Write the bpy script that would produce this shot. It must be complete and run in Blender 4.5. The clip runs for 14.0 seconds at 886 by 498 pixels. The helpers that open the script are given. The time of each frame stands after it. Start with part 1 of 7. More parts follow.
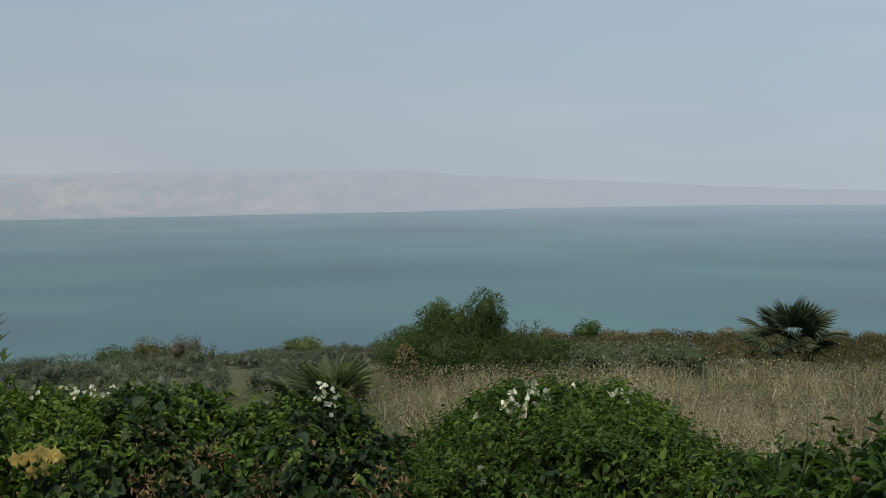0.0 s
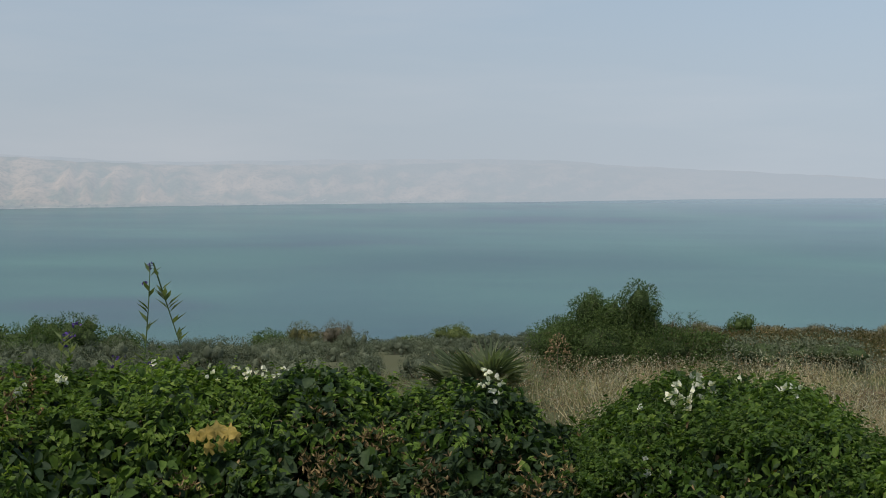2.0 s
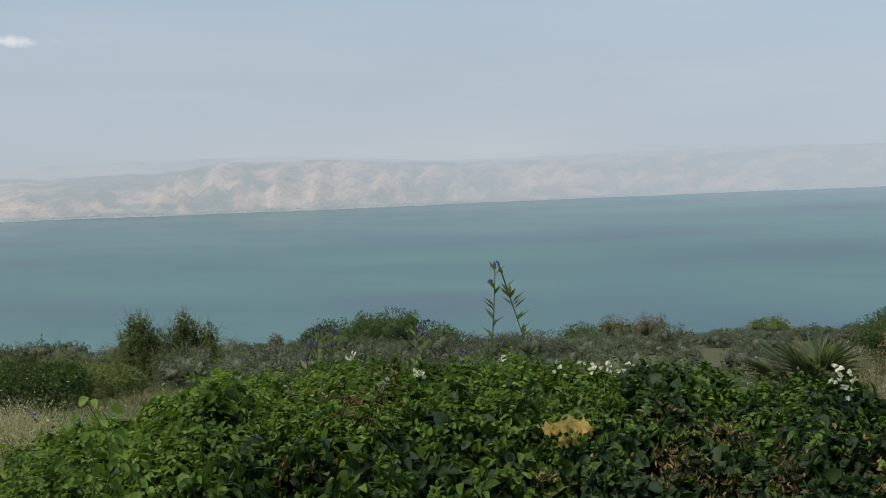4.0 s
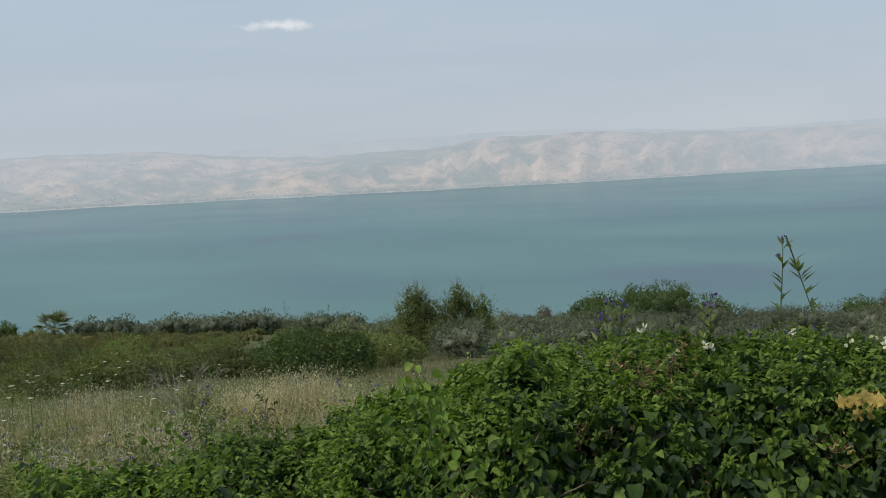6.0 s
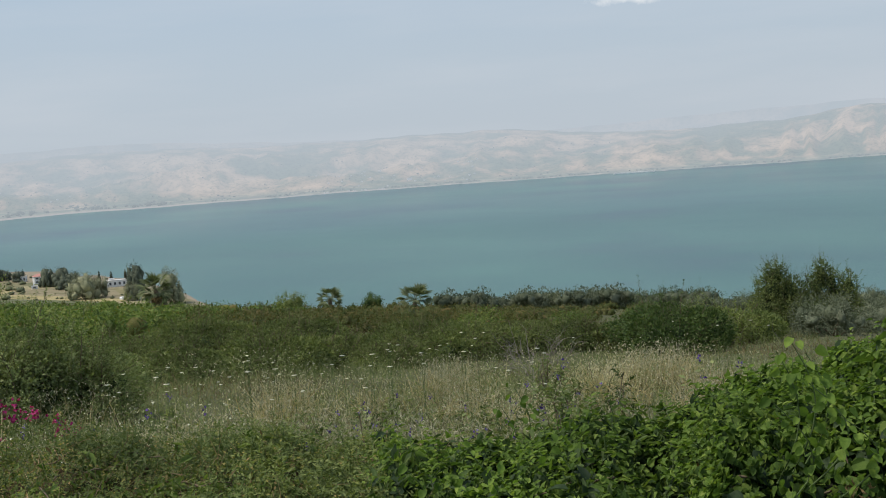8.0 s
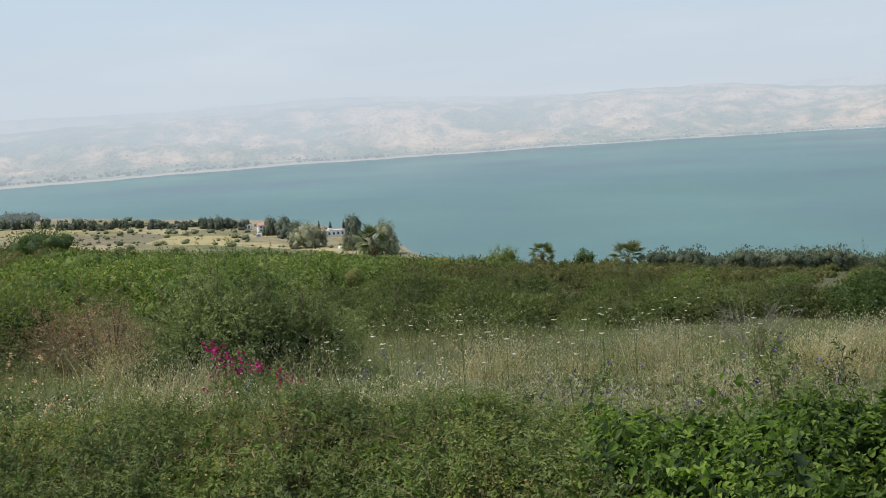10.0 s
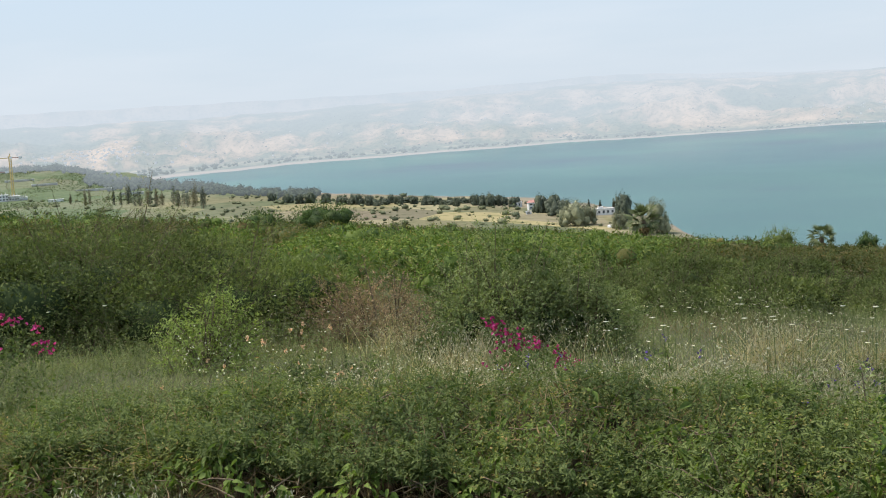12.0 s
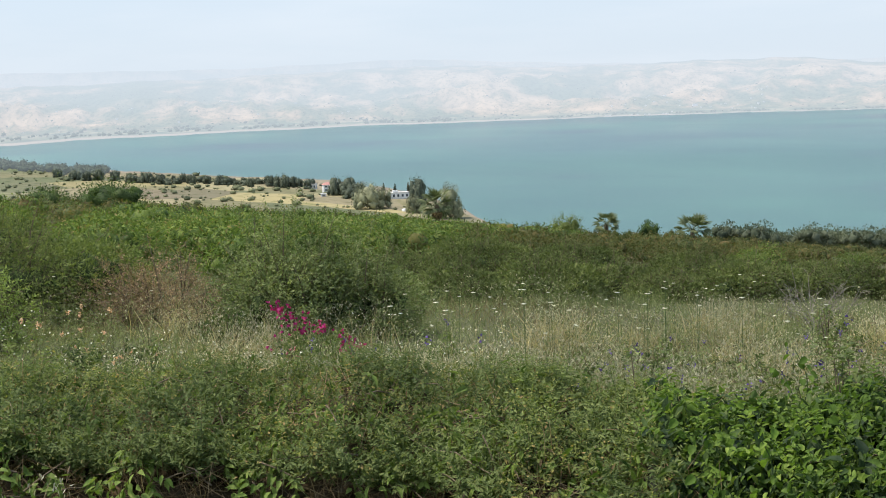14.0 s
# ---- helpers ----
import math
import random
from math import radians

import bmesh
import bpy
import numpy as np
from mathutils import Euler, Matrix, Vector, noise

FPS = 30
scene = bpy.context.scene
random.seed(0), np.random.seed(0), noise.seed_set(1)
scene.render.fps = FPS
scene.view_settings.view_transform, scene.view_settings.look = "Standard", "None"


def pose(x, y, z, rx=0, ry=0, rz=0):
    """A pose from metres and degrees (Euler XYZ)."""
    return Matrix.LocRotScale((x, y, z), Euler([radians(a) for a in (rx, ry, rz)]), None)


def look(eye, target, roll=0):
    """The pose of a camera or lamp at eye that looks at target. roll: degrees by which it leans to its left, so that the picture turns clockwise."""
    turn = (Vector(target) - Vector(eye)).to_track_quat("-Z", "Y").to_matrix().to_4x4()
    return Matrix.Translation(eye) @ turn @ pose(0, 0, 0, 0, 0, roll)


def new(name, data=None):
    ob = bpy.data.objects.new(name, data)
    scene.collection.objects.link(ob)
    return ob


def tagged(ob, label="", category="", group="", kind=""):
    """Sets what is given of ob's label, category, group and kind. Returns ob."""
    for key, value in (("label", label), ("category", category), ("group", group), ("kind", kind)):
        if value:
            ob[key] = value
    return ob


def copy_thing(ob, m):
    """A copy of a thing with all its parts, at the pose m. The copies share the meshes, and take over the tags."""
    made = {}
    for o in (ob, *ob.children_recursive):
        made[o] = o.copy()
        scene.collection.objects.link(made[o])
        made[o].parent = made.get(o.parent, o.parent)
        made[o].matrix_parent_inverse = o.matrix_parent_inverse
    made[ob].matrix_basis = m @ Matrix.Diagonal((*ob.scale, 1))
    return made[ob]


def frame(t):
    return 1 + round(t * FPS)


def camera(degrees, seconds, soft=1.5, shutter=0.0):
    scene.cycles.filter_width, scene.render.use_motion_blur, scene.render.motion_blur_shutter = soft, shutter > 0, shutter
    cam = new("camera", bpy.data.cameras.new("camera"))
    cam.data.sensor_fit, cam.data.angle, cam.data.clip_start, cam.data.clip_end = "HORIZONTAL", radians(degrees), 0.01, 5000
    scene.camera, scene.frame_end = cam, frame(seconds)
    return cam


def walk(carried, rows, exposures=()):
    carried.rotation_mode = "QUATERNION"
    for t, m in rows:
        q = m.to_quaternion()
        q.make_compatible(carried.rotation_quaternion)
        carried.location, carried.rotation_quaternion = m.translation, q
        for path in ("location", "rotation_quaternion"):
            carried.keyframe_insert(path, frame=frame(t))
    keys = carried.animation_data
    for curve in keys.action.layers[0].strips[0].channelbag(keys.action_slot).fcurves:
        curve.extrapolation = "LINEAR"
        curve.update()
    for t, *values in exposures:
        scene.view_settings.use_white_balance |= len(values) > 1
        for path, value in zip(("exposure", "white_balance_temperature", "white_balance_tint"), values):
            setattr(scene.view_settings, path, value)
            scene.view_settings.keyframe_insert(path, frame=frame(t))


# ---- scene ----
cam = camera(38.26, 14.0, soft=1.0)
EYE = 1.65
ROWS = [
    (0.0, 0.000, 0.000, 0.000, -0.00, -2.50, 0.20),
    (0.5, -0.012, -0.003, 0.002, 1.02, -2.62, -0.01),
    (1.0, -0.026, -0.013, 0.002, 2.19, -2.59, -0.33),
    (1.5, -0.052, -0.018, -0.000, 3.68, -2.76, -0.31),
    (2.0, -0.081, -0.028, -0.005, 6.74, -2.98, -0.31),
    (2.5, -0.103, -0.024, -0.005, 9.37, -3.12, 0.49),
    (3.0, -0.141, -0.043, -0.002, 12.57, -3.11, 0.68),
    (3.5, -0.200, -0.082, 0.013, 17.68, -3.11, 0.59),
    (3.7, -0.224, -0.111, 0.017, 18.94, -3.11, 1.01),
    (5.8, -0.190, -0.497, 0.065, 30.68, -3.85, 2.61),
    (6.0, -0.212, -0.479, 0.065, 32.35, -3.93, 2.70),
    (6.5, -0.275, -0.422, 0.049, 35.75, -3.99, 2.80),
    (7.0, -0.353, -0.353, 0.030, 39.94, -4.24, 3.13),
    (7.5, -0.424, -0.270, 0.011, 44.65, -4.12, 3.86),
    (8.0, -0.485, -0.210, -0.000, 48.02, -4.15, 3.95),
    (8.2, -0.508, -0.185, -0.005, 49.30, -4.26, 3.90),
    (10.3, -0.467, -0.243, 0.101, 59.08, -5.72, 3.32),
    (10.5, -0.463, -0.267, 0.106, 60.14, -5.80, 3.06),
    (11.0, -0.463, -0.295, 0.114, 62.91, -5.93, 3.19),
    (11.5, -0.489, -0.300, 0.107, 66.67, -5.76, 3.80),
    (12.0, -0.506, -0.304, 0.101, 69.72, -5.78, 3.71),
    (12.5, -0.530, -0.299, 0.098, 72.44, -5.83, 5.13),
    (13.0, -0.516, -0.283, 0.096, 71.61, -6.30, 3.78),
    (13.5, -0.502, -0.260, 0.090, 67.97, -6.96, 4.48),
    (14.0, -0.455, -0.254, 0.115, 60.66, -7.00, 1.84),
]
EXPOSURES = [(0.0, -0.09), (3.0, 0.1), (6.5, 0.21), (8.2, 0.28), (10.5, 0.58), (12.5, 0.74), (14.0, 0.82)]
walk(cam, [(t, pose(x, y, EYE + z, 90 + pitch, roll, yaw)) for t, x, y, z, yaw, pitch, roll in ROWS], EXPOSURES)

# ---- daylight: hazy sky and a softened sun ----
SUN_AZ, SUN_EL = -150.0, 62.0  # clockwise from +y, above the horizon
world = bpy.data.worlds.new("world")
scene.world = world
world.use_nodes = True
wn, wl = world.node_tree.nodes, world.node_tree.links
wn.clear()


def wnode(kind, **kw):
    n = wn.new(kind)
    for k, v in kw.items():
        n.inputs[k].default_value = v
    return n


sky = wn.new("ShaderNodeTexSky")
sky.sky_type, sky.sun_disc = "NISHITA", False
sky.sun_elevation, sky.sun_rotation = radians(SUN_EL), radians(SUN_AZ)
sky.air_density, sky.dust_density, sky.ozone_density, sky.altitude = 1.0, 3.0, 2.0, 0
coord = wn.new("ShaderNodeTexCoord")
sep = wn.new("ShaderNodeSeparateXYZ")
wl.new(coord.outputs["Generated"], sep.inputs[0])
# summer haze that whitens the lower sky
haze_band = wn.new("ShaderNodeMapRange")
haze_band.interpolation_type = "SMOOTHSTEP"
for k, v in (("From Min", -0.02), ("From Max", 0.55), ("To Min", 0.93), ("To Max", 0.35)):
    haze_band.inputs[k].default_value = v
wl.new(sep.outputs["Z"], haze_band.inputs["Value"])
up = wn.new("ShaderNodeMapRange")
up.inputs["From Min"].default_value, up.inputs["From Max"].default_value = 0.0, 0.22
wl.new(sep.outputs["Z"], up.inputs["Value"])
haze_col = wn.new("ShaderNodeMixRGB")
haze_col.inputs["Color1"].default_value = (4.32, 4.82, 5.32, 1)
haze_col.inputs["Color2"].default_value = (3.65, 4.75, 5.95, 1)
wl.new(up.outputs[0], haze_col.inputs["Fac"])
# thin streaks of cloud
cmap = wn.new("ShaderNodeMapping")
cmap.inputs["Scale"].default_value = (2.2, 2.2, 16.0)
wl.new(coord.outputs["Generated"], cmap.inputs["Vector"])
cn = wnode("ShaderNodeTexNoise", Scale=1.3, Detail=5.0, Roughness=0.55)
wl.new(cmap.outputs[0], cn.inputs["Vector"])
cr = wn.new("ShaderNodeMapRange")
for k, v in (("From Min", 0.45), ("From Max", 0.8), ("To Min", 0.0), ("To Max", 0.27)):
    cr.inputs[k].default_value = v
wl.new(cn.outputs["Fac"], cr.inputs["Value"])
mix1 = wn.new("ShaderNodeMixRGB")
wl.new(haze_band.outputs[0], mix1.inputs["Fac"])
wl.new(sky.outputs[0], mix1.inputs["Color1"])
wl.new(haze_col.outputs[0], mix1.inputs["Color2"])
mix2 = wn.new("ShaderNodeMixRGB")
mix2.inputs["Color2"].default_value = (5.6, 5.7, 6.0, 1)
wl.new(cr.outputs[0], mix2.inputs["Fac"])
wl.new(mix1.outputs[0], mix2.inputs["Color1"])
# one small bright cloud low in the sky
CLOUD_AZ, CLOUD_EL = 39.3, 6.3
turn = wn.new("ShaderNodeMapping")
turn.vector_type = "POINT"
turn.inputs["Rotation"].default_value = (radians(-CLOUD_EL), 0, 0)
turn0 = wn.new("ShaderNodeMapping")
turn0.inputs["Rotation"].default_value = (0, 0, radians(-CLOUD_AZ))
wl.new(coord.outputs["Generated"], turn0.inputs["Vector"])
wl.new(turn0.outputs[0], turn.inputs["Vector"])
puff = wnode("ShaderNodeTexNoise", Scale=70.0, Detail=5.0, Roughness=0.6)
wl.new(coord.outputs["Generated"], puff.inputs["Vector"])
squash = wn.new("ShaderNodeMapping")
squash.inputs["Scale"].default_value = (1 / 0.034, 0.0, 1 / 0.0046)
wl.new(turn.outputs[0], squash.inputs["Vector"])
dist = wn.new("ShaderNodeVectorMath")
dist.operation = "LENGTH"
wl.new(squash.outputs[0], dist.inputs[0])
ragged = wn.new("ShaderNodeMath")
ragged.operation = "MULTIPLY_ADD"
ragged.inputs[1].default_value = 2.2
wl.new(puff.outputs["Fac"], ragged.inputs[0])
wl.new(dist.outputs["Value"], ragged.inputs[2])
fade = wn.new("ShaderNodeMapRange")
for k, v in (("From Min", 2.1), ("From Max", 1.35), ("To Min", 0.0), ("To Max", 0.85)):
    fade.inputs[k].default_value = v
wl.new(ragged.outputs[0], fade.inputs["Value"])
# only on the near side of the dome
front = wn.new("ShaderNodeSeparateXYZ")
wl.new(turn.outputs[0], front.inputs[0])
side = wn.new("ShaderNodeMath")
side.operation = "GREATER_THAN"
side.inputs[1].default_value = 0.5
wl.new(front.outputs["Y"], side.inputs[0])
both = wn.new("ShaderNodeMath")
both.operation = "MULTIPLY"
wl.new(fade.outputs[0], both.inputs[0])
wl.new(side.outputs[0], both.inputs[1])
mix3 = wn.new("ShaderNodeMixRGB")
mix3.inputs["Color2"].default_value = (6.6, 6.8, 7.0, 1)
wl.new(both.outputs[0], mix3.inputs["Fac"])
wl.new(mix2.outputs[0], mix3.inputs["Color1"])
east = wn.new("ShaderNodeMapRange")
east.interpolation_type = "SMOOTHSTEP"
for k, v in (("From Min", -0.35), ("From Max", 0.4), ("To Min", 0.0), ("To Max", 1.0)):
    east.inputs[k].default_value = v
wl.new(sep.outputs["X"], east.inputs["Value"])
clear = wn.new("ShaderNodeMixRGB")
clear.inputs["Color1"].default_value = (1.02, 1.02, 1.02, 1)
clear.inputs["Color2"].default_value = (1.12, 1.14, 1.16, 1)
wl.new(east.outputs[0], clear.inputs["Fac"])
mix4 = wn.new("ShaderNodeMixRGB")
mix4.blend_type = "MULTIPLY"
mix4.inputs["Fac"].default_value = 1.0
wl.new(mix3.outputs[0], mix4.inputs["Color1"])
wl.new(clear.outputs[0], mix4.inputs["Color2"])
bg = wn.new("ShaderNodeBackground")
bg.inputs["Strength"].default_value = 0.1
wl.new(mix4.outputs[0], bg.inputs["Color"])
wo = wn.new("ShaderNodeOutputWorld")
wl.new(bg.outputs[0], wo.inputs["Surface"])

sun_data = bpy.data.lights.new("sun", "SUN")
sun_data.energy, sun_data.angle, sun_data.color = 2.4, radians(2.5), (1.0, 0.95, 0.86)
sun = new("sun", sun_data)
_a, _e = radians(SUN_AZ), radians(SUN_EL)
sun.matrix_world = look((0, 0, 60), (-math.sin(_a) * math.cos(_e), -math.cos(_a) * math.cos(_e), 60 - math.sin(_e)))

# ---- materials ----
LAKE_Z = -43.35


def shader(name, rough=0.6, spec=0.3):
    m = bpy.data.materials.new(name)
    m.use_nodes = True
    nt = m.node_tree
    b = nt.nodes["Principled BSDF"]
    b.inputs["Roughness"].default_value = rough
    b.inputs["Specular IOR Level"].default_value = spec
    return m, nt.nodes, nt.links, b


def ramp(nodes, stops):
    r = nodes.new("ShaderNodeValToRGB")
    e = r.color_ramp.elements
    while len(e) < len(stops):
        e.new(0.5)
    for el, (p, c) in zip(e, stops):
        el.position, el.color = p, (*c, 1)
    return r


def noise_tex(nodes, links, scale, detail=4.0, rough=0.55, vec=None, stretch=None):
    n = nodes.new("ShaderNodeTexNoise")
    n.inputs["Scale"].default_value, n.inputs["Detail"].default_value, n.inputs["Roughness"].default_value = scale, detail, rough
    g = nodes.new("ShaderNodeNewGeometry")
    out = g.outputs["Position"]
    if stretch:
        mp = nodes.new("ShaderNodeMapping")
        mp.inputs["Scale"].default_value = stretch
        links.new(out, mp.inputs["Vector"])
        out = mp.outputs[0]
    links.new(out, n.inputs["Vector"])
    return n


def mixrgb(nodes, links, fac, a, b, kind="MIX"):
    m = nodes.new("ShaderNodeMixRGB")
    m.blend_type = kind
    for sock, v in (("Fac", fac), ("Color1", a), ("Color2", b)):
        if isinstance(v, (int, float)):
            m.inputs[sock].default_value = v
        elif isinstance(v, tuple):
            m.inputs[sock].default_value = (*v, 1)
        else:
            links.new(v, m.inputs[sock])
    return m.outputs[0]


def leafy(name, stops, patch=0.6, see=0.3, rough=0.62, spec=0.14, low=0.62, top=1.35):
    """Leaves or blades: a tone for each one, patches of stronger and weaker growth, light that passes through."""
    m, n, l, b = shader(name, rough, spec)
    g = n.new("ShaderNodeNewGeometry")
    r = ramp(n, stops)
    oi = n.new("ShaderNodeObjectInfo")
    add = n.new("ShaderNodeMath")
    add.operation = "ADD"
    l.new(g.outputs["Random Per Island"], add.inputs[0])
    l.new(oi.outputs["Random"], add.inputs[1])
    fr = n.new("ShaderNodeMath")
    fr.operation = "FRACT"
    l.new(add.outputs[0], fr.inputs[0])
    l.new(fr.outputs[0], r.inputs["Fac"])
    pn = noise_tex(n, l, patch, 3.0)
    pr = ramp(n, [(0.32, (low, low * 1.04, low)), (0.68, (top, top * 0.95, top * 0.85))])
    l.new(pn.outputs["Fac"], pr.inputs["Fac"])
    col = mixrgb(n, l, 1.0, r.outputs[0], pr.outputs[0], "MULTIPLY")
    # blotches and a paler bloom within each leaf
    vein = noise_tex(n, l, 42.0, 3.0, 0.6)
    vr = ramp(n, [(0.34, (0.72, 0.76, 0.74)), (0.66, (1.28, 1.22, 1.18))])
    l.new(vein.outputs["Fac"], vr.inputs["Fac"])
    col = mixrgb(n, l, 0.85, col, vr.outputs[0], "MULTIPLY")
    l.new(col, b.inputs["Base Color"])
    if see:
        t = n.new("ShaderNodeBsdfTranslucent")
        lit = mixrgb(n, l, 1.0, col, (1.25, 1.35, 0.7), "MULTIPLY")
        l.new(lit, t.inputs["Color"])
        mx = n.new("ShaderNodeMixShader")
        mx.inputs["Fac"].default_value = see
        l.new(b.outputs[0], mx.inputs[1])
        l.new(t.outputs[0], mx.inputs[2])
        l.new(mx.outputs[0], n["Material Output"].inputs["Surface"])
    return m


def grainy(name, c1, c2, scale=6.0, rough=0.8, spec=0.2, bump=0.3, fine=5.0):
    m, n, l, b = shader(name, rough, spec)
    a = noise_tex(n, l, scale, 5.0)
    f = noise_tex(n, l, scale * fine, 4.0)
    r = ramp(n, [(0.32, c1), (0.68, c2)])
    l.new(a.outputs["Fac"], r.inputs["Fac"])
    rf = ramp(n, [(0.3, (0.8, 0.8, 0.8)), (0.7, (1.15, 1.15, 1.15))])
    l.new(f.outputs["Fac"], rf.inputs["Fac"])
    l.new(mixrgb(n, l, 1.0, r.outputs[0], rf.outputs[0], "MULTIPLY"), b.inputs["Base Color"])
    if bump:
        bp = n.new("ShaderNodeBump")
        bp.inputs["Strength"].default_value = bump
        l.new(f.outputs["Fac"], bp.inputs["Height"])
        l.new(bp.outputs[0], b.inputs["Normal"])
    return m


M_VINE = leafy("vine_leaf", [(0.0, (0.038, 0.076, 0.018)), (0.45, (0.064, 0.114, 0.025)), (0.8, (0.088, 0.147, 0.031)), (1.0, (0.13, 0.19, 0.042))], 1.3, see=0.36)
M_VINE_DARK = leafy("old_vine_leaf", [(0.0, (0.022, 0.042, 0.02)), (0.6, (0.038, 0.066, 0.03)), (1.0, (0.062, 0.095, 0.045))], 1.3, spec=0.16, rough=0.55)
M_VINE_YOUNG = leafy("young_vine_leaf", [(0.0, (0.08, 0.14, 0.027)), (0.7, (0.125, 0.2, 0.04)), (1.0, (0.2, 0.27, 0.062))], 1.3, see=0.38)
M_VINE_BRIGHT = leafy("bright_young_vine_leaf", [(0.0, (0.075, 0.135, 0.024)), (0.6, (0.12, 0.2, 0.036)), (1.0, (0.18, 0.265, 0.055))], 1.3, see=0.4)
M_BOUG = leafy("bougainvillea_leaf", [(0.0, (0.026, 0.054, 0.011)), (0.6, (0.049, 0.097, 0.017)), (1.0, (0.085, 0.14, 0.026))], 1.5)
M_DEAD = leafy("dead_leaf", [(0.0, (0.09, 0.062, 0.03)), (0.6, (0.18, 0.128, 0.062)), (1.0, (0.34, 0.25, 0.13))], 2.0, see=0.1)
M_YELLOW = leafy("yellow_leaf", [(0.0, (0.22, 0.165, 0.045)), (1.0, (0.35, 0.27, 0.08))], 9.0, see=0.2)
M_WEED = leafy("weed_leaf", [(0.0, (0.1, 0.13, 0.042)), (0.4, (0.155, 0.188, 0.06)), (0.8, (0.205, 0.235, 0.076)), (0.9, (0.3, 0.28, 0.09)), (1.0, (0.34, 0.23, 0.12))], 0.9, see=0.35)
M_FERN = leafy("ferny_weed_leaf", [(0.0, (0.09, 0.126, 0.044)), (0.5, (0.135, 0.178, 0.063)), (1.0, (0.198, 0.24, 0.096))], 0.8, see=0.35)
M_GRASS = leafy("green_grass", [(0.0, (0.125, 0.16, 0.075)), (0.5, (0.195, 0.23, 0.12)), (0.8, (0.23, 0.25, 0.145)), (1.0, (0.3, 0.29, 0.19))], 0.5, see=0.35, low=0.5, top=1.4)
M_DRY = leafy("dry_grass", [(0.0, (0.075, 0.06, 0.034)), (0.5, (0.13, 0.104, 0.06)), (1.0, (0.24, 0.2, 0.13))], 0.42, see=0.3, low=0.4, top=1.6)
M_STRAW = leafy("oat_straw", [(0.0, (0.28, 0.235, 0.15)), (1.0, (0.52, 0.45, 0.31))], 0.5, see=0.35)
M_REDDRY = leafy("reddish_dry_weed", [(0.0, (0.2, 0.135, 0.085)), (1.0, (0.4, 0.29, 0.2))], 0.8, see=0.3)
M_THATCH = leafy("brown_thatch", [(0.0, (0.08, 0.058, 0.034)), (0.6, (0.15, 0.11, 0.066)), (1.0, (0.3, 0.23, 0.14))], 2.0, see=0.2)
M_OAT = leafy("wild_oat_head", [(0.0, (0.32, 0.3, 0.23)), (1.0, (0.58, 0.55, 0.45))], 0.5, see=0.3)
M_SHRUB = leafy("shrub_leaf", [(0.0, (0.045, 0.078, 0.026)), (0.5, (0.073, 0.118, 0.041)), (1.0, (0.12, 0.165, 0.062))], 0.8, see=0.34)
M_FEATHER = leafy("feathery_leaf", [(0.0, (0.105, 0.14, 0.052)), (0.5, (0.158, 0.2, 0.076)), (1.0, (0.225, 0.268, 0.11))], 0.7, see=0.4, rough=0.7, spec=0.08)
M_BUSH = leafy("olive_bush_leaf", [(0.0, (0.075, 0.1, 0.038)), (0.5, (0.115, 0.146, 0.056)), (1.0, (0.17, 0.205, 0.084))], 0.6, see=0.3, rough=0.7, spec=0.08)
M_GREYGREEN = leafy("grey_green_leaf", [(0.0, (0.125, 0.165, 0.07)), (0.5, (0.18, 0.225, 0.102)), (1.0, (0.26, 0.3, 0.15))], 0.9, see=0.35, rough=0.7, spec=0.1)
M_OLIVE = leafy("olive_leaf", [(0.0, (0.078, 0.097, 0.066)), (0.5, (0.112, 0.134, 0.095)), (1.0, (0.155, 0.178, 0.132))], 0.1, see=0.15, spec=0.06)
M_ORCH = leafy("orchard_leaf", [(0.0, (0.06, 0.1, 0.026)), (0.5, (0.115, 0.172, 0.042)), (0.8, (0.165, 0.228, 0.06)), (0.92, (0.185, 0.21, 0.062)), (1.0, (0.2, 0.15, 0.066))], 0.12)
M_ORCH_RED = leafy("reddening_orchard_leaf", [(0.0, (0.055, 0.08, 0.025)), (0.5, (0.095, 0.108, 0.038)), (1.0, (0.15, 0.118, 0.05))], 0.12)
M_VINEYARD = leafy("vineyard_leaf", [(0.0, (0.06, 0.066, 0.03)), (0.6, (0.1, 0.09, 0.042)), (1.0, (0.16, 0.115, 0.06))], 0.12)
M_PALM = leafy("palm_leaf", [(0.0, (0.06, 0.082, 0.045)), (0.6, (0.12, 0.152, 0.085)), (1.0, (0.22, 0.25, 0.15))], 1.0, see=0.4, rough=0.6)
M_PALM_DARK = leafy("dark_palm_leaf", [(0.0, (0.032, 0.045, 0.027)), (0.6, (0.06, 0.08, 0.047)), (1.0, (0.11, 0.135, 0.082))], 1.0, see=0.15, rough=0.55)
M_PALM_PALE = leafy("far_palm_leaf", [(0.0, (0.1, 0.125, 0.065)), (1.0, (0.19, 0.22, 0.12))], 0.8, see=0.2)
M_YTREE = leafy("yellowing_tree_leaf", [(0.0, (0.085, 0.09, 0.042)), (1.0, (0.17, 0.16, 0.07))], 0.5)
M_BTREE = leafy("brownish_tree_leaf", [(0.0, (0.115, 0.105, 0.078)), (1.0, (0.2, 0.18, 0.14))], 0.5)
M_LIME = leafy("bright_green_leaf", [(0.0, (0.1, 0.165, 0.035)), (1.0, (0.2, 0.27, 0.075))], 0.6)
M_YOUNGBUSH = leafy("young_bush_leaf", [(0.0, (0.14, 0.2, 0.055)), (1.0, (0.26, 0.33, 0.11))], 0.6, see=0.4)
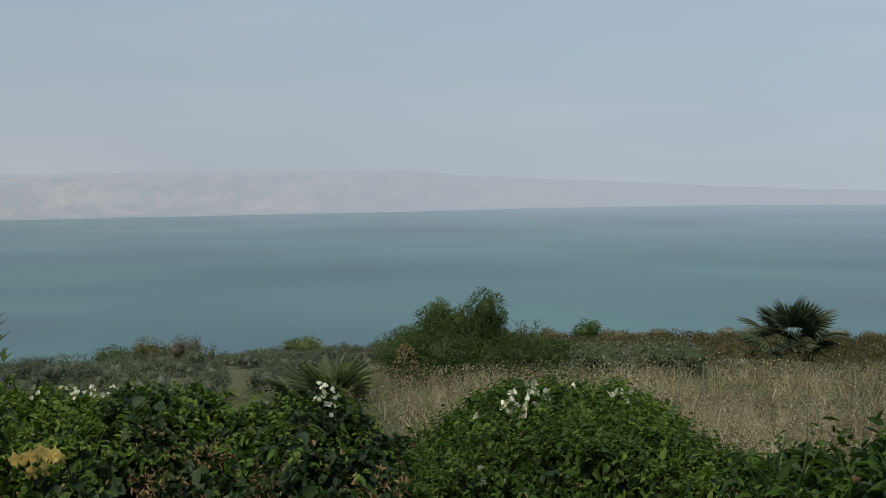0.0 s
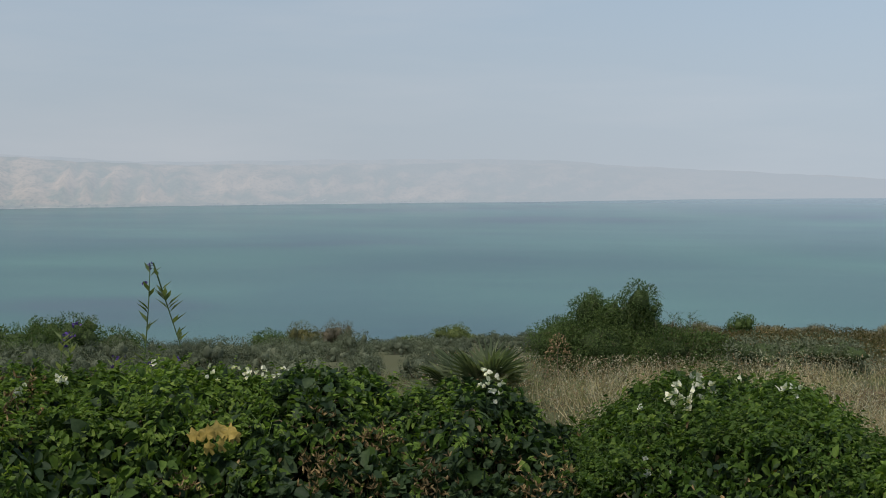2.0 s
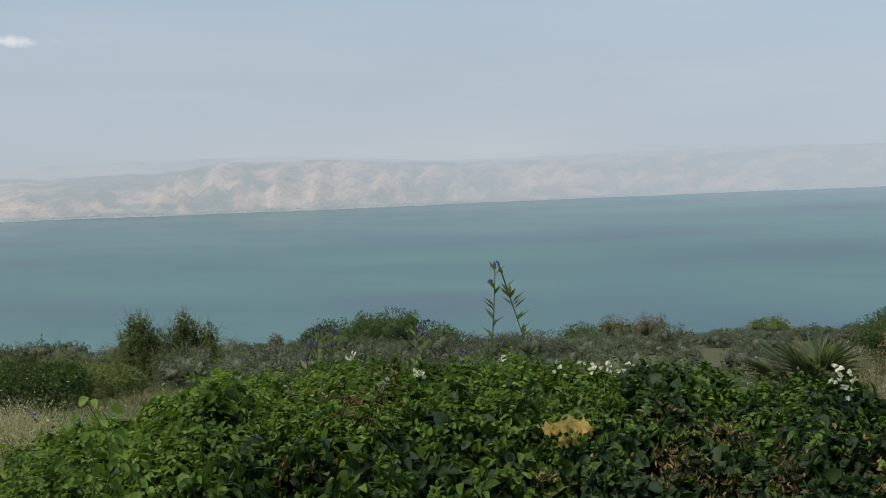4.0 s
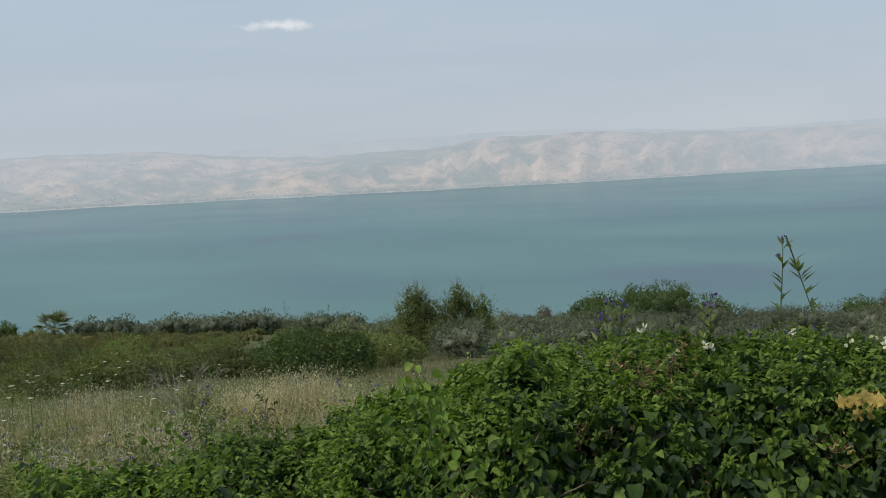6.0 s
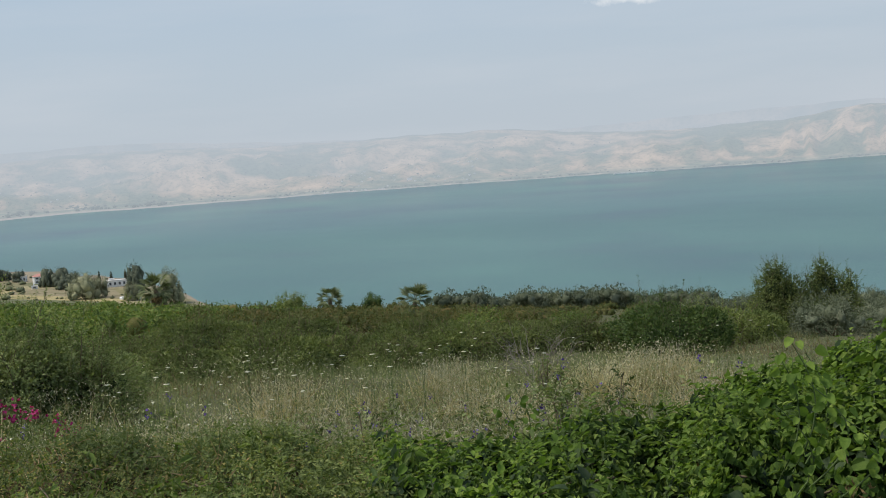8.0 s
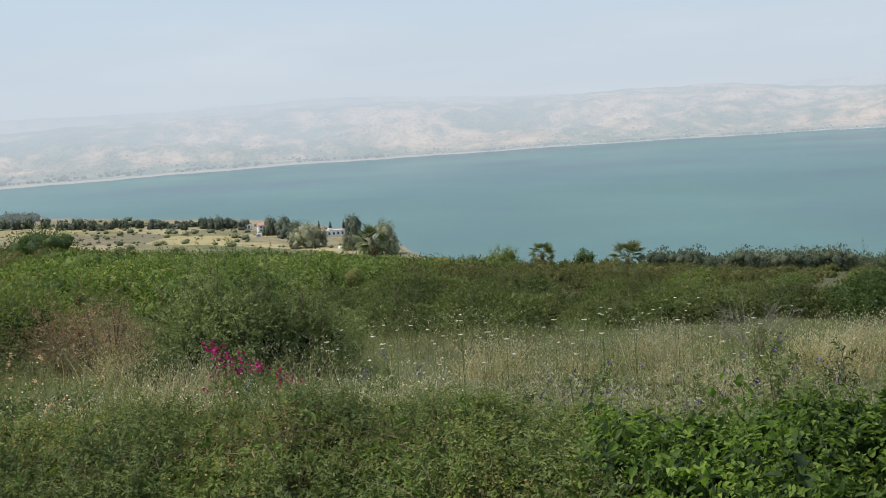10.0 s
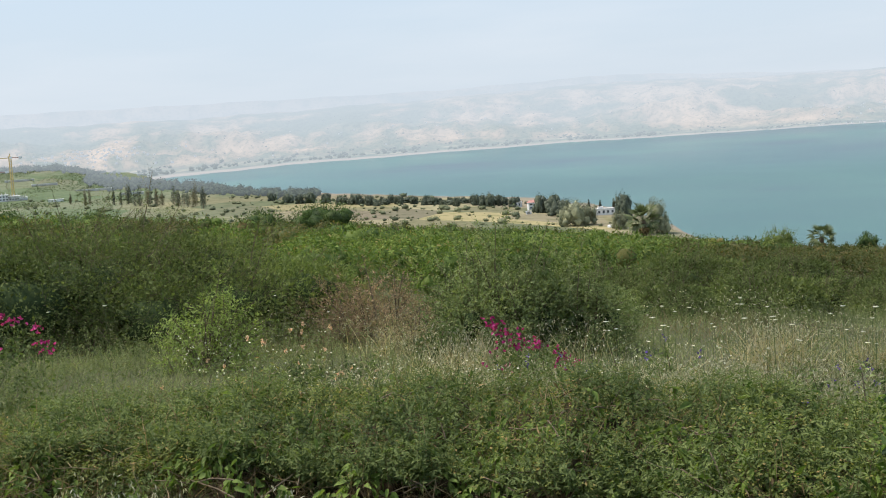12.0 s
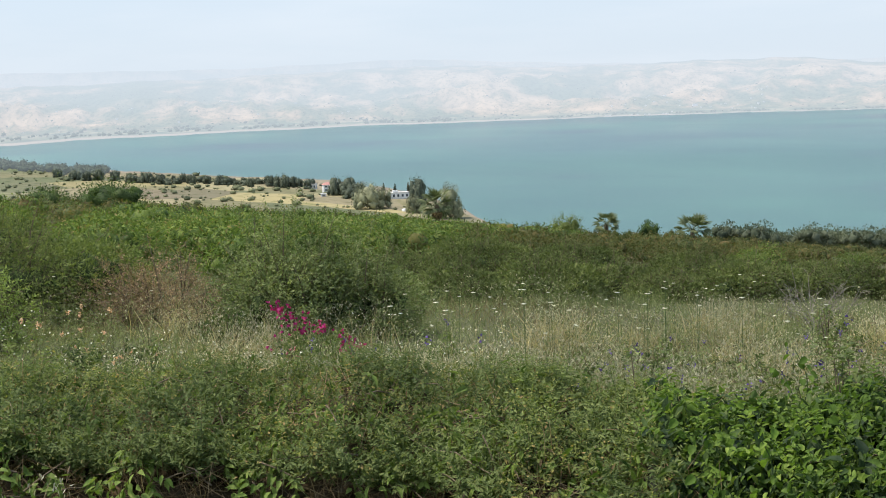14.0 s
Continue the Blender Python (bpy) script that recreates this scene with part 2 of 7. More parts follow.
M_CREST = leafy("pale_crest_leaf", [(0.0, (0.12, 0.12, 0.082)), (1.0, (0.22, 0.215, 0.155))], 0.3, see=0.1)
M_FARTREE = leafy("far_tree_leaf", [(0.0, (0.07, 0.088, 0.066)), (1.0, (0.125, 0.145, 0.108))], 0.1, see=0.0)
M_SCRUB = leafy("scrub_leaf", [(0.0, (0.1, 0.118, 0.07)), (1.0, (0.16, 0.175, 0.1))], 0.02, see=0.0)
M_PLAINFRUIT = leafy("plain_fruit_tree_leaf", [(0.0, (0.1, 0.135, 0.06)), (1.0, (0.16, 0.2, 0.09))], 0.02, see=0.0)
M_SILVER = leafy("silvery_tree_leaf", [(0.0, (0.19, 0.205, 0.13)), (1.0, (0.29, 0.3, 0.2))], 0.2, see=0.0)
M_WHITE = leafy("white_bract", [(0.0, (0.62, 0.62, 0.55)), (1.0, (0.82, 0.82, 0.78))], 3.0, see=0.3)
M_PINK = leafy("magenta_bract", [(0.0, (0.3, 0.022, 0.12)), (1.0, (0.54, 0.07, 0.28))], 3.0, see=0.3)
M_ORANGE = leafy("orange_petal", [(0.0, (0.66, 0.36, 0.2)), (0.5, (0.72, 0.48, 0.33)), (1.0, (0.75, 0.55, 0.46))], 3.0, see=0.2)
M_PURPLE = leafy("violet_petal", [(0.0, (0.07, 0.045, 0.22)), (1.0, (0.16, 0.1, 0.38))], 3.0, see=0.2)
M_STEM = grainy("woody_stem", (0.1, 0.075, 0.045), (0.2, 0.155, 0.1), 9.0)
M_TWIG = grainy("bare_grey_twig", (0.16, 0.14, 0.115), (0.3, 0.265, 0.22), 9.0)
M_GSTEM = grainy("green_stem", (0.06, 0.1, 0.03), (0.11, 0.15, 0.05), 9.0)
# near-black colour in place of the shade between the hedge's leaves
M_HEDGE_SHADE = grainy("hedge_heart", (0.018, 0.024, 0.011), (0.036, 0.04, 0.02), 5.0, bump=0.6)
# brown litter, with the shade at the bank's front put into its colour
M_LITTER_SHADE = grainy("brown_litter_shade", (0.045, 0.034, 0.02), (0.12, 0.088, 0.052), 12.0, rough=1.0, spec=0.0, bump=0.8)
# dark green that paints the shade inside bushes and near crowns
M_CROWN_SHADE = grainy("inner_foliage", (0.042, 0.06, 0.026), (0.078, 0.105, 0.044), 7.0, rough=1.0, spec=0.0, bump=0.8)
M_PLASTER = grainy("white_plaster", (0.68, 0.67, 0.63), (0.8, 0.79, 0.76), 0.7, bump=0.1)
M_ROOF = grainy("red_roof_tile", (0.42, 0.2, 0.17), (0.55, 0.3, 0.25), 1.0)
M_GLASS = grainy("dark_window", (0.05, 0.06, 0.07), (0.09, 0.1, 0.11), 1.0, rough=0.15, spec=0.5, bump=0)
M_CONC = grainy("pale_concrete", (0.5, 0.48, 0.44), (0.66, 0.64, 0.6), 0.4, bump=0.1)
M_CRANE = grainy("yellow_crane_paint", (0.6, 0.43, 0.17), (0.7, 0.53, 0.25), 0.5, rough=0.5, bump=0)
M_WPAINT = grainy("white_paint", (0.74, 0.74, 0.74), (0.82, 0.82, 0.82), 0.5, rough=0.4, bump=0)


def ground_material():
    m, n, l, b = shader("field_ground", 0.9, 0.1)
    big = noise_tex(n, l, 0.06, 5.0)
    mid = noise_tex(n, l, 0.9, 5.0)
    fine = noise_tex(n, l, 14.0, 4.0)
    near = mixrgb(n, l, mid.outputs["Fac"], (0.055, 0.066, 0.03), (0.105, 0.1, 0.052))
    slope = mixrgb(n, l, big.outputs["Fac"], near, (0.095, 0.095, 0.045))
    # the plain by the lake: parched fields with greener strips
    vor = n.new("ShaderNodeTexVoronoi")
    vor.inputs["Scale"].default_value = 0.015
    mp = n.new("ShaderNodeMapping")
    mp.inputs["Scale"].default_value = (1.0, 2.2, 1.0)
    mp.inputs["Rotation"].default_value = (0, 0, 0.35)
    g = n.new("ShaderNodeNewGeometry")
    l.new(g.outputs["Position"], mp.inputs["Vector"])
    l.new(mp.outputs[0], vor.inputs["Vector"])
    sepc = n.new("ShaderNodeSeparateColor")
    l.new(vor.outputs["Color"], sepc.inputs[0])
    fields = ramp(n, [(0.0, (0.36, 0.3, 0.15)), (0.25, (0.2, 0.18, 0.1)), (0.5, (0.13, 0.145, 0.075)), (0.72, (0.2, 0.165, 0.11)), (1.0, (0.32, 0.28, 0.16))])
    l.new(sepc.outputs[0], fields.inputs["Fac"])
    spots = noise_tex(n, l, 0.12, 5.0, 0.7)
    sr = ramp(n, [(0.5, (1, 1, 1)), (0.66, (0.5, 0.58, 0.45))])
    l.new(spots.outputs["Fac"], sr.inputs["Fac"])
    plain = mixrgb(n, l, 1.0, fields.outputs[0], sr.outputs[0], "MULTIPLY")
    sp = n.new("ShaderNodeSeparateXYZ")
    l.new(g.outputs["Position"], sp.inputs[0])
    low = n.new("ShaderNodeMapRange")
    low.inputs["From Min"].default_value, low.inputs["From Max"].default_value = -30.0, -38.0
    l.new(sp.outputs["Z"], low.inputs["Value"])
    # the green farm land in the west-most corner of the plain
    xx = n.new("ShaderNodeMapRange")
    xx.inputs["From Min"].default_value, xx.inputs["From Max"].default_value = 150.0, 80.0
    l.new(sp.outputs["Y"], xx.inputs["Value"])
    # and all that lies beyond a kilometre
    beyond = n.new("ShaderNodeMapRange")
    beyond.inputs["From Min"].default_value, beyond.inputs["From Max"].default_value = -820.0, -960.0
    l.new(sp.outputs["X"], beyond.inputs["Value"])

    def either(p, q):
        t = n.new("ShaderNodeMath")
        t.operation = "MAXIMUM"
        l.new(p, t.inputs[0])
        l.new(q, t.inputs[1])
        return t.outputs[0]

    green = mixrgb(n, l, sepc.outputs[1], (0.12, 0.16, 0.08), (0.2, 0.2, 0.125))
    green = mixrgb(n, l, 1.0, green, sr.outputs[0], "MULTIPLY")
    plain = mixrgb(n, l, either(xx.outputs[0], beyond.outputs[0]), plain, green)
    col = mixrgb(n, l, either(low.outputs[0], beyond.outputs[0]), slope, plain)
    shore = n.new("ShaderNodeMapRange")
    shore.inputs["From Min"].default_value, shore.inputs["From Max"].default_value = LAKE_Z + 0.7, LAKE_Z + 0.3
    l.new(sp.outputs["Z"], shore.inputs["Value"])
    col = mixrgb(n, l, shore.outputs[0], col, (0.27, 0.225, 0.165))
    l.new(col, b.inputs["Base Color"])
    bp = n.new("ShaderNodeBump")
    bp.inputs["Strength"].default_value = 0.5
    l.new(fine.outputs["Fac"], bp.inputs["Height"])
    l.new(bp.outputs[0], b.inputs["Normal"])
    return m


def water_material():
    m, n, l, b = shader("lake_water", 0.3, 0.14)
    big = noise_tex(n, l, 0.0035, 5.0, 0.55)
    r = ramp(n, [(0.34, (0.046, 0.09, 0.108)), (0.42, (0.046, 0.12, 0.114)), (0.66, (0.056, 0.148, 0.128))])
    l.new(big.outputs["Fac"], r.inputs["Fac"])
    streak = noise_tex(n, l, 0.0062, 7.0, 0.6, stretch=(0.7, 1.25, 1.0))
    sr = ramp(n, [(0.36, (0.76, 0.82, 0.89)), (0.46, (0.9, 0.94, 0.96)), (0.53, (1.0, 1.0, 1.0)), (0.66, (1.22, 1.17, 1.12))])
    l.new(streak.outputs["Fac"], sr.inputs["Fac"])
    wind = noise_tex(n, l, 0.0027, 4.0, 0.5, stretch=(1.0, 0.55, 1.0))
    wr = ramp(n, [(0.36, (0.82, 0.85, 0.95)), (0.44, (1.0, 1.0, 1.0)), (0.6, (1.04, 1.07, 1.0))])
    l.new(wind.outputs["Fac"], wr.inputs["Fac"])
    water_col = mixrgb(n, l, 1.0, r.outputs[0], sr.outputs[0], "MULTIPLY")
    l.new(mixrgb(n, l, 1.0, water_col, wr.outputs[0], "MULTIPLY"), b.inputs["Base Color"])
    wv = noise_tex(n, l, 0.8, 5.0, 0.6)
    bp = n.new("ShaderNodeBump")
    bp.inputs["Strength"].default_value, bp.inputs["Distance"].default_value = 0.3, 0.35
    l.new(wv.outputs["Fac"], bp.inputs["Height"])
    l.new(bp.outputs[0], b.inputs["Normal"])
    # the sky mirrored where the view grazes the surface
    lw = n.new("ShaderNodeLayerWeight")
    gr = ramp(n, [(0.945, (0, 0, 0)), (0.972, (0.22, 0.22, 0.22)), (0.98, (0.4, 0.4, 0.4)), (0.987, (0.62, 0.62, 0.62)), (0.9905, (0.9, 0.9, 0.9))])
    l.new(lw.outputs["Facing"], gr.inputs["Fac"])
    gl = n.new("ShaderNodeBsdfGlossy")
    gl.inputs["Roughness"].default_value = 0.04
    gl.inputs["Color"].default_value = (0.86, 0.94, 1.0, 1)
    mx = n.new("ShaderNodeMixShader")
    l.new(gr.outputs[0], mx.inputs["Fac"])
    l.new(b.outputs[0], mx.inputs[1])
    l.new(gl.outputs[0], mx.inputs[2])
    l.new(mx.outputs[0], n["Material Output"].inputs["Surface"])
    return m


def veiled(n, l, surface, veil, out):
    """Haze put into the surface as a blue-grey glow that grows with distance."""
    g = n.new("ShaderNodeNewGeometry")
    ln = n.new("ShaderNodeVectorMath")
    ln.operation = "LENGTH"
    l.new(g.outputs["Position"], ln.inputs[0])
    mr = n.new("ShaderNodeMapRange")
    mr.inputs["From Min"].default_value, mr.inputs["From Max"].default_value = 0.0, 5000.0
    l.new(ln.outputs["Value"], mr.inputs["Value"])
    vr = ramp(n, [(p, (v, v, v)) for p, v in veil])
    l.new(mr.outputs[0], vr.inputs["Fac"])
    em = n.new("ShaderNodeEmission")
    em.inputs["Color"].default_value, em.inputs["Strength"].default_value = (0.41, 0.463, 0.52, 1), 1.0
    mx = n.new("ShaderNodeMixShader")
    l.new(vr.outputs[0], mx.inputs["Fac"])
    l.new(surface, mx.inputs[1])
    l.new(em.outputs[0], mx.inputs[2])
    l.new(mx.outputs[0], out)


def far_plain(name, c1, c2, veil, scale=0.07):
    """A distant tree belt or wall, with the haze before it mixed in as glow."""
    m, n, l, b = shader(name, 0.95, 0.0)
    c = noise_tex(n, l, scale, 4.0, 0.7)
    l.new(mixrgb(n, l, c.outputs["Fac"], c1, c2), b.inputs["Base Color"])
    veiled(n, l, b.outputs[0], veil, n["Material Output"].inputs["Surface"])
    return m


def hills_material(name, veil):
    """Distant range, kilometres off: scrub, bare tan slopes and small fields."""
    m, n, l, b = shader(name, 0.95, 0.0)
    uv = n.new("ShaderNodeUVMap")
    uv.uv_map = "slope"

    def tex(scale, detail, rough, stretch=(1, 1, 1)):
        mp = n.new("ShaderNodeMapping")
        mp.inputs["Scale"].default_value = stretch
        l.new(uv.outputs[0], mp.inputs["Vector"])
        t = n.new("ShaderNodeTexNoise")
        t.inputs["Scale"].default_value, t.inputs["Detail"].default_value, t.inputs["Roughness"].default_value = scale, detail, rough
        l.new(mp.outputs[0], t.inputs["Vector"])
        return t.outputs["Fac"]

    def math_node(kind, a, c):
        t = n.new("ShaderNodeMath")
        t.operation = kind
        for k, v in enumerate((a, c)):
            if isinstance(v, (int, float)):
                t.inputs[k].default_value = v
            else:
                l.new(v, t.inputs[k])
        return t.outputs[0]

    zone, mid, fine = tex(0.006, 3.0, 0.5), tex(0.024, 5.0, 0.6), tex(0.16, 4.0, 0.7)
    vor = n.new("ShaderNodeTexVoronoi")
    vor.inputs["Scale"].default_value = 0.022
    bent = n.new("ShaderNodeMapping")
    bent.inputs["Scale"].default_value, bent.inputs["Rotation"].default_value = (1.0, 1.5, 1.0), (0, 0, 0.25)
    l.new(uv.outputs[0], bent.inputs["Vector"])
    l.new(bent.outputs[0], vor.inputs["Vector"])
    cell = n.new("ShaderNodeSeparateColor")
    l.new(vor.outputs["Color"], cell.inputs[0])
    g = n.new("ShaderNodeNewGeometry")
    nz = n.new("ShaderNodeSeparateXYZ")
    l.new(g.outputs["Normal"], nz.inputs[0])
    steep = n.new("ShaderNodeMapRange")
    for k, v in (("From Min", 0.975), ("From Max", 0.87), ("To Min", 0.0), ("To Max", 0.04)):
        steep.inputs[k].default_value = v
    l.new(nz.outputs["Z"], steep.inputs["Value"])
    tone = math_node("ADD", math_node("MULTIPLY", zone, 0.58), math_node("MULTIPLY", mid, 0.42))
    tone = math_node("ADD", tone, math_node("MULTIPLY", math_node("SUBTRACT", cell.outputs[0], 0.5), 0.07))
    tone = math_node("ADD", tone, steep.outputs[0])
    # spurs lightened, gullies darkened: their relief shading is part of the colour
    spur = n.new("ShaderNodeUVMap")
    spur.uv_map = "spur"
    back = n.new("ShaderNodeSeparateXYZ")
    l.new(spur.outputs[0], back.inputs[0])
    tone = math_node("ADD", tone, math_node("MULTIPLY", math_node("SUBTRACT", back.outputs["X"], 2.0), 0.028))
    rise = n.new("ShaderNodeSeparateXYZ")
    l.new(uv.outputs[0], rise.inputs[0])
    crest = n.new("ShaderNodeMapRange")
    for k, v in (("From Min", 100.0), ("From Max", 300.0), ("To Min", 0.0), ("To Max", 0.06)):
        crest.inputs[k].default_value = v
    l.new(rise.outputs["Y"], crest.inputs["Value"])
    tone = math_node("SUBTRACT", tone, crest.outputs[0])
    r = ramp(n, [(0.4, (0.12, 0.15, 0.095)), (0.46, (0.2, 0.19, 0.118)), (0.51, (0.36, 0.26, 0.168)), (0.6, (0.56, 0.39, 0.255))])
    l.new(tone, r.inputs["Fac"])
    # bushes and trees dotted over the slopes, thicker in the green parts
    dots = math_node("ADD", fine, math_node("MULTIPLY", math_node("SUBTRACT", mid, 0.5), 0.25))
    dr = ramp(n, [(0.4, (0.4, 0.48, 0.42)), (0.5, (1.0, 1.0, 1.0))])
    l.new(dots, dr.inputs["Fac"])
    col = mixrgb(n, l, 0.8, r.outputs[0], dr.outputs[0], "MULTIPLY")
    # farmed strips along the foot of the slopes
    sp = n.new("ShaderNodeSeparateXYZ")
    l.new(g.outputs["Position"], sp.inputs[0])
    plain = n.new("ShaderNodeMapRange")
    plain.inputs["From Min"].default_value, plain.inputs["From Max"].default_value = LAKE_Z + 9.0, LAKE_Z + 2.6
    plain.inputs["To Max"].default_value = 0.85
    l.new(sp.outputs["Z"], plain.inputs["Value"])
    strips = ramp(n, [(0.42, (0.07, 0.1, 0.075)), (0.53, (0.13, 0.16, 0.1)), (0.6, (0.28, 0.26, 0.17)), (0.7, (0.48, 0.4, 0.28))])
    l.new(tex(0.022, 5.0, 0.66, (1, 4.5, 1)), strips.inputs["Fac"])
    col = mixrgb(n, l, plain.outputs[0], col, strips.outputs[0])
    beach = n.new("ShaderNodeMapRange")
    beach.inputs["From Min"].default_value, beach.inputs["From Max"].default_value = LAKE_Z + 1.3, LAKE_Z + 1.0
    l.new(sp.outputs["Z"], beach.inputs["Value"])
    sand = n.new("ShaderNodeMapRange")
    sand.inputs["From Min"].default_value, sand.inputs["From Max"].default_value = 0.4, 0.5
    coast = n.new("ShaderNodeMapRange")
    for k, v in (("From Min", 40 * 35.0), ("From Max", 66 * 35.0), ("To Min", -0.1), ("To Max", 0.14)):
        coast.inputs[k].default_value = v
    l.new(rise.outputs["X"], coast.inputs["Value"])
    l.new(math_node("ADD", tex(0.03, 3.0, 0.6, (1, 0.2, 1)), coast.outputs[0]), sand.inputs["Value"])
    col = mixrgb(n, l, math_node("MULTIPLY", beach.outputs[0], sand.outputs[0]), col, (0.36, 0.29, 0.23))
    l.new(col, b.inputs["Base Color"])
    # distance haze is laid over these colours as emission
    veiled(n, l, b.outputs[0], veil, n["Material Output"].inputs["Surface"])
    return m


M_GROUND, M_WATER = ground_material(), water_material()
# stops: how much of the surface the haze glow covers, by distance
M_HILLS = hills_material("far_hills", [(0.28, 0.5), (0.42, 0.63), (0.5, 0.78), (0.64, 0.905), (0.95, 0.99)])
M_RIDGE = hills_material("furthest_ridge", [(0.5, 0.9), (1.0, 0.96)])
FAR_HAZE = [(0.16, 0.1), (0.26, 0.3), (0.42, 0.63), (0.5, 0.78), (0.64, 0.9)]
# woods and walls across the water get the same painted haze
M_BELT = far_plain("far_woodland", (0.06, 0.08, 0.055), (0.11, 0.13, 0.085), FAR_HAZE)
M_FARWALL = far_plain("far_house_wall", (0.6, 0.56, 0.5), (0.8, 0.78, 0.74), FAR_HAZE)

# ---- tools for building ----
rng = np.random.default_rng(7)


def at(az, r):
    """Plan place from the bearing (degrees, to the left of +y) and the distance."""
    a = math.radians(az)
    return -r * math.sin(a), r * math.cos(a)


def link_mesh(name, verts, faces, mat, parent=None, label="", smooth=False):
    """faces: one array (n, k) or a list of such arrays."""
    me = bpy.data.meshes.new(name)
    groups = faces if isinstance(faces, list) else [faces]
    groups = [np.asarray(f, dtype=np.int32) for f in groups if len(f)]
    verts = np.asarray(verts, dtype=np.float32)
    me.vertices.add(len(verts))
    me.vertices.foreach_set("co", verts.ravel())
    loops = np.concatenate([f.ravel() for f in groups])
    me.loops.add(len(loops))
    me.loops.foreach_set("vertex_index", loops)
    sizes = np.concatenate([np.full(len(f), f.shape[1], dtype=np.int32) for f in groups])
    starts = np.concatenate([[0], np.cumsum(sizes)[:-1]]).astype(np.int32)
    me.polygons.add(len(sizes))
    me.polygons.foreach_set("loop_start", starts)
    if smooth or name in ("foliage", "leaf"):
        me.polygons.foreach_set("use_smooth", np.ones(len(sizes), dtype=bool))
    me.update(calc_edges=True)
    me.materials.append(mat)
    ob = new(name, me)
    if parent:
        ob.parent = parent
    if label:
        tagged(ob, label)
    return ob


def part(name, bm, mat, parent, label=""):
    me = bpy.data.meshes.new(name)
    bm.to_mesh(me)
    bm.free()
    me.materials.append(mat)
    ob = new(name, me)
    ob.parent = parent
    if label:
        tagged(ob, label)
    return ob


def share(name, data, parent, m=None):
    """Another object on a mesh that is already there."""
    ob = new(name, data)
    ob.parent = parent
    if m is not None:
        ob.matrix_local = m
    return ob


def empty(name, x, y, z, turn=0.0):
    ob = new(name)
    ob.empty_display_size = 0.2
    ob.matrix_world = pose(x, y, z, 0, 0, turn)
    return ob


def norm(v):
    return v / np.maximum(np.linalg.norm(v, axis=-1, keepdims=True), 1e-9)


# outlines: (x across, y along, z fold) and faces
LEAF_HEART = (np.array([(0, 0, 0), (-0.34, 0.02, 0.12), (-0.43, 0.3, 0.17), (-0.3, 0.68, 0.0), (0, 1, -0.2), (0.3, 0.68, -0.02), (0.43, 0.3, 0.13), (0.34, 0.02, 0.1), (0, 0.42, 0.02)]),
              np.array([(0, 8, 1), (1, 8, 2), (2, 8, 3), (3, 8, 4), (4, 8, 5), (5, 8, 6), (6, 8, 7), (7, 8, 0)]))
LEAF_FOLD = (np.array([(0, 0, 0), (-0.27, 0.08, 0.12), (-0.37, 0.4, 0.13), (-0.26, 0.76, -0.01), (0, 1, -0.2), (0.25, 0.76, -0.03), (0.36, 0.4, 0.1), (0.27, 0.08, 0.1)]), np.array([(0, 2, 1), (0, 3, 2), (0, 4, 3), (0, 5, 4), (0, 6, 5), (0, 7, 6)]))
LEAF_LANCE = (np.array([(0, 0, 0), (-0.19, 0.24, 0.08), (-0.15, 0.62, 0.05), (0, 1, -0.16), (0.14, 0.62, 0.03), (0.19, 0.24, 0.07)]), np.array([(0, 2, 1), (0, 3, 2), (0, 4, 3), (0, 5, 4)]))
LEAF_OVAL = (np.array([(0, 0, 0), (-0.26, 0.4, 0.07), (0, 1, -0.08), (0.26, 0.4, 0.07)]), np.array([(0, 2, 1), (0, 3, 2)]))
LEAF_SLIM = (np.array([(0, 0, 0), (-0.1, 0.4, 0.02), (0, 1, -0.1), (0.1, 0.4, 0.02)]), np.array([(0, 2, 1), (0, 3, 2)]))
LEAF_WISP = (np.array([(0, 0, 0), (-0.16, 0.4, 0.04), (0, 1, -0.08), (0.16, 0.4, 0.04)]), np.array([(0, 2, 1), (0, 3, 2)]))
LEAF_CLUMP = (np.array([(-0.5, 0, 0), (0.5, 0.05, 0.1), (0.35, 0.8, -0.1), (-0.3, 1, 0.05)]), np.array([(0, 1, 2), (0, 2, 3)]))
LEAF_HANG = (np.array([(0, 0, 0), (-0.26, 0.22, 0.12), (-0.22, 0.6, 0.05), (0, 1, -0.24), (0.21, 0.6, 0.0), (0.26, 0.22, 0.1)]), np.array([(0, 2, 1), (0, 3, 2), (0, 4, 3), (0, 5, 4)]))
LEAF_CURL = (np.array([(0, 0, 0), (-0.13, 0.25, 0.16), (-0.1, 0.6, 0.1), (0.05, 1, 0.3), (0.12, 0.6, 0.12), (0.13, 0.25, 0.14), (0, 0.45, -0.04)]), np.array([(0, 6, 1), (1, 6, 2), (2, 6, 3), (3, 6, 4), (4, 6, 5), (5, 6, 0)]))
BLADE = (np.array([(-0.5, 0, 0), (0.5, 0, 0), (0.36, 0.5, 0.1), (-0.36, 0.5, 0.1), (0, 1, 0.38)]), np.array([(0, 1, 2), (0, 2, 3), (3, 2, 4)]))


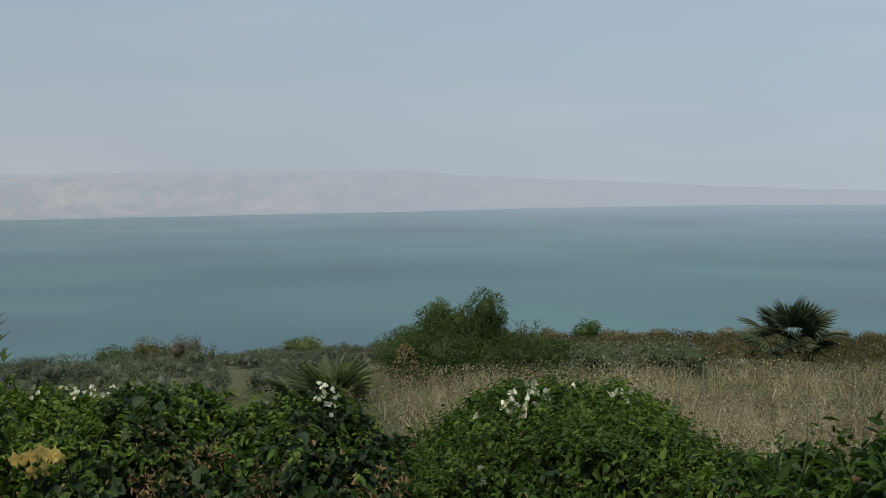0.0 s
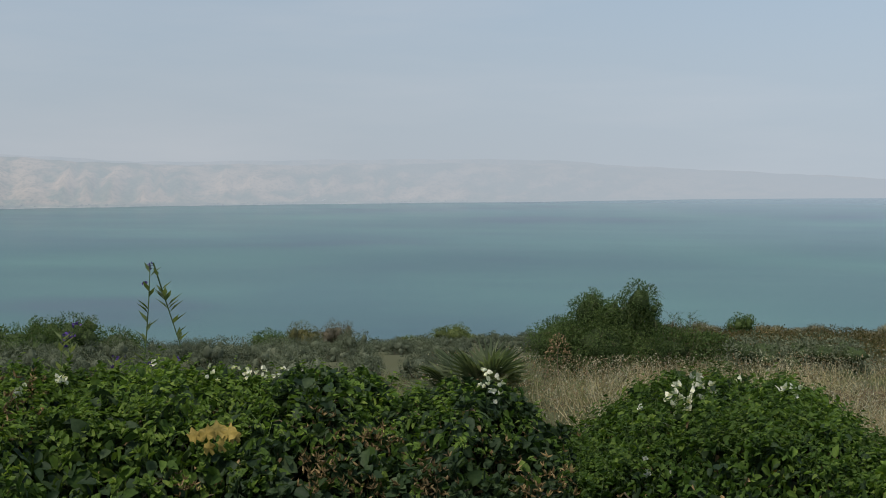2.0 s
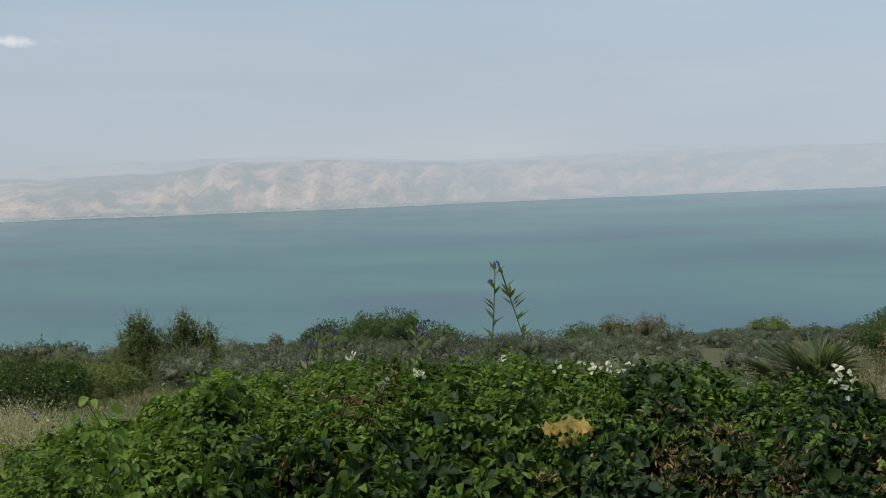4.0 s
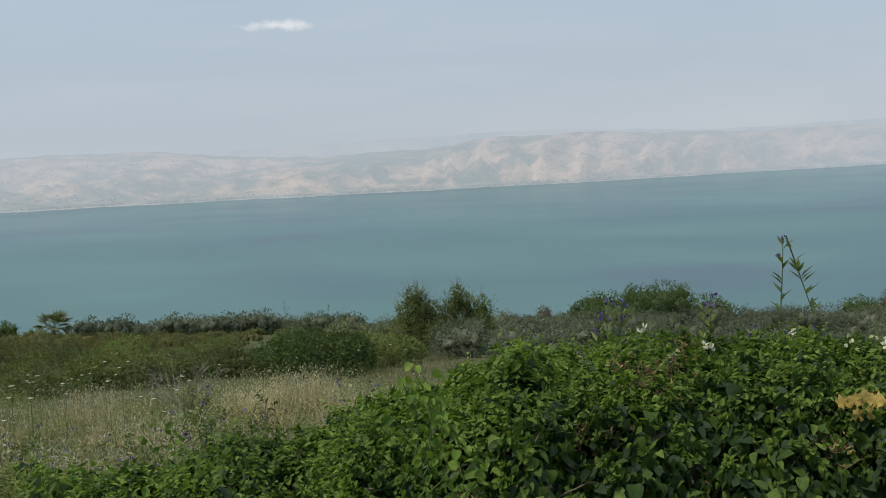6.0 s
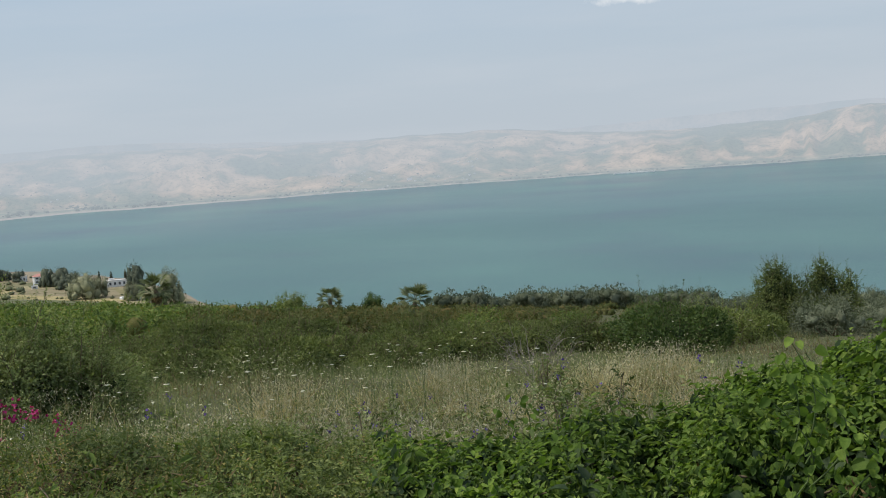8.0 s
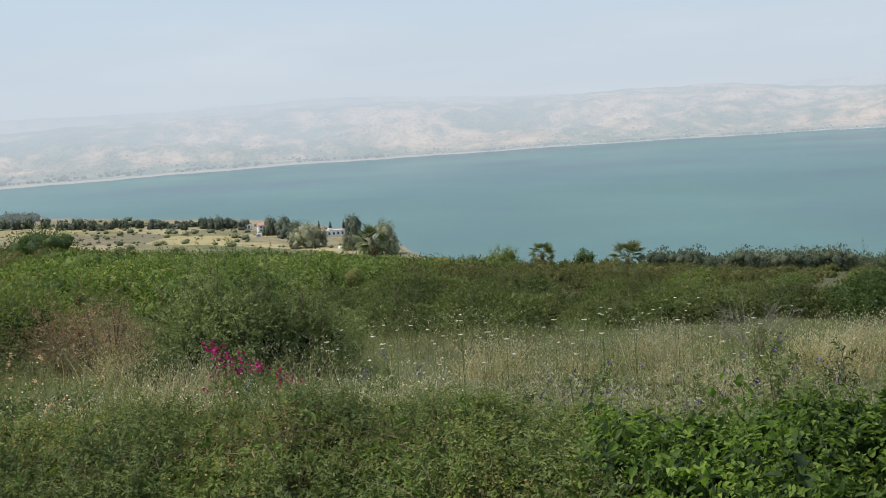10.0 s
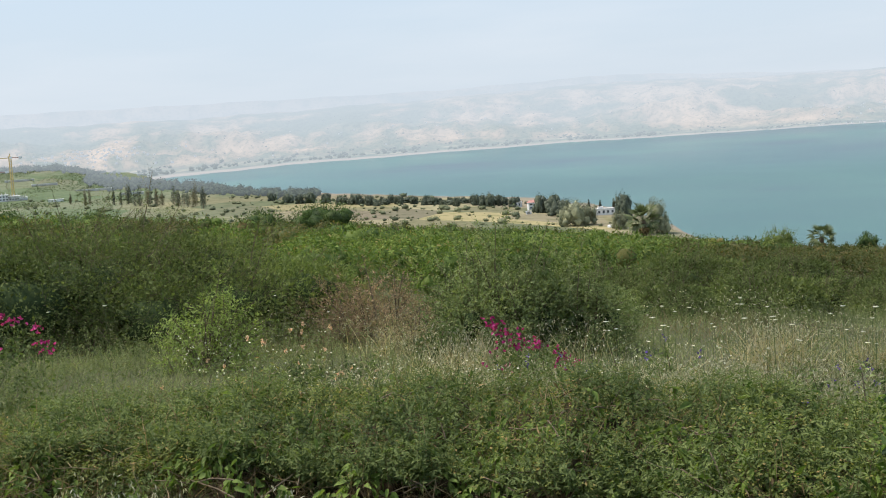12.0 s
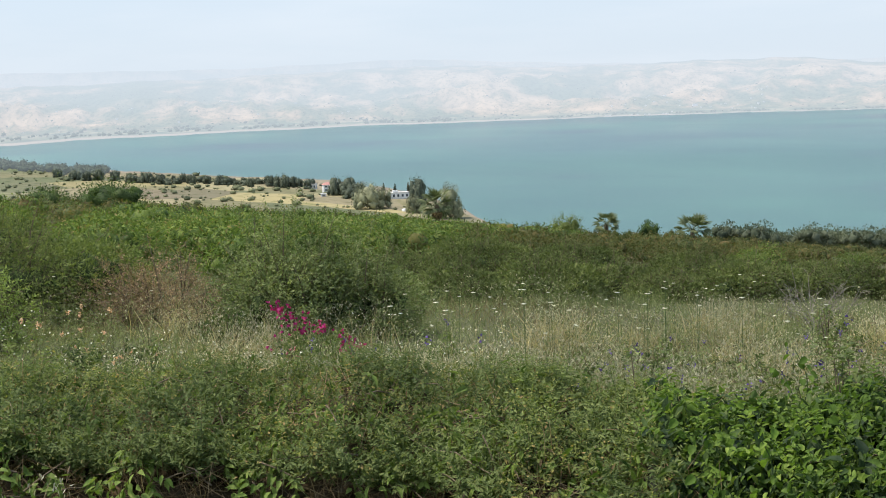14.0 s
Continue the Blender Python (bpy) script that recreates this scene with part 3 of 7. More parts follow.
def scatter(shape, P, along, face, size, width=None):
    """One outline laid at each place P, its length along one way, its face turned towards another."""
    base, tri = shape
    n = len(P)
    Y = norm(along)
    N = norm(face - (face * Y).sum(1, keepdims=True) * Y)
    X = np.cross(Y, N)
    size = np.broadcast_to(np.asarray(size, dtype=float), (n,))
    wd = size if width is None else np.broadcast_to(np.asarray(width, dtype=float), (n,))
    V = (P[:, None, :] + base[None, :, 0:1] * X[:, None, :] * wd[:, None, None] + base[None, :, 1:2] * Y[:, None, :] * size[:, None, None]
         + base[None, :, 2:3] * N[:, None, :] * size[:, None, None])
    F = tri[None] + (np.arange(n) * len(base))[:, None, None]
    return V.reshape(-1, 3), F.reshape(-1, 3)


def merge(pieces):
    vs, fs, k = [], [], 0
    for v, f in pieces:
        vs.append(v)
        fs.append(np.asarray(f) + k)
        k += len(v)
    return np.concatenate(vs), np.concatenate(fs)


def tube(points, radii, sides=5):
    """A tapered stem through the points: quads."""
    pts = np.asarray(points, dtype=float)
    n = len(pts)
    d = norm(np.gradient(pts, axis=0))
    ref = np.where(np.abs(d[:, 2:3]) > 0.9, np.array([[1.0, 0, 0]]), np.array([[0, 0, 1.0]]))
    a = norm(np.cross(d, ref))
    b = np.cross(d, a)
    ang = np.linspace(0, 2 * np.pi, sides, endpoint=False)
    ring = np.cos(ang)[None, :, None] * a[:, None] + np.sin(ang)[None, :, None] * b[:, None]
    V = (pts[:, None] + ring * np.asarray(radii)[:, None, None]).reshape(-1, 3)
    F = [(i * sides + j, i * sides + (j + 1) % sides, (i + 1) * sides + (j + 1) % sides, (i + 1) * sides + j) for i in range(n - 1) for j in range(sides)]
    return V, np.array(F)


def rand_dirs(n, up=0.0):
    d = norm(rng.normal(size=(n, 3)))
    d[:, 2] += up
    return norm(d)


def core_mass(blobs, scale=0.74):
    """Closed inner masses that fill a crown, lumpy all over."""
    th, ph = np.meshgrid(np.linspace(0.05, np.pi - 0.05, 6), np.linspace(0, 2 * np.pi, 8, endpoint=False), indexing="ij")
    unit = np.stack([np.sin(th) * np.cos(ph), np.sin(th) * np.sin(ph), np.cos(th)], -1).reshape(-1, 3)
    F = np.array([(i * 8 + j, (i + 1) * 8 + j, (i + 1) * 8 + (j + 1) % 8, i * 8 + (j + 1) % 8) for i in range(5) for j in range(8)])
    out = []
    for k, b in enumerate(blobs):
        b = np.array(b, dtype=float)
        wob = 0.13 * np.sin(4 * unit[:, :1] + 5 * unit[:, 2:3] + 1.7 * k) + 0.1 * np.sin(9 * unit[:, 1:2] - 7 * unit[:, :1] + k) + 0.12 * rng.normal(size=(len(unit), 1))
        V = b[:3] + unit * b[3:] * scale * (1 + wob)
        V[:, 2] = np.maximum(V[:, 2], 0.0)
        out.append((V, F))
    return merge(out)


def box(name, mat, parent, size, loc, turn=0.0, bevel=0.0, label=""):
    bm = bmesh.new()
    bmesh.ops.create_cube(bm, size=1.0, matrix=Matrix.Translation(loc) @ pose(0, 0, 0, 0, 0, turn) @ Matrix.Diagonal((*size, 1)))
    if bevel:
        bmesh.ops.bevel(bm, geom=bm.edges[:], offset=bevel, segments=1, affect="EDGES")
    return part(name, bm, mat, parent, label)


# ---- lie of the land ----
AZ_S = np.array([-180, -90, -40, -18, -3, 14, 38, 54, 72, 85, 100, 140, 180.0])
SLOPE = np.array([-0.04, 0.02, 0.09, 0.101, 0.102, 0.122, 0.119, 0.1045, 0.08, 0.056, 0.035, -0.02, -0.04])
AZ_L = np.array([-180, 50, 57.2, 58.2, 59.3, 60.6, 62, 66, 70.8, 79, 82.7, 86, 180.0])
LAND_R = np.array([330, 330, 338, 392, 450, 515, 592, 690, 760, 1010, 1340, 6000, 6000.0])
AZ_F = np.array([-60, -19, -13, -5.5, 2, 12, 25, 35, 50, 59, 64, 70, 77, 82.7, 90, 130.0])
FAR_R = np.array([4700, 4700, 4650, 3900, 3070, 2600, 2120, 2000, 1980, 1880, 1880, 1760, 1640, 1420, 1500, 1600.0])


def smooth01(t):
    t = np.clip(t, 0, 1)
    return t * t * (3 - 2 * t)


def ground_z(x, y):
    x, y = np.asarray(x, dtype=float), np.asarray(y, dtype=float)
    r = np.hypot(x, y)
    az = np.degrees(np.arctan2(-x, y))
    s = np.interp(az, AZ_S, SLOPE)
    z = -s * np.maximum(r - 3.0, 0)
    far = np.minimum(z, -s * 107 - 0.145 * (r - 110))
    z = np.where(r > 110, far, z)
    bump = 0.06 * np.sin(0.9 * x + 0.4 * y) + 0.08 * np.sin(0.37 * y - 0.23 * x + 1) + 0.25 * np.sin(0.06 * x + 0.05 * y) * np.clip(r / 60, 0, 1)
    z = z + bump * np.clip((r - 4) / 8, 0, 1)
    land = np.interp(az, AZ_L, LAND_R)
    low = LAKE_Z + 0.35 + 2.2 * smooth01((land - r) / 260) + 0.3 * np.sin(x * 0.02) * np.sin(y * 0.017)
    # the green rise behind the building site
    low = low + 16 * smooth01((az - 83.5) / 3.5) * smooth01((r - 1000) / 380) * (1 - smooth01((r - 1500) / 500)) * (az < 130)
    bed = LAKE_Z - 5
    floor_ = np.where(r < land, low, np.maximum(bed, low - 0.05 * (r - land)))
    floor_ = np.where(az < 50, np.where(r < land, LAKE_Z - 1, bed), floor_)
    return np.maximum(z, floor_)


def gz(az, r):
    x, y = at(az, r)
    return float(ground_z(x, y))


def build_land():
    az = np.concatenate([np.linspace(-180, -40, 30, endpoint=False), np.linspace(-40, 110, 200, endpoint=False), np.linspace(110, 180, 15)])
    rr = np.concatenate([np.linspace(0.3, 12, 40, endpoint=False), 12 * (4990 / 12) ** np.linspace(0, 1, 120)])
    A, R = np.meshgrid(az, rr)
    X, Y = -R * np.sin(np.radians(A)), R * np.cos(np.radians(A))
    Z = ground_z(X, Y)
    V = np.stack([X, Y, Z], -1).reshape(-1, 3)
    na = len(az)
    i, j = np.meshgrid(np.arange(len(rr) - 1), np.arange(na - 1), indexing="ij")
    q = (i * na + j).ravel()
    F = np.stack([q, q + na, q + na + 1, q + 1], 1)
    V = np.concatenate([V, [(0, 0, 0.0)]])
    hub = np.stack([np.arange(na - 1), np.arange(1, na), np.full(na - 1, len(V) - 1)], 1)
    g = link_mesh("ground", V, [F, hub], M_GROUND, smooth=True)
    tagged(g, "grassy hillside falling to parched fields by the lake", "ground", kind="structure")
    # the lake, one sheet from shore to shore
    a2 = np.radians(np.linspace(-80, 100, 91))
    r2 = np.array([200, 320, 450, 700, 1000, 1500, 2200, 3200, 4200, 4980.0])
    V2 = np.stack([-np.outer(r2, np.sin(a2)), np.outer(r2, np.cos(a2)), np.full((len(r2), len(a2)), LAKE_Z)], -1).reshape(-1, 3)
    i, j = np.meshgrid(np.arange(len(r2) - 1), np.arange(90), indexing="ij")
    q = (i * 91 + j).ravel()
    w = link_mesh("water", V2, np.stack([q, q + 91, q + 92, q + 1], 1), M_WATER, smooth=True)
    tagged(w, "calm teal lake water with darker wind streaks", "lake", kind="structure")


AZ_T = np.array([-60, -18, -13, -6, 2, 8, 14, 20, 26, 30, 33, 36, 40, 43, 46, 50, 55, 62, 70, 80, 90, 130.0])
TOP_EL = np.array([0.0, 0.0, 0.2, 0.55, 0.85, 0.85, 0.75, 0.72, 1.0, 0.95, 0.6, 0.5, 0.5, 0.8, 1.05, 1.0, 0.95, 1.2, 0.95, 0.75, 0.8, 0.8])
AZ_B = np.array([-60, -20, -13, -8, -2, 2, 6, 12, 20, 28, 36, 42, 47, 55, 62, 70, 80, 90, 130.0])
BACK_EL = np.array([0.0, 0.0, 0.25, 0.48, 0.75, 1.03, 1.05, 0.98, 0.82, 1.22, 1.07, 0.85, 0.8, 1.1, 1.5, 1.3, 1.36, 1.4, 1.3])


def fbm(x, y, scale, octaves=5):
    out = np.zeros(np.shape(x))
    flat = out.ravel()
    xs, ys = np.ravel(x) * scale, np.ravel(y) * scale
    for k in range(len(flat)):
        flat[k] = noise.fractal((xs[k], ys[k], 3.7), 1.0, 2.1, octaves)
    return flat.reshape(np.shape(x))


def spur_lines(A, U, nz):
    """1 on the backs of the spurs, -1 in the gullies; they lean and branch towards the crest."""
    turn_ = A * 2.3 + 1.9 * np.sin(A * 0.63) + 0.9 * np.sin(A * 1.9 + 1) + 1.5 * U + 0.9 * nz
    return 1 - 2 * np.abs(np.sin(turn_)) ** 0.8 + 0.4 * np.sin(turn_ * 3.1 + 4 * U) * np.clip(1.6 * U, 0, 1)


def hill_point(A, U):
    """A place on the far range; U runs from the shore (0) to the crest (1)."""
    A, U = np.asarray(A, dtype=float), np.asarray(U, dtype=float)
    fr = np.interp(A, AZ_F, FAR_R) + 14 * np.sin(A * 1.1) + 7 * np.sin(A * 3.7 + 1)
    W = np.minimum(np.interp(A, [-60, 0, 20, 30, 45, 60, 130], [700, 650, 430, 380, 800, 1200, 1400]), 4940 - fr)
    R = fr + U * W
    X, Y = -R * np.sin(np.radians(A)), R * np.cos(np.radians(A))
    top = EYE + np.tan(np.radians(np.interp(A, AZ_T, TOP_EL) + 0.03 * np.sin(A * 1.3) + 0.02 * np.sin(A * 4.1))) * (fr + W) - LAKE_Z
    # a steep eroded scarp in the middle, long terraces and a coastal plain further round
    flat = np.interp(A, [-60, 14, 34, 50, 62, 80, 130], [0.02, 0.03, 0.05, 0.06, 0.16, 0.22, 0.2])
    T = np.clip((U - flat) / (1 - flat), 0, 1)
    steep = np.interp(A, [-60, 14, 22, 32, 40, 130], [0.75, 0.75, 0.7, 0.7, 1.0, 1.1])
    prof = smooth01(T) * 0.35 + 0.65 * T ** steep
    nz = fbm(X, Y, 0.004)
    # spurs that run down to the shore, with gullies between them
    ridge = spur_lines(A, U, nz)
    body = np.sin(np.pi * T ** 0.8)
    gully = np.interp(A, [-60, -5, 10, 20, 32, 38, 130], [2, 3, 6, 10, 10, 3, 3])
    shelf = np.interp(A, [-60, 30, 40, 130], [0, 0, 0.15, 0.15]) * np.sin(T * 22 + 5 * nz)
    Z = LAKE_Z + 0.7 + 1.5 * np.clip(U / np.maximum(flat, 0.01), 0, 1) + (top - 2.2) * prof + body * (nz * np.interp(A, [-60, 30, 45, 130], [8, 8, 15, 17]) + ridge * gully * (1.15 - 0.5 * U) + shelf)
    return X, Y, np.where(U <= 0, LAKE_Z - 3, Z)


def lay_slope_map(ob, A, U, depth):
    """Metres along the shore and up the slope, for the hills' material."""
    uv = np.stack([A.ravel() * 35.0, (U * depth * np.interp(A, [24, 42], [0.5, 1.0])).ravel()], 1)
    idx = np.zeros(len(ob.data.loops), dtype=np.int32)
    ob.data.loops.foreach_get("vertex_index", idx)
    layer = ob.data.uv_layers.new(name="slope")
    layer.data.foreach_set("uv", uv[np.minimum(idx, len(uv) - 1)].astype(np.float32).ravel())
    # bare soil along the spurs, with lit backs and shaded gullies put into the tone
    bare = np.stack([spur_lines(A, U, 0 * A).ravel() * np.interp(A, [-10, 5, 14, 34, 40], [0.2, 0.5, 1, 1, 0.2]).ravel() + 2.0, A.ravel() * 0], 1)
    layer = ob.data.uv_layers.new(name="spur")
    layer.data.foreach_set("uv", bare[np.minimum(idx, len(uv) - 1)].astype(np.float32).ravel())


def build_hills():
    az = np.linspace(-40, 112, 640)
    u = np.concatenate([[-0.04], np.linspace(0.0, 1.0, 70)])
    A, U = np.meshgrid(az, u)
    V = np.stack(hill_point(A, U), -1).reshape(-1, 3)
    na = len(az)
    back = V[-na:].copy()
    back[:, 2] = LAKE_Z - 20
    V = np.concatenate([V, back])
    i, j = np.meshgrid(np.arange(len(u)), np.arange(na - 1), indexing="ij")
    q = (i * na + j).ravel()
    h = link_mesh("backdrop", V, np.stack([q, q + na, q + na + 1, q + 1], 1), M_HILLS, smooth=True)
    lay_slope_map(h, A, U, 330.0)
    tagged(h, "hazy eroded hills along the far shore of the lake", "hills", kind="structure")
    # the plateau edge behind them
    az = np.linspace(-45, 130, 500)
    u = np.linspace(0, 1, 16)
    A, U = np.meshgrid(az, u)
    fr = np.interp(A, AZ_F, FAR_R)
    R = np.minimum(fr + 1500, 4800) + 150 * U
    el = np.interp(A, AZ_B, BACK_EL) + 0.02 * np.sin(A * 1.7) + 0.012 * np.sin(A * 4.3)
    X, Y = -R * np.sin(np.radians(A)), R * np.cos(np.radians(A))
    Z = LAKE_Z + (EYE + np.tan(np.radians(el)) * R - LAKE_Z) * U ** 0.7 + 6 * fbm(X, Y, 0.006, 3) * np.sin(np.pi * U)
    na = len(az)
    i, j = np.meshgrid(np.arange(len(u) - 1), np.arange(na - 1), indexing="ij")
    q = (i * na + j).ravel()
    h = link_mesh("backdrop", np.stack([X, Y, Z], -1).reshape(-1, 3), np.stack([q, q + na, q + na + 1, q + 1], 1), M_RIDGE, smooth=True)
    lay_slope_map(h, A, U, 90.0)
    tagged(h, "hazy pale blue plateau edge behind the far hills", "hills", kind="structure")


build_land()
build_hills()

# ---- hedges along the path ----
HEDGE = [  # bearing, crest height, distance of the front, of the crest
    (-30, 0.64, 4.3, 5.1), (-20, 0.62, 4.4, 5.2), (-17, 0.48, 4.5, 5.3), (-14, 0.38, 4.6, 5.5), (-11.5, 0.38, 4.8, 6.0), (-9, 0.43, 5.0, 6.5), (-6, 0.46, 5.1, 7.0),
    (-4, 0.47, 5.1, 7.1), (-1.5, 0.32, 5.1, 6.9), (1, 0.2, 5.1, 6.4), (2.5, 0.33, 5.2, 6.4), (5, 0.42, 5.25, 6.5), (10, 0.47, 5.25, 6.6), (17, 0.55, 5.25, 6.6),
    (25, 0.57, 4.95, 6.5), (31, 0.63, 4.6, 6.0), (34, 0.66, 4.4, 5.6), (38, 0.56, 4.3, 5.4), (42, 0.48, 4.3, 5.3), (46, 0.4, 4.3, 5.3), (52, 0.28, 4.5, 5.5), (58, 0.2, 4.8, 6.2),
    (66, 0.2, 5.75, 7.0), (75, 0.2, 6.05, 7.3), (83, 0.17, 6.25, 7.5), (88, 0.12, 6.75, 7.9), (102, 0.1, 6.9, 8.0)]
HT = np.array(HEDGE).T


def hedge_surface(az, v):
    """A place on the hedge's skin. v: 0 at the foot of its front, 0.5 at the crest, 1 at the foot of its back."""
    top, rf, rc = (np.interp(az, HT[0], HT[k]) for k in (1, 2, 3))
    rb = rc + (rc - rf) * 0.9
    a = np.radians(az)
    g0 = ground_z(-rf * np.sin(a), rf * np.cos(a)) - 0.05
    th = np.pi * v
    r = np.where(v < 0.5, rc - (rc - rf) * np.abs(np.cos(th)) ** 1.0, rc + (rb - rc) * np.abs(np.cos(th)) ** 0.9)
    z = g0 + (top - g0) * np.abs(np.sin(th)) ** 0.66
    wob = (0.08 * np.sin(az * 0.9 + 5 * v) + 0.06 * np.sin(az * 2.3 + 11 * v + 1) + 0.045 * np.sin(az * 5.1 + 17 * v) + 0.035 * np.sin(az * 9.7 - 31 * v))
    r = r - wob * np.sin(np.pi * np.clip(v * 1.2, 0, 1))
    z = z + 0.55 * wob * np.sin(th)
    return np.stack([-r * np.sin(a), r * np.cos(a), z], -1)


def hedge_normal(az, v):
    p = hedge_surface(az, v)
    du = hedge_surface(az + 0.4, v) - p
    dv = hedge_surface(az, v + 0.015) - p
    return norm(np.cross(dv, du))


def sprays(P, D, L, k, size, shape=LEAF_OVAL, droop=0.25, spread=0.9, stem=0.004):
    """Leafy shoots: leaves set along arcs that start at P. Gives the leaves and the stems."""
    n = len(P)
    L = np.broadcast_to(np.asarray(L, dtype=float), (n,))
    D = norm(D)
    t = np.tile((np.arange(k) + 0.8) / k, n)
    i = np.repeat(np.arange(n), k)
    pos = P[i] + D[i] * (L[i] * t)[:, None]
    pos[:, 2] -= droop * L[i] * t * t
    side = norm(np.cross(D[i], rng.normal(size=(n * k, 3))))
    along = D[i] * 0.5 + side * spread + np.array([0, 0, -0.2])
    face = D[i] * 0.6 + np.array([0, 0, 0.8]) + 0.5 * rng.normal(size=(n * k, 3))
    s = size * rng.uniform(0.6, 1.15, n * k) * (1.15 - 0.45 * t)
    leaves = scatter(shape, pos, along, face, s)
    end = D * L[:, None]
    end[:, 2] -= droop * L * 0.7
    stems = scatter(BLADE, P, end, rng.normal(size=(n, 3)), np.linalg.norm(end, axis=1), stem)
    return leaves, stems


def leaf_objects(P, along, face, s, shape, mat, parent, off):
    """Leaves near the path that can be told apart, each an object on one shared mesh."""
    Y = norm(along)
    N = norm(face - (face * Y).sum(1, keepdims=True) * Y)
    X = np.cross(Y, N)
    first = None
    for q in range(len(P)):
        m = Matrix.Identity(4)
        for c in range(3):
            m[c][0], m[c][1], m[c][2], m[c][3] = X[q][c] * s[q], Y[q][c] * s[q], N[q][c] * s[q], P[q][c] - off[c]
        if first is None:
            first = link_mesh("leaf", shape[0], shape[1], mat, parent)
            first.matrix_local = m
        else:
            share("leaf", first.data, parent, m)


def hedge_leaves(a0, a1, m, size, high=False, bare=0.02):
    az = rng.uniform(a0, a1, m)
    v = np.clip(rng.beta(1.5, 1.7, m) if not high else rng.uniform(0.2, 0.72, m), bare, 0.98)
    P, N = hedge_surface(az, v), hedge_normal(az, v)
    # growth in tufts, with hollows between them
    lump = np.array([noise.noise(Vector(p) * 4.3) for p in P]) + 0.6 * np.array([noise.noise(Vector(p) * 10.0) for p in P])
    depth = rng.uniform(-0.1, 0.04, m) + 0.15 * lump + (0.03 if high else 0.0)
    keep = (lump > -0.5) | (rng.random(m) < 0.25)
    P = P + N * depth[:, None]
    face = N * 1.0 + np.array([0, 0, 0.4]) + 0.55 * rng.normal(size=(m, 3))
    along = 0.3 * N + np.array([0, 0, -0.85]) + 0.55 * rng.normal(size=(m, 3))
    s = size * np.clip(rng.lognormal(-0.05, 0.32, m), 0.45, 1.4)
    return P[keep], along[keep], face[keep], s[keep], depth[keep]


def build_hedge(name, label, a0, a1, layers, shoots=0, shoot_mat=None, picked=0, category="hedge", twigs=2.0, bare=0.02, heart_mat=None):
    """layers: (material, count, leaf size, outline, on top only, bearings if not all)."""
    hedge = empty(name, *at((a0 + a1) / 2, 5.5), 0.0)
    tagged(hedge, label, category)
    off = np.array(hedge.matrix_world.translation)
    # closed dark sheet under the leaves, added for the hedge's inner shade
    az, v = np.meshgrid(np.linspace(a0, a1, max(8, int((a1 - a0) * 1.5))), np.linspace(0, 1, 22))
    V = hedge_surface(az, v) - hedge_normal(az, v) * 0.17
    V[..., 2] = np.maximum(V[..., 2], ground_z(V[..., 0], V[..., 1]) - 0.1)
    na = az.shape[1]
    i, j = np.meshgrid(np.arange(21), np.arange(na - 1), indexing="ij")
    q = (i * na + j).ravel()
    link_mesh("hedge_heart", V.reshape(-1, 3) - off, np.stack([q, q + 1, q + na + 1, q + na], 1), heart_mat or M_HEDGE_SHADE, hedge, "dark closed sheet standing for the shade inside the hedge", smooth=True)
    for k, (mat, m, size, shape, high, *span) in enumerate(layers):
        P, along, face, s, depth = hedge_leaves(*(span or (a0, a1)), m, size, high, bare)
        near = np.argsort(-depth - (P[:, 2] > 0.2) * 0.02)[:picked] if k == 0 else np.zeros(0, int)
        rest = np.setdiff1d(np.arange(len(P)), near)
        ob = link_mesh("foliage", *scatter(shape, P[rest] - off, along[rest], face[rest], s[rest]), mat, hedge)
        tagged(ob, kind="stuff")
        if len(near):
            leaf_objects(P[near], along[near], face[near], s[near], shape, mat, hedge, off)
    if shoots:
        az, v = a0 + (a1 - a0) * rng.random(shoots) ** (0.6 if a0 == 1.6 else 1.0), rng.uniform(0.3, 0.62, shoots)
        P, N = hedge_surface(az, v), hedge_normal(az, v)
        D = N * 0.7 + np.array([0, 0, 0.55]) + 0.4 * rng.normal(size=P.shape)
        lv, st = sprays(P - off, D, rng.uniform(0.1, 0.26, shoots), 7, 0.046, LEAF_HANG, 0.3)
        tagged(link_mesh("foliage", *lv, shoot_mat, hedge, "paler leaves of young shoots"), kind="stuff")
        tagged(link_mesh("stalk_mass", *st, M_GSTEM, hedge), kind="stuff")
    for _ in range(int((a1 - a0) * twigs)):
        a, v0 = rng.uniform(a0 + 1, a1 - 1), rng.uniform(0.08, 0.6)
        t = np.linspace(0, 1, 6)
        pts = hedge_surface(np.clip(a + t * rng.uniform(-4, 4), a0, a1), np.clip(v0 + t * rng.uniform(-0.15, 0.15), 0.02, 0.98))
        pts = pts + hedge_normal(np.full(6, a), np.full(6, v0)) * rng.uniform(-0.06, 0.05) - off
        link_mesh("runner", *tube(pts, np.linspace(0.005, 0.0025, 6), 4), M_STEM, hedge)
    return hedge


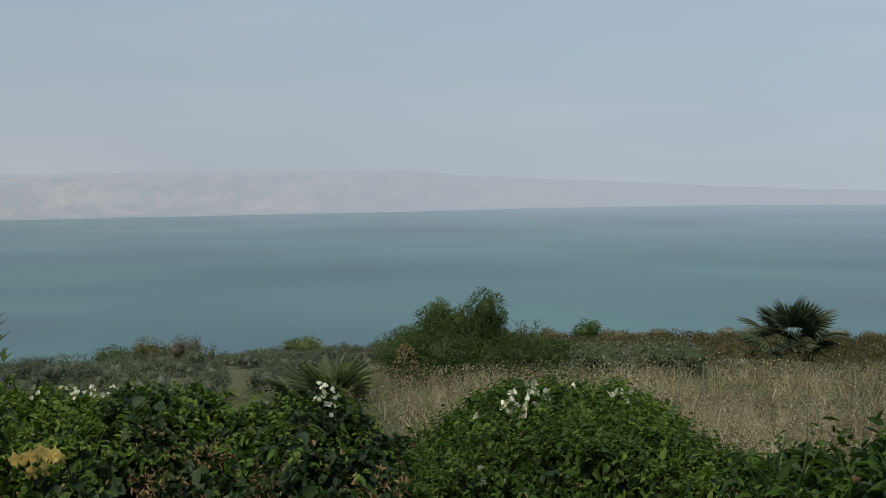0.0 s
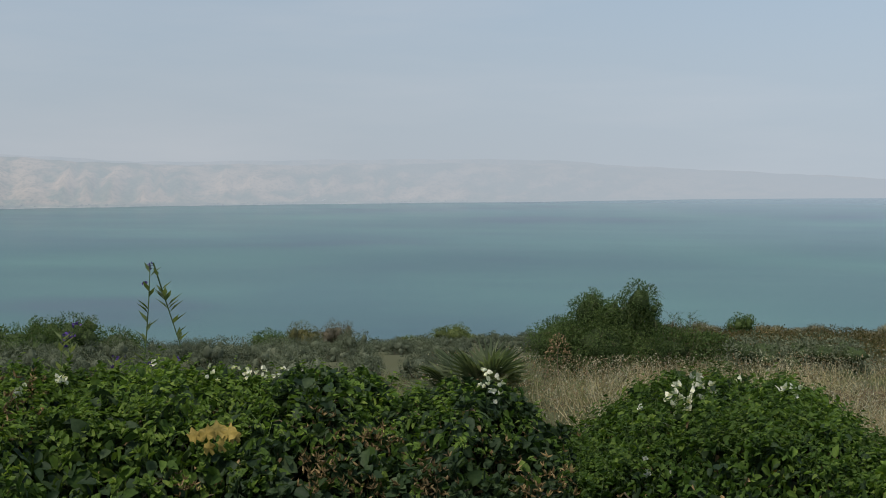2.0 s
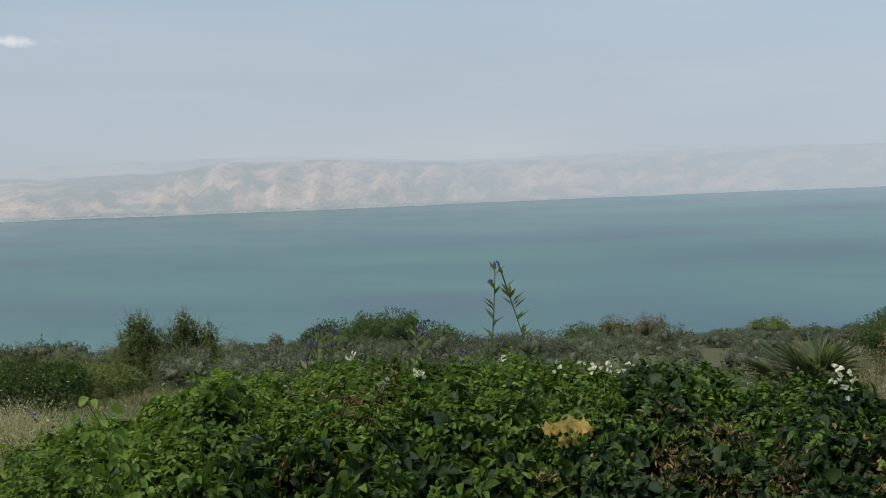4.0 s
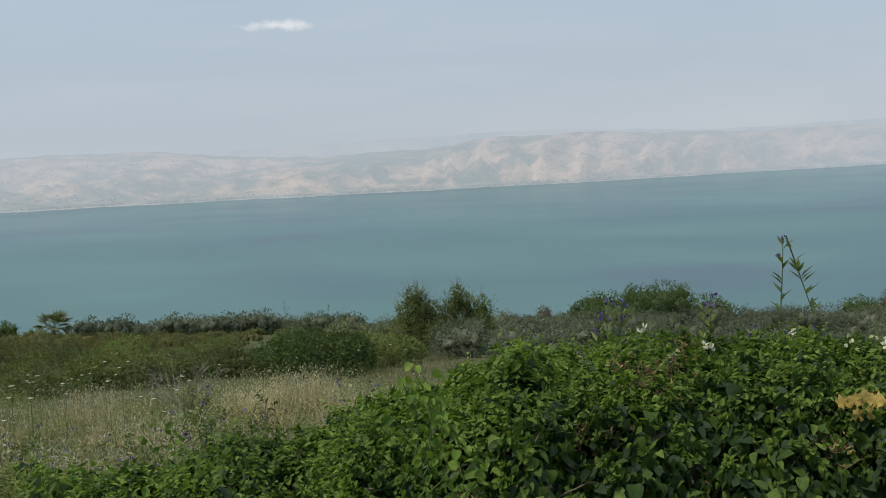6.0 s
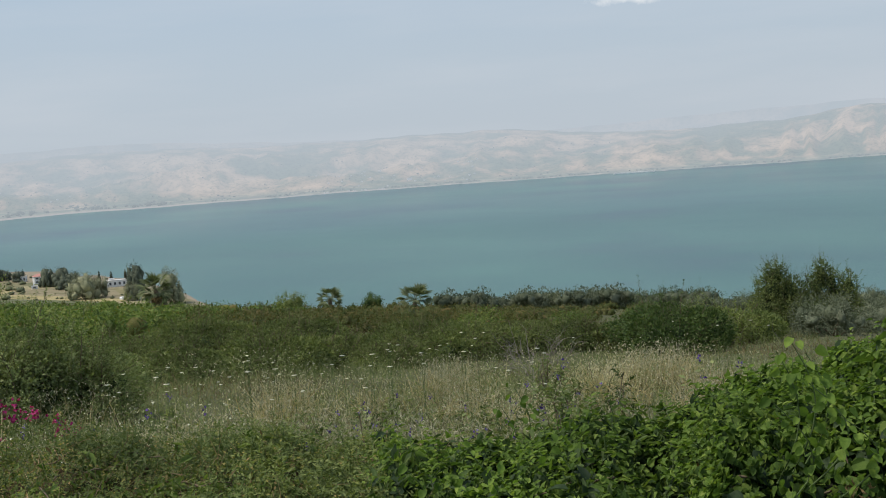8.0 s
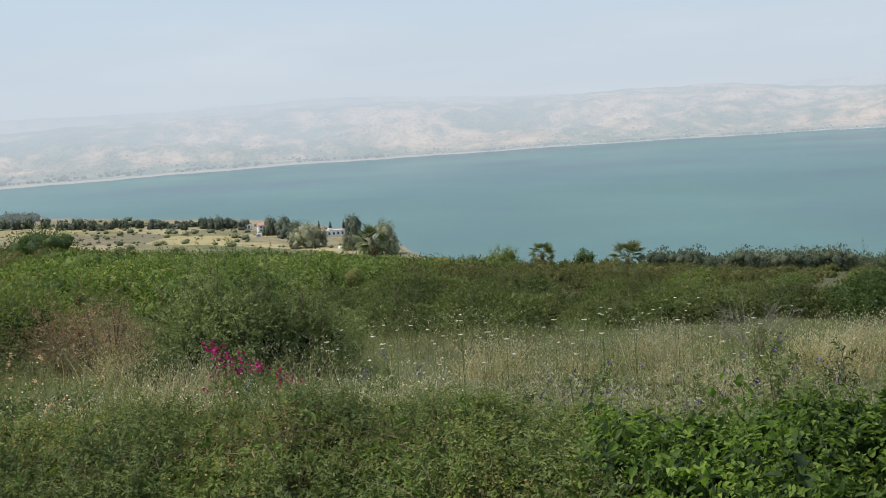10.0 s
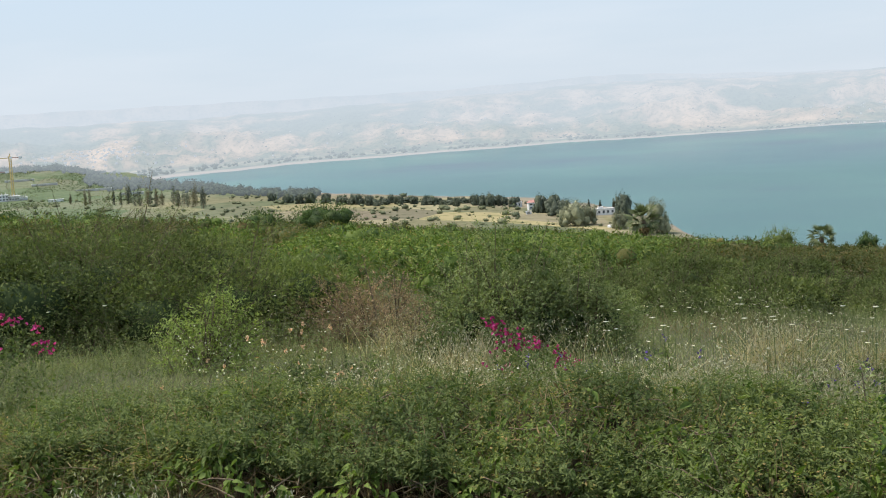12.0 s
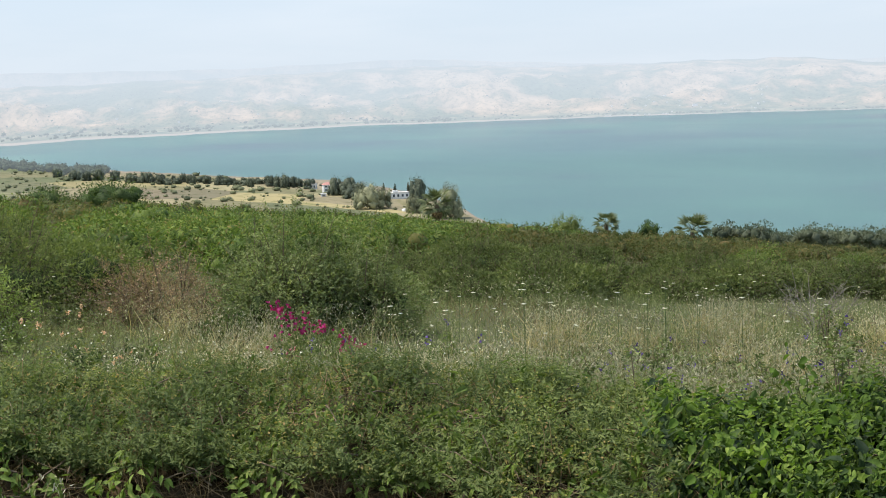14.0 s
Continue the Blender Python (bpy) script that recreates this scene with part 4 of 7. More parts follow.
h_main = build_hedge("hedge", "dense green hedge overgrown with heart-leaved vine", 1.6, 44,
                     [(M_VINE, 5500, 0.06, LEAF_HANG, False, 15, 44), (M_VINE, 1500, 0.06, LEAF_HANG, True, 8, 17), (M_VINE_DARK, 8500, 0.066, LEAF_FOLD, False, 1.6, 17), (M_VINE_DARK, 8500, 0.06, LEAF_FOLD, False, 14, 44), (M_VINE, 5000, 0.06, LEAF_HEART, False, 16, 44), (M_VINE_YOUNG, 2200, 0.048, LEAF_HANG, True, 16, 44), (M_BOUG, 3200, 0.052, LEAF_HANG, True, 1.6, 17), (M_VINE, 1000, 0.07, LEAF_HEART, False, 22, 44), (M_VINE_YOUNG, 450, 0.05, LEAF_HEART, True, 34, 41), (M_VINE_DARK, 2600, 0.068, LEAF_HEART, False, 1.6, 44), (M_DEAD, 2200, 0.032, LEAF_HANG, False, 1.6, 18), (M_DEAD, 900, 0.032, LEAF_HANG, False, 18, 44)],
                     1700, M_VINE_YOUNG, 300)
h_low = build_hedge("hedge", "lower bougainvillea hedge with white blossom", -12.5, 1.4,
                    [(M_BOUG, 11000, 0.05, LEAF_HANG, False), (M_VINE_DARK, 5500, 0.056, LEAF_FOLD, False), (M_VINE_YOUNG, 1200, 0.045, LEAF_HANG, True), (M_DEAD, 900, 0.04, LEAF_HANG, False)], 1500, M_VINE, 150)
h_right = build_hedge("hedge", "leafy green hedge of long pointed leaves", -30, -12.7,
                      [(M_VINE_DARK, 7000, 0.095, LEAF_LANCE, False), (M_BOUG, 4500, 0.07, LEAF_LANCE, False), (M_BOUG, 800, 0.1, LEAF_LANCE, True), (M_DEAD, 300, 0.05, LEAF_FOLD, False)], 200, M_BOUG, 120)
h_tail = build_hedge("hedge", "low bright green end of the vine hedge", 44.2, 56,
                     [(M_VINE, 3000, 0.05, LEAF_HANG, False), (M_VINE_DARK, 7500, 0.055, LEAF_HANG, False), (M_VINE_YOUNG, 600, 0.044, LEAF_HANG, True), (M_SHRUB, 4500, 0.06, LEAF_LANCE, True), (M_FERN, 900, 0.04, LEAF_SLIM, True), (M_VINE_YOUNG, 600, 0.072, LEAF_HEART, False)], 350, M_VINE_YOUNG, 150)
h_weeds = build_hedge("weed_bank", "low bank of tangled green weeds with a shaded twiggy front", 56.2, 102,
                      [(M_FERN, 9000, 0.03, LEAF_OVAL, False), (M_VINE, 1000, 0.07, LEAF_LANCE, False), (M_LIME, 800, 0.07, LEAF_LANCE, False), (M_DEAD, 2500, 0.05, LEAF_SLIM, False)], 0, None, 0, "weeds", 2.0, 0.3, M_LITTER_SHADE)


def pointed_shoots():
    """Long-leaved shoots that stand out of the hedge beside the dry grass."""
    n = 46
    az, v = rng.uniform(-29, -12.5, n), rng.uniform(0.25, 0.5, n)
    P, N = hedge_surface(az, v), hedge_normal(az, v)
    off = np.array(h_right.matrix_world.translation)
    lv, st = sprays(P - off, np.array([0, 0, 1.0]) + N * 0.3 + 0.3 * rng.normal(size=P.shape), rng.uniform(0.2, 0.36, n), 8, 0.11, LEAF_LANCE, 0.1, 0.6, 0.012)
    tagged(link_mesh("foliage", *lv, M_BOUG, h_right), kind="stuff")
    tagged(link_mesh("stalk_mass", *st, M_GSTEM, h_right), kind="stuff")


pointed_shoots()


def weed_fronds():
    """Ferny shoots that thatch the bank, pointed leaves and dry stems that hang down its front."""
    off = np.array(h_weeds.matrix_world.translation)
    for n, lo, hi, mat, size, shape in ((7600, 0.1, 0.78, M_FERN, 0.042, LEAF_WISP), (2600, 0.1, 0.72, M_WEED, 0.028, LEAF_OVAL)):
        az, v = rng.uniform(56, 101, n), rng.uniform(lo, hi, n)
        v = np.maximum(v, np.interp(az, [58, 70, 80, 86], [0.1, 0.16, 0.22, 0.34]) + 0.03 * rng.random(n)) if lo < 0.15 else v
        P, N = hedge_surface(az, v), hedge_normal(az, v)
        keep = np.array([noise.noise(Vector(p) * 2.2) for p in P]) * (1 if mat is M_FERN else -1) > -0.16
        P, N = P[keep], N[keep]
        lv, st = sprays(P - N * 0.05 - off, N * 0.5 + np.array([0, 0, 0.8]) + 0.45 * rng.normal(size=P.shape), rng.uniform(0.12, 0.34, len(P)), 13, size, shape, 0.35)
        tagged(link_mesh("foliage", *lv, mat, h_weeds), kind="stuff")
        tagged(link_mesh("stalk_mass", *st, M_GSTEM, h_weeds), kind="stuff")
    # leaves that hang before the shaded front
    n = 5200
    az, v = rng.uniform(57, 101, n), rng.uniform(0.03, 0.42, n)
    P, N = hedge_surface(az, v), hedge_normal(az, v)
    keep = np.array([noise.noise(Vector(p) * 3.1) for p in P]) > -0.08
    P, N = P[keep] + N[keep] * 0.02, N[keep]
    m = len(P)
    lv = scatter(LEAF_LANCE, P - off, N * 0.35 + np.array([0, 0, -0.8]) + 0.4 * rng.normal(size=(m, 3)), N + 0.4 * rng.normal(size=(m, 3)), rng.uniform(0.04, 0.075, m), rng.uniform(0.05, 0.09, m))
    tagged(link_mesh("foliage", *lv, M_LIME, h_weeds, "yellow-green pointed leaves"), kind="stuff")
    # dry stalks caught in the bank and tangled before its front
    for m, lo, hi, up in ((1900, 0.3, 0.7, 0.25), (6500, 0.0, 0.36, 0.1)):
        az, v = 101 - 47 * rng.random(m) ** (2.4 if up > 0.2 else 1.0), rng.uniform(lo, hi, m)
        P, N = hedge_surface(az, v), hedge_normal(az, v)
        st = scatter(BLADE, P - off - N * (0.02 if up > 0.2 else 0.09), N * 0.3 + np.array([0, 0, up]) + 0.9 * rng.normal(size=P.shape), rng.normal(size=P.shape), rng.uniform(0.08, 0.24, m), 0.004 if up > 0.2 else 0.004)
        tagged(link_mesh("stalk_mass", *st, M_REDDRY if up > 0.2 else M_THATCH, h_weeds), kind="stuff")


weed_fronds()


def rosettes(hedge, a0, a1, m, size, mat, v0=0.16, v1=0.62):
    """Small fresh leaf heads that stand out of the hedge, one beside the other."""
    off = np.array(hedge.matrix_world.translation)
    az, v = rng.uniform(a0, a1, m), rng.uniform(v0, v1, m)
    P, N = hedge_surface(az, v), hedge_normal(az, v)
    lump = np.array([noise.noise(Vector(p) * 4.3) for p in P])
    keep = lump > -0.12
    P, N, lump = P[keep], norm(N[keep] + np.array([0, -0.0, 0.45]) + 0.3 * rng.normal(size=N[keep].shape)), lump[keep]
    P = P + N * (0.03 + 0.13 * lump + rng.uniform(-0.02, 0.03, len(P)))[:, None]
    k = 8
    i = np.repeat(np.arange(len(P)), k)
    t = np.tile(np.arange(k) / k, len(P))
    side = norm(np.cross(N[i], rng.normal(size=(len(i), 3))))
    along = side * (1.1 - 0.6 * t[:, None]) + N[i] * (0.15 + 0.9 * t[:, None])
    face = N[i] - side * 0.35 + 0.45 * rng.normal(size=(len(i), 3))
    lv = scatter(LEAF_FOLD, P[i] + N[i] * (0.03 * t)[:, None] - off, along, face, size * (1.2 - 0.6 * t) * rng.uniform(0.75, 1.2, len(i)))
    tagged(link_mesh("foliage", *lv, mat, hedge, "fresh leaf heads"), kind="stuff")


rosettes(h_main, 15, 44, 500, 0.036, M_VINE_YOUNG)
rosettes(h_main, 15, 44, 450, 0.042, M_VINE)
rosettes(h_main, 1.6, 16, 450, 0.05, M_VINE_DARK)
rosettes(h_main, 4, 16, 250, 0.04, M_BOUG, 0.36)
rosettes(h_low, -12.5, 1.4, 400, 0.034, M_BOUG)
rosettes(h_low, -12.5, 1.4, 250, 0.036, M_VINE_YOUNG, 0.3)
rosettes(h_tail, 44.2, 56, 160, 0.042, M_VINE)


def bract_cluster(name, az, v, lift, n, spread, mat, parent, label, size=0.03, out=0.05, shape=LEAF_HEART):
    """A head of papery bracts on the hedge."""
    off = np.array(parent.matrix_world.translation)
    c = hedge_surface(np.array([az]), np.array([v]))[0] + hedge_normal(np.array([az]), np.array([v]))[0] * out + np.array([0, 0, lift * 0.6])
    P = c + rng.normal(size=(n, 3)) * np.array(spread) * 0.75
    lv = scatter(shape, np.repeat(P, 3, 0) - off, rand_dirs(n * 3, 0.9), rand_dirs(n * 3, 0.2), size * rng.uniform(0.7, 1.2, n * 3))
    return link_mesh(name, *lv, mat, parent, label)


for a_, v_, z_, n_, w_ in ((-4.3, 0.47, 0.08, 34, 0.085), (-3.7, 0.45, 0.05, 22, 0.07), (-7.9, 0.5, 0.06, 5, 0.05), (-1.8, 0.3, 0.02, 5, 0.05), (-3.1, 0.4, 0.02, 6, 0.05), (-5.3, 0.42, 0.02, 4, 0.05), (-2.2, 0.45, 0.03, 4, 0.04)):
    bract_cluster("blossom", a_, v_, z_, n_, (w_, w_, w_ * 0.8), M_WHITE, h_low, "white papery blossom", 0.032)
for a_, v_, z_, n_, w_ in ((5.6, 0.5, 0.07, 12, 0.05), (4.9, 0.5, 0.05, 5, 0.03), (15.4, 0.5, 0.1, 6, 0.03), (16.5, 0.5, 0.09, 8, 0.035), (14.4, 0.5, 0.06, 6, 0.03), (17.4, 0.48, 0.03, 4, 0.03), (24.4, 0.48, 0.06, 6, 0.03), (26.4, 0.46, 0.03, 8, 0.035), (27.0, 0.5, 0.08, 4, 0.02), (20.3, 0.5, 0.04, 4, 0.025)):
    bract_cluster("blossom", a_, v_, z_ + 0.09, n_, (w_, w_, w_), M_WHITE, h_main, "white papery blossom", 0.024)
for a_, v_, n_, w_ in ((13.8, 0.32, 80, 0.075), (13.5, 0.22, 50, 0.06), (9.6, 0.3, 40, 0.05), (7.4, 0.22, 50, 0.06), (27.9, 0.36, 60, 0.09), (27.0, 0.42, 26, 0.05), (6.0, 0.33, 26, 0.06), (3.6, 0.25, 60, 0.1), (2.8, 0.14, 60, 0.12), (5.0, 0.12, 40, 0.1), (12.2, 0.2, 26, 0.06), (34.6, 0.12, 22, 0.06), (36.5, 0.2, 14, 0.05), (8.6, 0.18, 22, 0.06), (25.0, 0.47, 16, 0.05), (30.5, 0.25, 14, 0.05), (18.2, 0.2, 14, 0.05)):
    bract_cluster("dead_foliage", a_, v_, -0.02, n_, (w_ * 1.2, w_ * 1.2, w_), M_DEAD, h_main, "curled brown dead leaves", 0.034, 0.11, LEAF_CURL)
for a_, v_, n_, w_ in ((-2.5, 0.12, 20, 0.07), (-5.5, 0.13, 16, 0.06), (0.3, 0.15, 16, 0.06)):
    bract_cluster("dead_foliage", a_, v_, -0.02, n_, (w_ * 1.6, w_ * 1.2, w_), M_DEAD, h_low, "curled brown dead leaves", 0.034, 0.11, LEAF_CURL)


def lobed_leaf(size, rag):
    """A broad, lobed squash leaf."""
    k = 18
    a = np.linspace(0, 2 * np.pi, k, endpoint=False)
    rr = size * (0.46 + 0.07 * np.cos(5 * a) + rag * np.sin(9 * a + 1) + 0.5 * rag * np.cos(7 * a)) * np.where(np.abs(a - np.pi) < 0.25, 0.55, 1)
    V = np.stack([rr * np.sin(a), rr * np.cos(a), 0.13 * size * np.cos(5 * a) + 0.06 * size * np.sin(3 * a) - 0.45 * rr * rr / size], -1)
    V = np.concatenate([V, [(0, 0, 0)]])
    F = np.array([(j, (j + 1) % k, k) for j in range(k)])
    return V, F


def yellow_leaves():
    off = np.array(h_main.matrix_world.translation)
    for a, r, z, s, tilt, turn in ((18.6, 5.62, 0.56, 0.085, 40, 30), (18.15, 5.6, 0.57, 0.075, 66, -20), (17.65, 5.62, 0.58, 0.09, 50, 10), (17.2, 5.6, 0.57, 0.085, 62, -35), (16.9, 5.62, 0.55, 0.07, 56, 20), (18.0, 5.56, 0.51, 0.065, 84, 30), (17.45, 5.56, 0.52, 0.065, 75, 60)):
        x, y = at(a, r)
        z -= 0.02
        ob = link_mesh("yellow_leaf", *lobed_leaf(s, 0.05), M_YELLOW, h_main, "withered yellow lobed leaf")
        ob.matrix_local = Matrix.Translation((x - off[0], y - off[1], z - off[2])) @ pose(0, 0, 0, tilt, 0, a + turn)


yellow_leaves()


def flower_stalk(az, r, z0, z1, label, mat, second=True):
    """A tall leafy stem with flowers at its tip."""
    x, y = at(az, r)
    ob = empty("flower_stalk", x, y, z0, az)
    tagged(ob, label, "flower")
    h = z1 - z0
    t = np.linspace(0, 1, 9)
    for k, (bend, top) in enumerate(((0.06, 1.0), (0.27, 0.86)) if second else ((0.04, 1.0),)):
        if k == 0:
            pts = np.stack([bend * np.sin(t * 1.3), 0.02 * t, h * top * t], 1)
            pts0 = pts
        else:
            s = pts0[7]
            pts = np.stack([s[0] + 0.02 + 0.15 * t, s[1] + 0.05 * t, s[2] + 0.1 - h * 0.62 * t], 1)
        link_mesh("stem", *tube(pts, np.linspace(0.005, 0.0025, 9), 5), M_GSTEM, ob)
        n = 16
        i = rng.uniform(1.2, 7.6, n)
        lo = i.astype(int)
        P = pts[lo] + (pts[lo + 1] - pts[lo]) * (i - lo)[:, None]
        ang = rng.uniform(0, 6.28, n)
        D = np.stack([np.cos(ang), np.sin(ang), np.full(n, 1.0)], 1)
        for q in range(n):
            link_mesh("leaf", *scatter(LEAF_WISP, P[q:q + 1], D[q:q + 1], np.array([[0, 0, 1.0]]) + D[q:q + 1] * -0.3, rng.uniform(0.075, 0.11)), M_GREYGREEN, ob)
    for k, zz in enumerate((h * 0.99, h * 0.86)):
        n = 9
        P = np.array([0.06 * math.sin(1.3 * zz / h) - 0.02 * k, 0.02, zz]) + rng.normal(size=(n, 3)) * 0.01
        link_mesh("flower_head", *scatter(LEAF_HEART, P, rand_dirs(n, 0.3), rand_dirs(n, 0.3), 0.018), mat, ob, "small violet flower head")
    return ob


flower_stalk(20.8, 7.2, 0.42, 1.19, "tall leafy stalk with violet flowers behind the hedge", M_PURPLE)
for a_, r_, z0_, z1_ in ((28.2, 6.9, 0.35, 0.86), (28.6, 7.0, 0.3, 0.83), (29.4, 6.8, 0.3, 0.8), (28.9, 6.9, 0.3, 0.88), (24.4, 7.0, 0.4, 0.83), (24.0, 7.1, 0.4, 0.88), (19.6, 7.0, 0.3, 0.68), (22.2, 7.0, 0.3, 0.7), (20.9, 7.0, 0.3, 0.66)):
    flower_stalk(a_, r_, z0_, z1_, "short leafy stalk with violet flowers behind the hedge", M_PURPLE, False)


def vine_shoot(az, r, z0, z1, label="young vine shoot with bright heart-shaped leaves", lean=0.08, big=1.0):
    x, y = at(az, r)
    ob = empty("vine_shoot", x, y, z0, az)
    tagged(ob, label, "vine")
    t = np.linspace(0, 1, 7)
    pts = np.stack([lean * np.sin(3 * t), -0.05 * t, (z1 - z0) * t], 1)
    link_mesh("stem", *tube(pts, np.linspace(0.0035, 0.0015, 7), 5), M_GSTEM, ob)
    n = 20
    for q in range(n):
        p = pts[min(6, q // 3)] + rng.normal(size=3) * 0.02
        a = rng.uniform(0, 6.28)
        D = np.array([[math.cos(a), math.sin(a) - 0.3, -0.7]])
        link_mesh("leaf", *scatter(LEAF_FOLD, p[None], D, np.array([[0.0, -0.6, 0.7]]) + 0.5 * rng.normal(size=(1, 3)), big * rng.uniform(0.03, 0.05)), M_VINE_BRIGHT, ob)
    return ob


for a_, r_, z0_, z1_ in ((40.3, 4.35, 0.55, 0.98), (40.9, 4.4, 0.5, 0.95), (39.6, 4.45, 0.55, 0.93), (50.2, 6.2, 0.15, 0.55), (50.9, 6.1, 0.1, 0.48), (62.6, 6.0, -0.2, 0.1), (62.9, 6.1, -0.25, 0.2),
                         (35.0, 5.4, 0.6, 0.9), (57.0, 5.6, 0.0, 0.25), (48.0, 5.2, 0.2, 0.5)):
    vine_shoot(a_, r_, z0_, z1_)
for a_, r_, z0_, z1_ in ((51.0, 5.0, 0.0, 0.5), (52.3, 5.1, 0.0, 0.42), (53.6, 5.0, 0.0, 0.55), (54.8, 5.2, -0.05, 0.4), (56.2, 5.3, -0.05, 0.45), (53.0, 4.8, -0.1, 0.3), (50.0, 4.9, 0.0, 0.56), (51.7, 4.75, -0.1, 0.32), (55.4, 5.0, -0.1, 0.28), (57.6, 5.5, -0.1, 0.3), (41.4, 4.3, 0.4, 0.8), (39.9, 4.3, 0.5, 0.86), (38.6, 4.35, 0.45, 0.74)):
    vine_shoot(a_, r_, z0_, z1_, big=1.0, lean=0.14)


# ---- crowns and stems ----
def crown_leaves(blobs, n, size, shape=LEAF_OVAL, droop=0.0, fill=0.6, over=1.14):
    """Leaves in the outer shell of several rounded masses; blobs: (x, y, z, rx, ry, rz)."""
    b = np.array(blobs, dtype=float)
    vol = (b[:, 3] * b[:, 4] + b[:, 3] * b[:, 5] + b[:, 4] * b[:, 5])
    w = rng.choice(len(b), n, p=vol / vol.sum())
    d = rand_dirs(n, 0.15)
    rad = fill + (over - fill) * rng.random(n) ** 0.7 + 0.12 * np.sin(5 * d[:, 0] + 3 * w) * np.sin(6 * d[:, 2] + w) + 0.08 * np.sin(13 * d[:, 0] + w) * np.sin(11 * d[:, 1] + 9 * d[:, 2])
    P = b[w, :3] + d * b[w, 3:] * rad[:, None]
    P[:, 2] = np.maximum(P[:, 2], 0.02)
    along = d + np.array([0, 0, 0.15 - droop]) + 0.7 * rng.normal(size=(n, 3))
    face = d + np.array([0, 0, 0.5]) + 0.7 * rng.normal(size=(n, 3))
    return scatter(shape, P, along, face, size * rng.uniform(0.6, 1.3, n))


def crown_body(blobs, n, size, shape=LEAF_OVAL, droop=0.0, masses=5, core=0.56):
    """A far crown: its leafy outside round a closed inner mass."""
    V, F = core_mass(blobs[:masses], core)
    return merge([(V, np.concatenate([F[:, [0, 1, 2]], F[:, [0, 2, 3]]])), crown_leaves(blobs, n, size, shape, droop, 0.6, 0.98)])


def crown_shoots(blobs, n, length, k, size, shape, up):
    b = np.array(blobs, dtype=float)
    vol = (b[:, 3] * b[:, 4] + b[:, 3] * b[:, 5] + b[:, 4] * b[:, 5])
    w = rng.choice(len(b), n, p=vol / vol.sum())
    d = rand_dirs(n, 0.35)
    P = b[w, :3] + d * b[w, 3:] * 0.85
    P[:, 2] = np.maximum(P[:, 2], 0.02)
    return sprays(P, d + np.array([0, 0, up]) + 0.25 * rng.normal(size=(n, 3)), length * rng.uniform(0.5, 1.2, n), k, size, shape, 0.15 if up > 0 else 0.6, 0.7, size * 0.12)


def woody(blobs, base_r, spread=0.15):
    vs = []
    for k, t in enumerate(np.array(blobs)[:8, :3]):
        s = np.array([rng.normal() * spread, rng.normal() * spread, -0.1])
        mid = s * 0.4 + t * 0.55 + rng.normal(size=3) * 0.08 * np.linalg.norm(t)
        mid[2] = max(mid[2], 0.05)
        pts = [s, s * 0.6 + mid * 0.4, mid, mid * 0.4 + t * 0.6, t]
        vs.append(tube(pts, np.linspace(base_r, base_r * 0.25, 5) * (1 if k == 0 else 0.7), 5))
    return merge(vs)


def lumps(w, h, k, d=None):
    """k rounded masses that fill a bush of width w and height h."""
    d = d or w
    out = [(0, 0, h * 0.5, w * 0.33, d * 0.33, h * 0.45)]
    for i in range(k):
        a = 2 * math.pi * (i + rng.random() * 0.6) / k
        q = rng.uniform(0.45, 0.75)
        out.append((math.cos(a) * w * 0.5 * q, math.sin(a) * d * 0.5 * q, h * rng.uniform(0.28, 0.62), w * rng.uniform(0.15, 0.24), d * rng.uniform(0.15, 0.24), h * rng.uniform(0.22, 0.38)))
    for i in range(k):
        a = 2 * math.pi * (i + rng.random()) / k
        q = rng.uniform(0.55, 0.85)
        out.append((math.cos(a) * w * 0.5 * q, math.sin(a) * d * 0.5 * q, h * 0.16, w * rng.uniform(0.13, 0.2), d * rng.uniform(0.13, 0.2), h * 0.2))
    return out


# ---- field grass ----
def dryness(x, y):
    """1 where the grass has dried to straw."""
    r, az = np.hypot(x, y), np.degrees(np.arctan2(-x, y))
    d = np.interp(az, [-40, 2, 8, 30, 44, 52, 60, 66, 72, 80, 110], [0.56, 0.58, 0.5, 0.4, 0.42, 0.36, 0.3, 0.28, 0.24, 0.18, 0.18])
    d = d * np.interp(r, [6, 9, 14, 20, 35], [0.3, 0.7, 1.0, 0.85, 0.75])
    return np.clip(d + 0.5 * np.sin(x * 0.8 + 0.5 * y) * np.sin(0.6 * y - 0.3 * x) + 0.25 * np.sin(x * 2.1 - 1.3 * y), 0, 1)


FAR_BLADE = (np.array([(-0.5, 0, 0), (0.5, 0, 0), (0.1, 1, 0.3)]), np.array([(0, 1, 2)]))


def grass_spots(n, r0, r1, a0=-26, a1=98):
    az = rng.uniform(a0, a1, n)
    r = r0 * (r1 / r0) ** (rng.random(n) ** 0.9)
    x, y = -r * np.sin(np.radians(az)), r * np.cos(np.radians(az))
    tuft = np.sin(x * 2.1 + y) * np.sin(y * 1.7 - x * 0.6) * 0.5 + 0.5
    keep = (rng.random(n) < 0.4 + 0.6 * tuft) & ((az < 7) | (az > 33) | (r < 30)) & ((az > -4) | (r < 27)) & ((az > 4) | (r < 36))
    return x[keep], y[keep], r[keep]


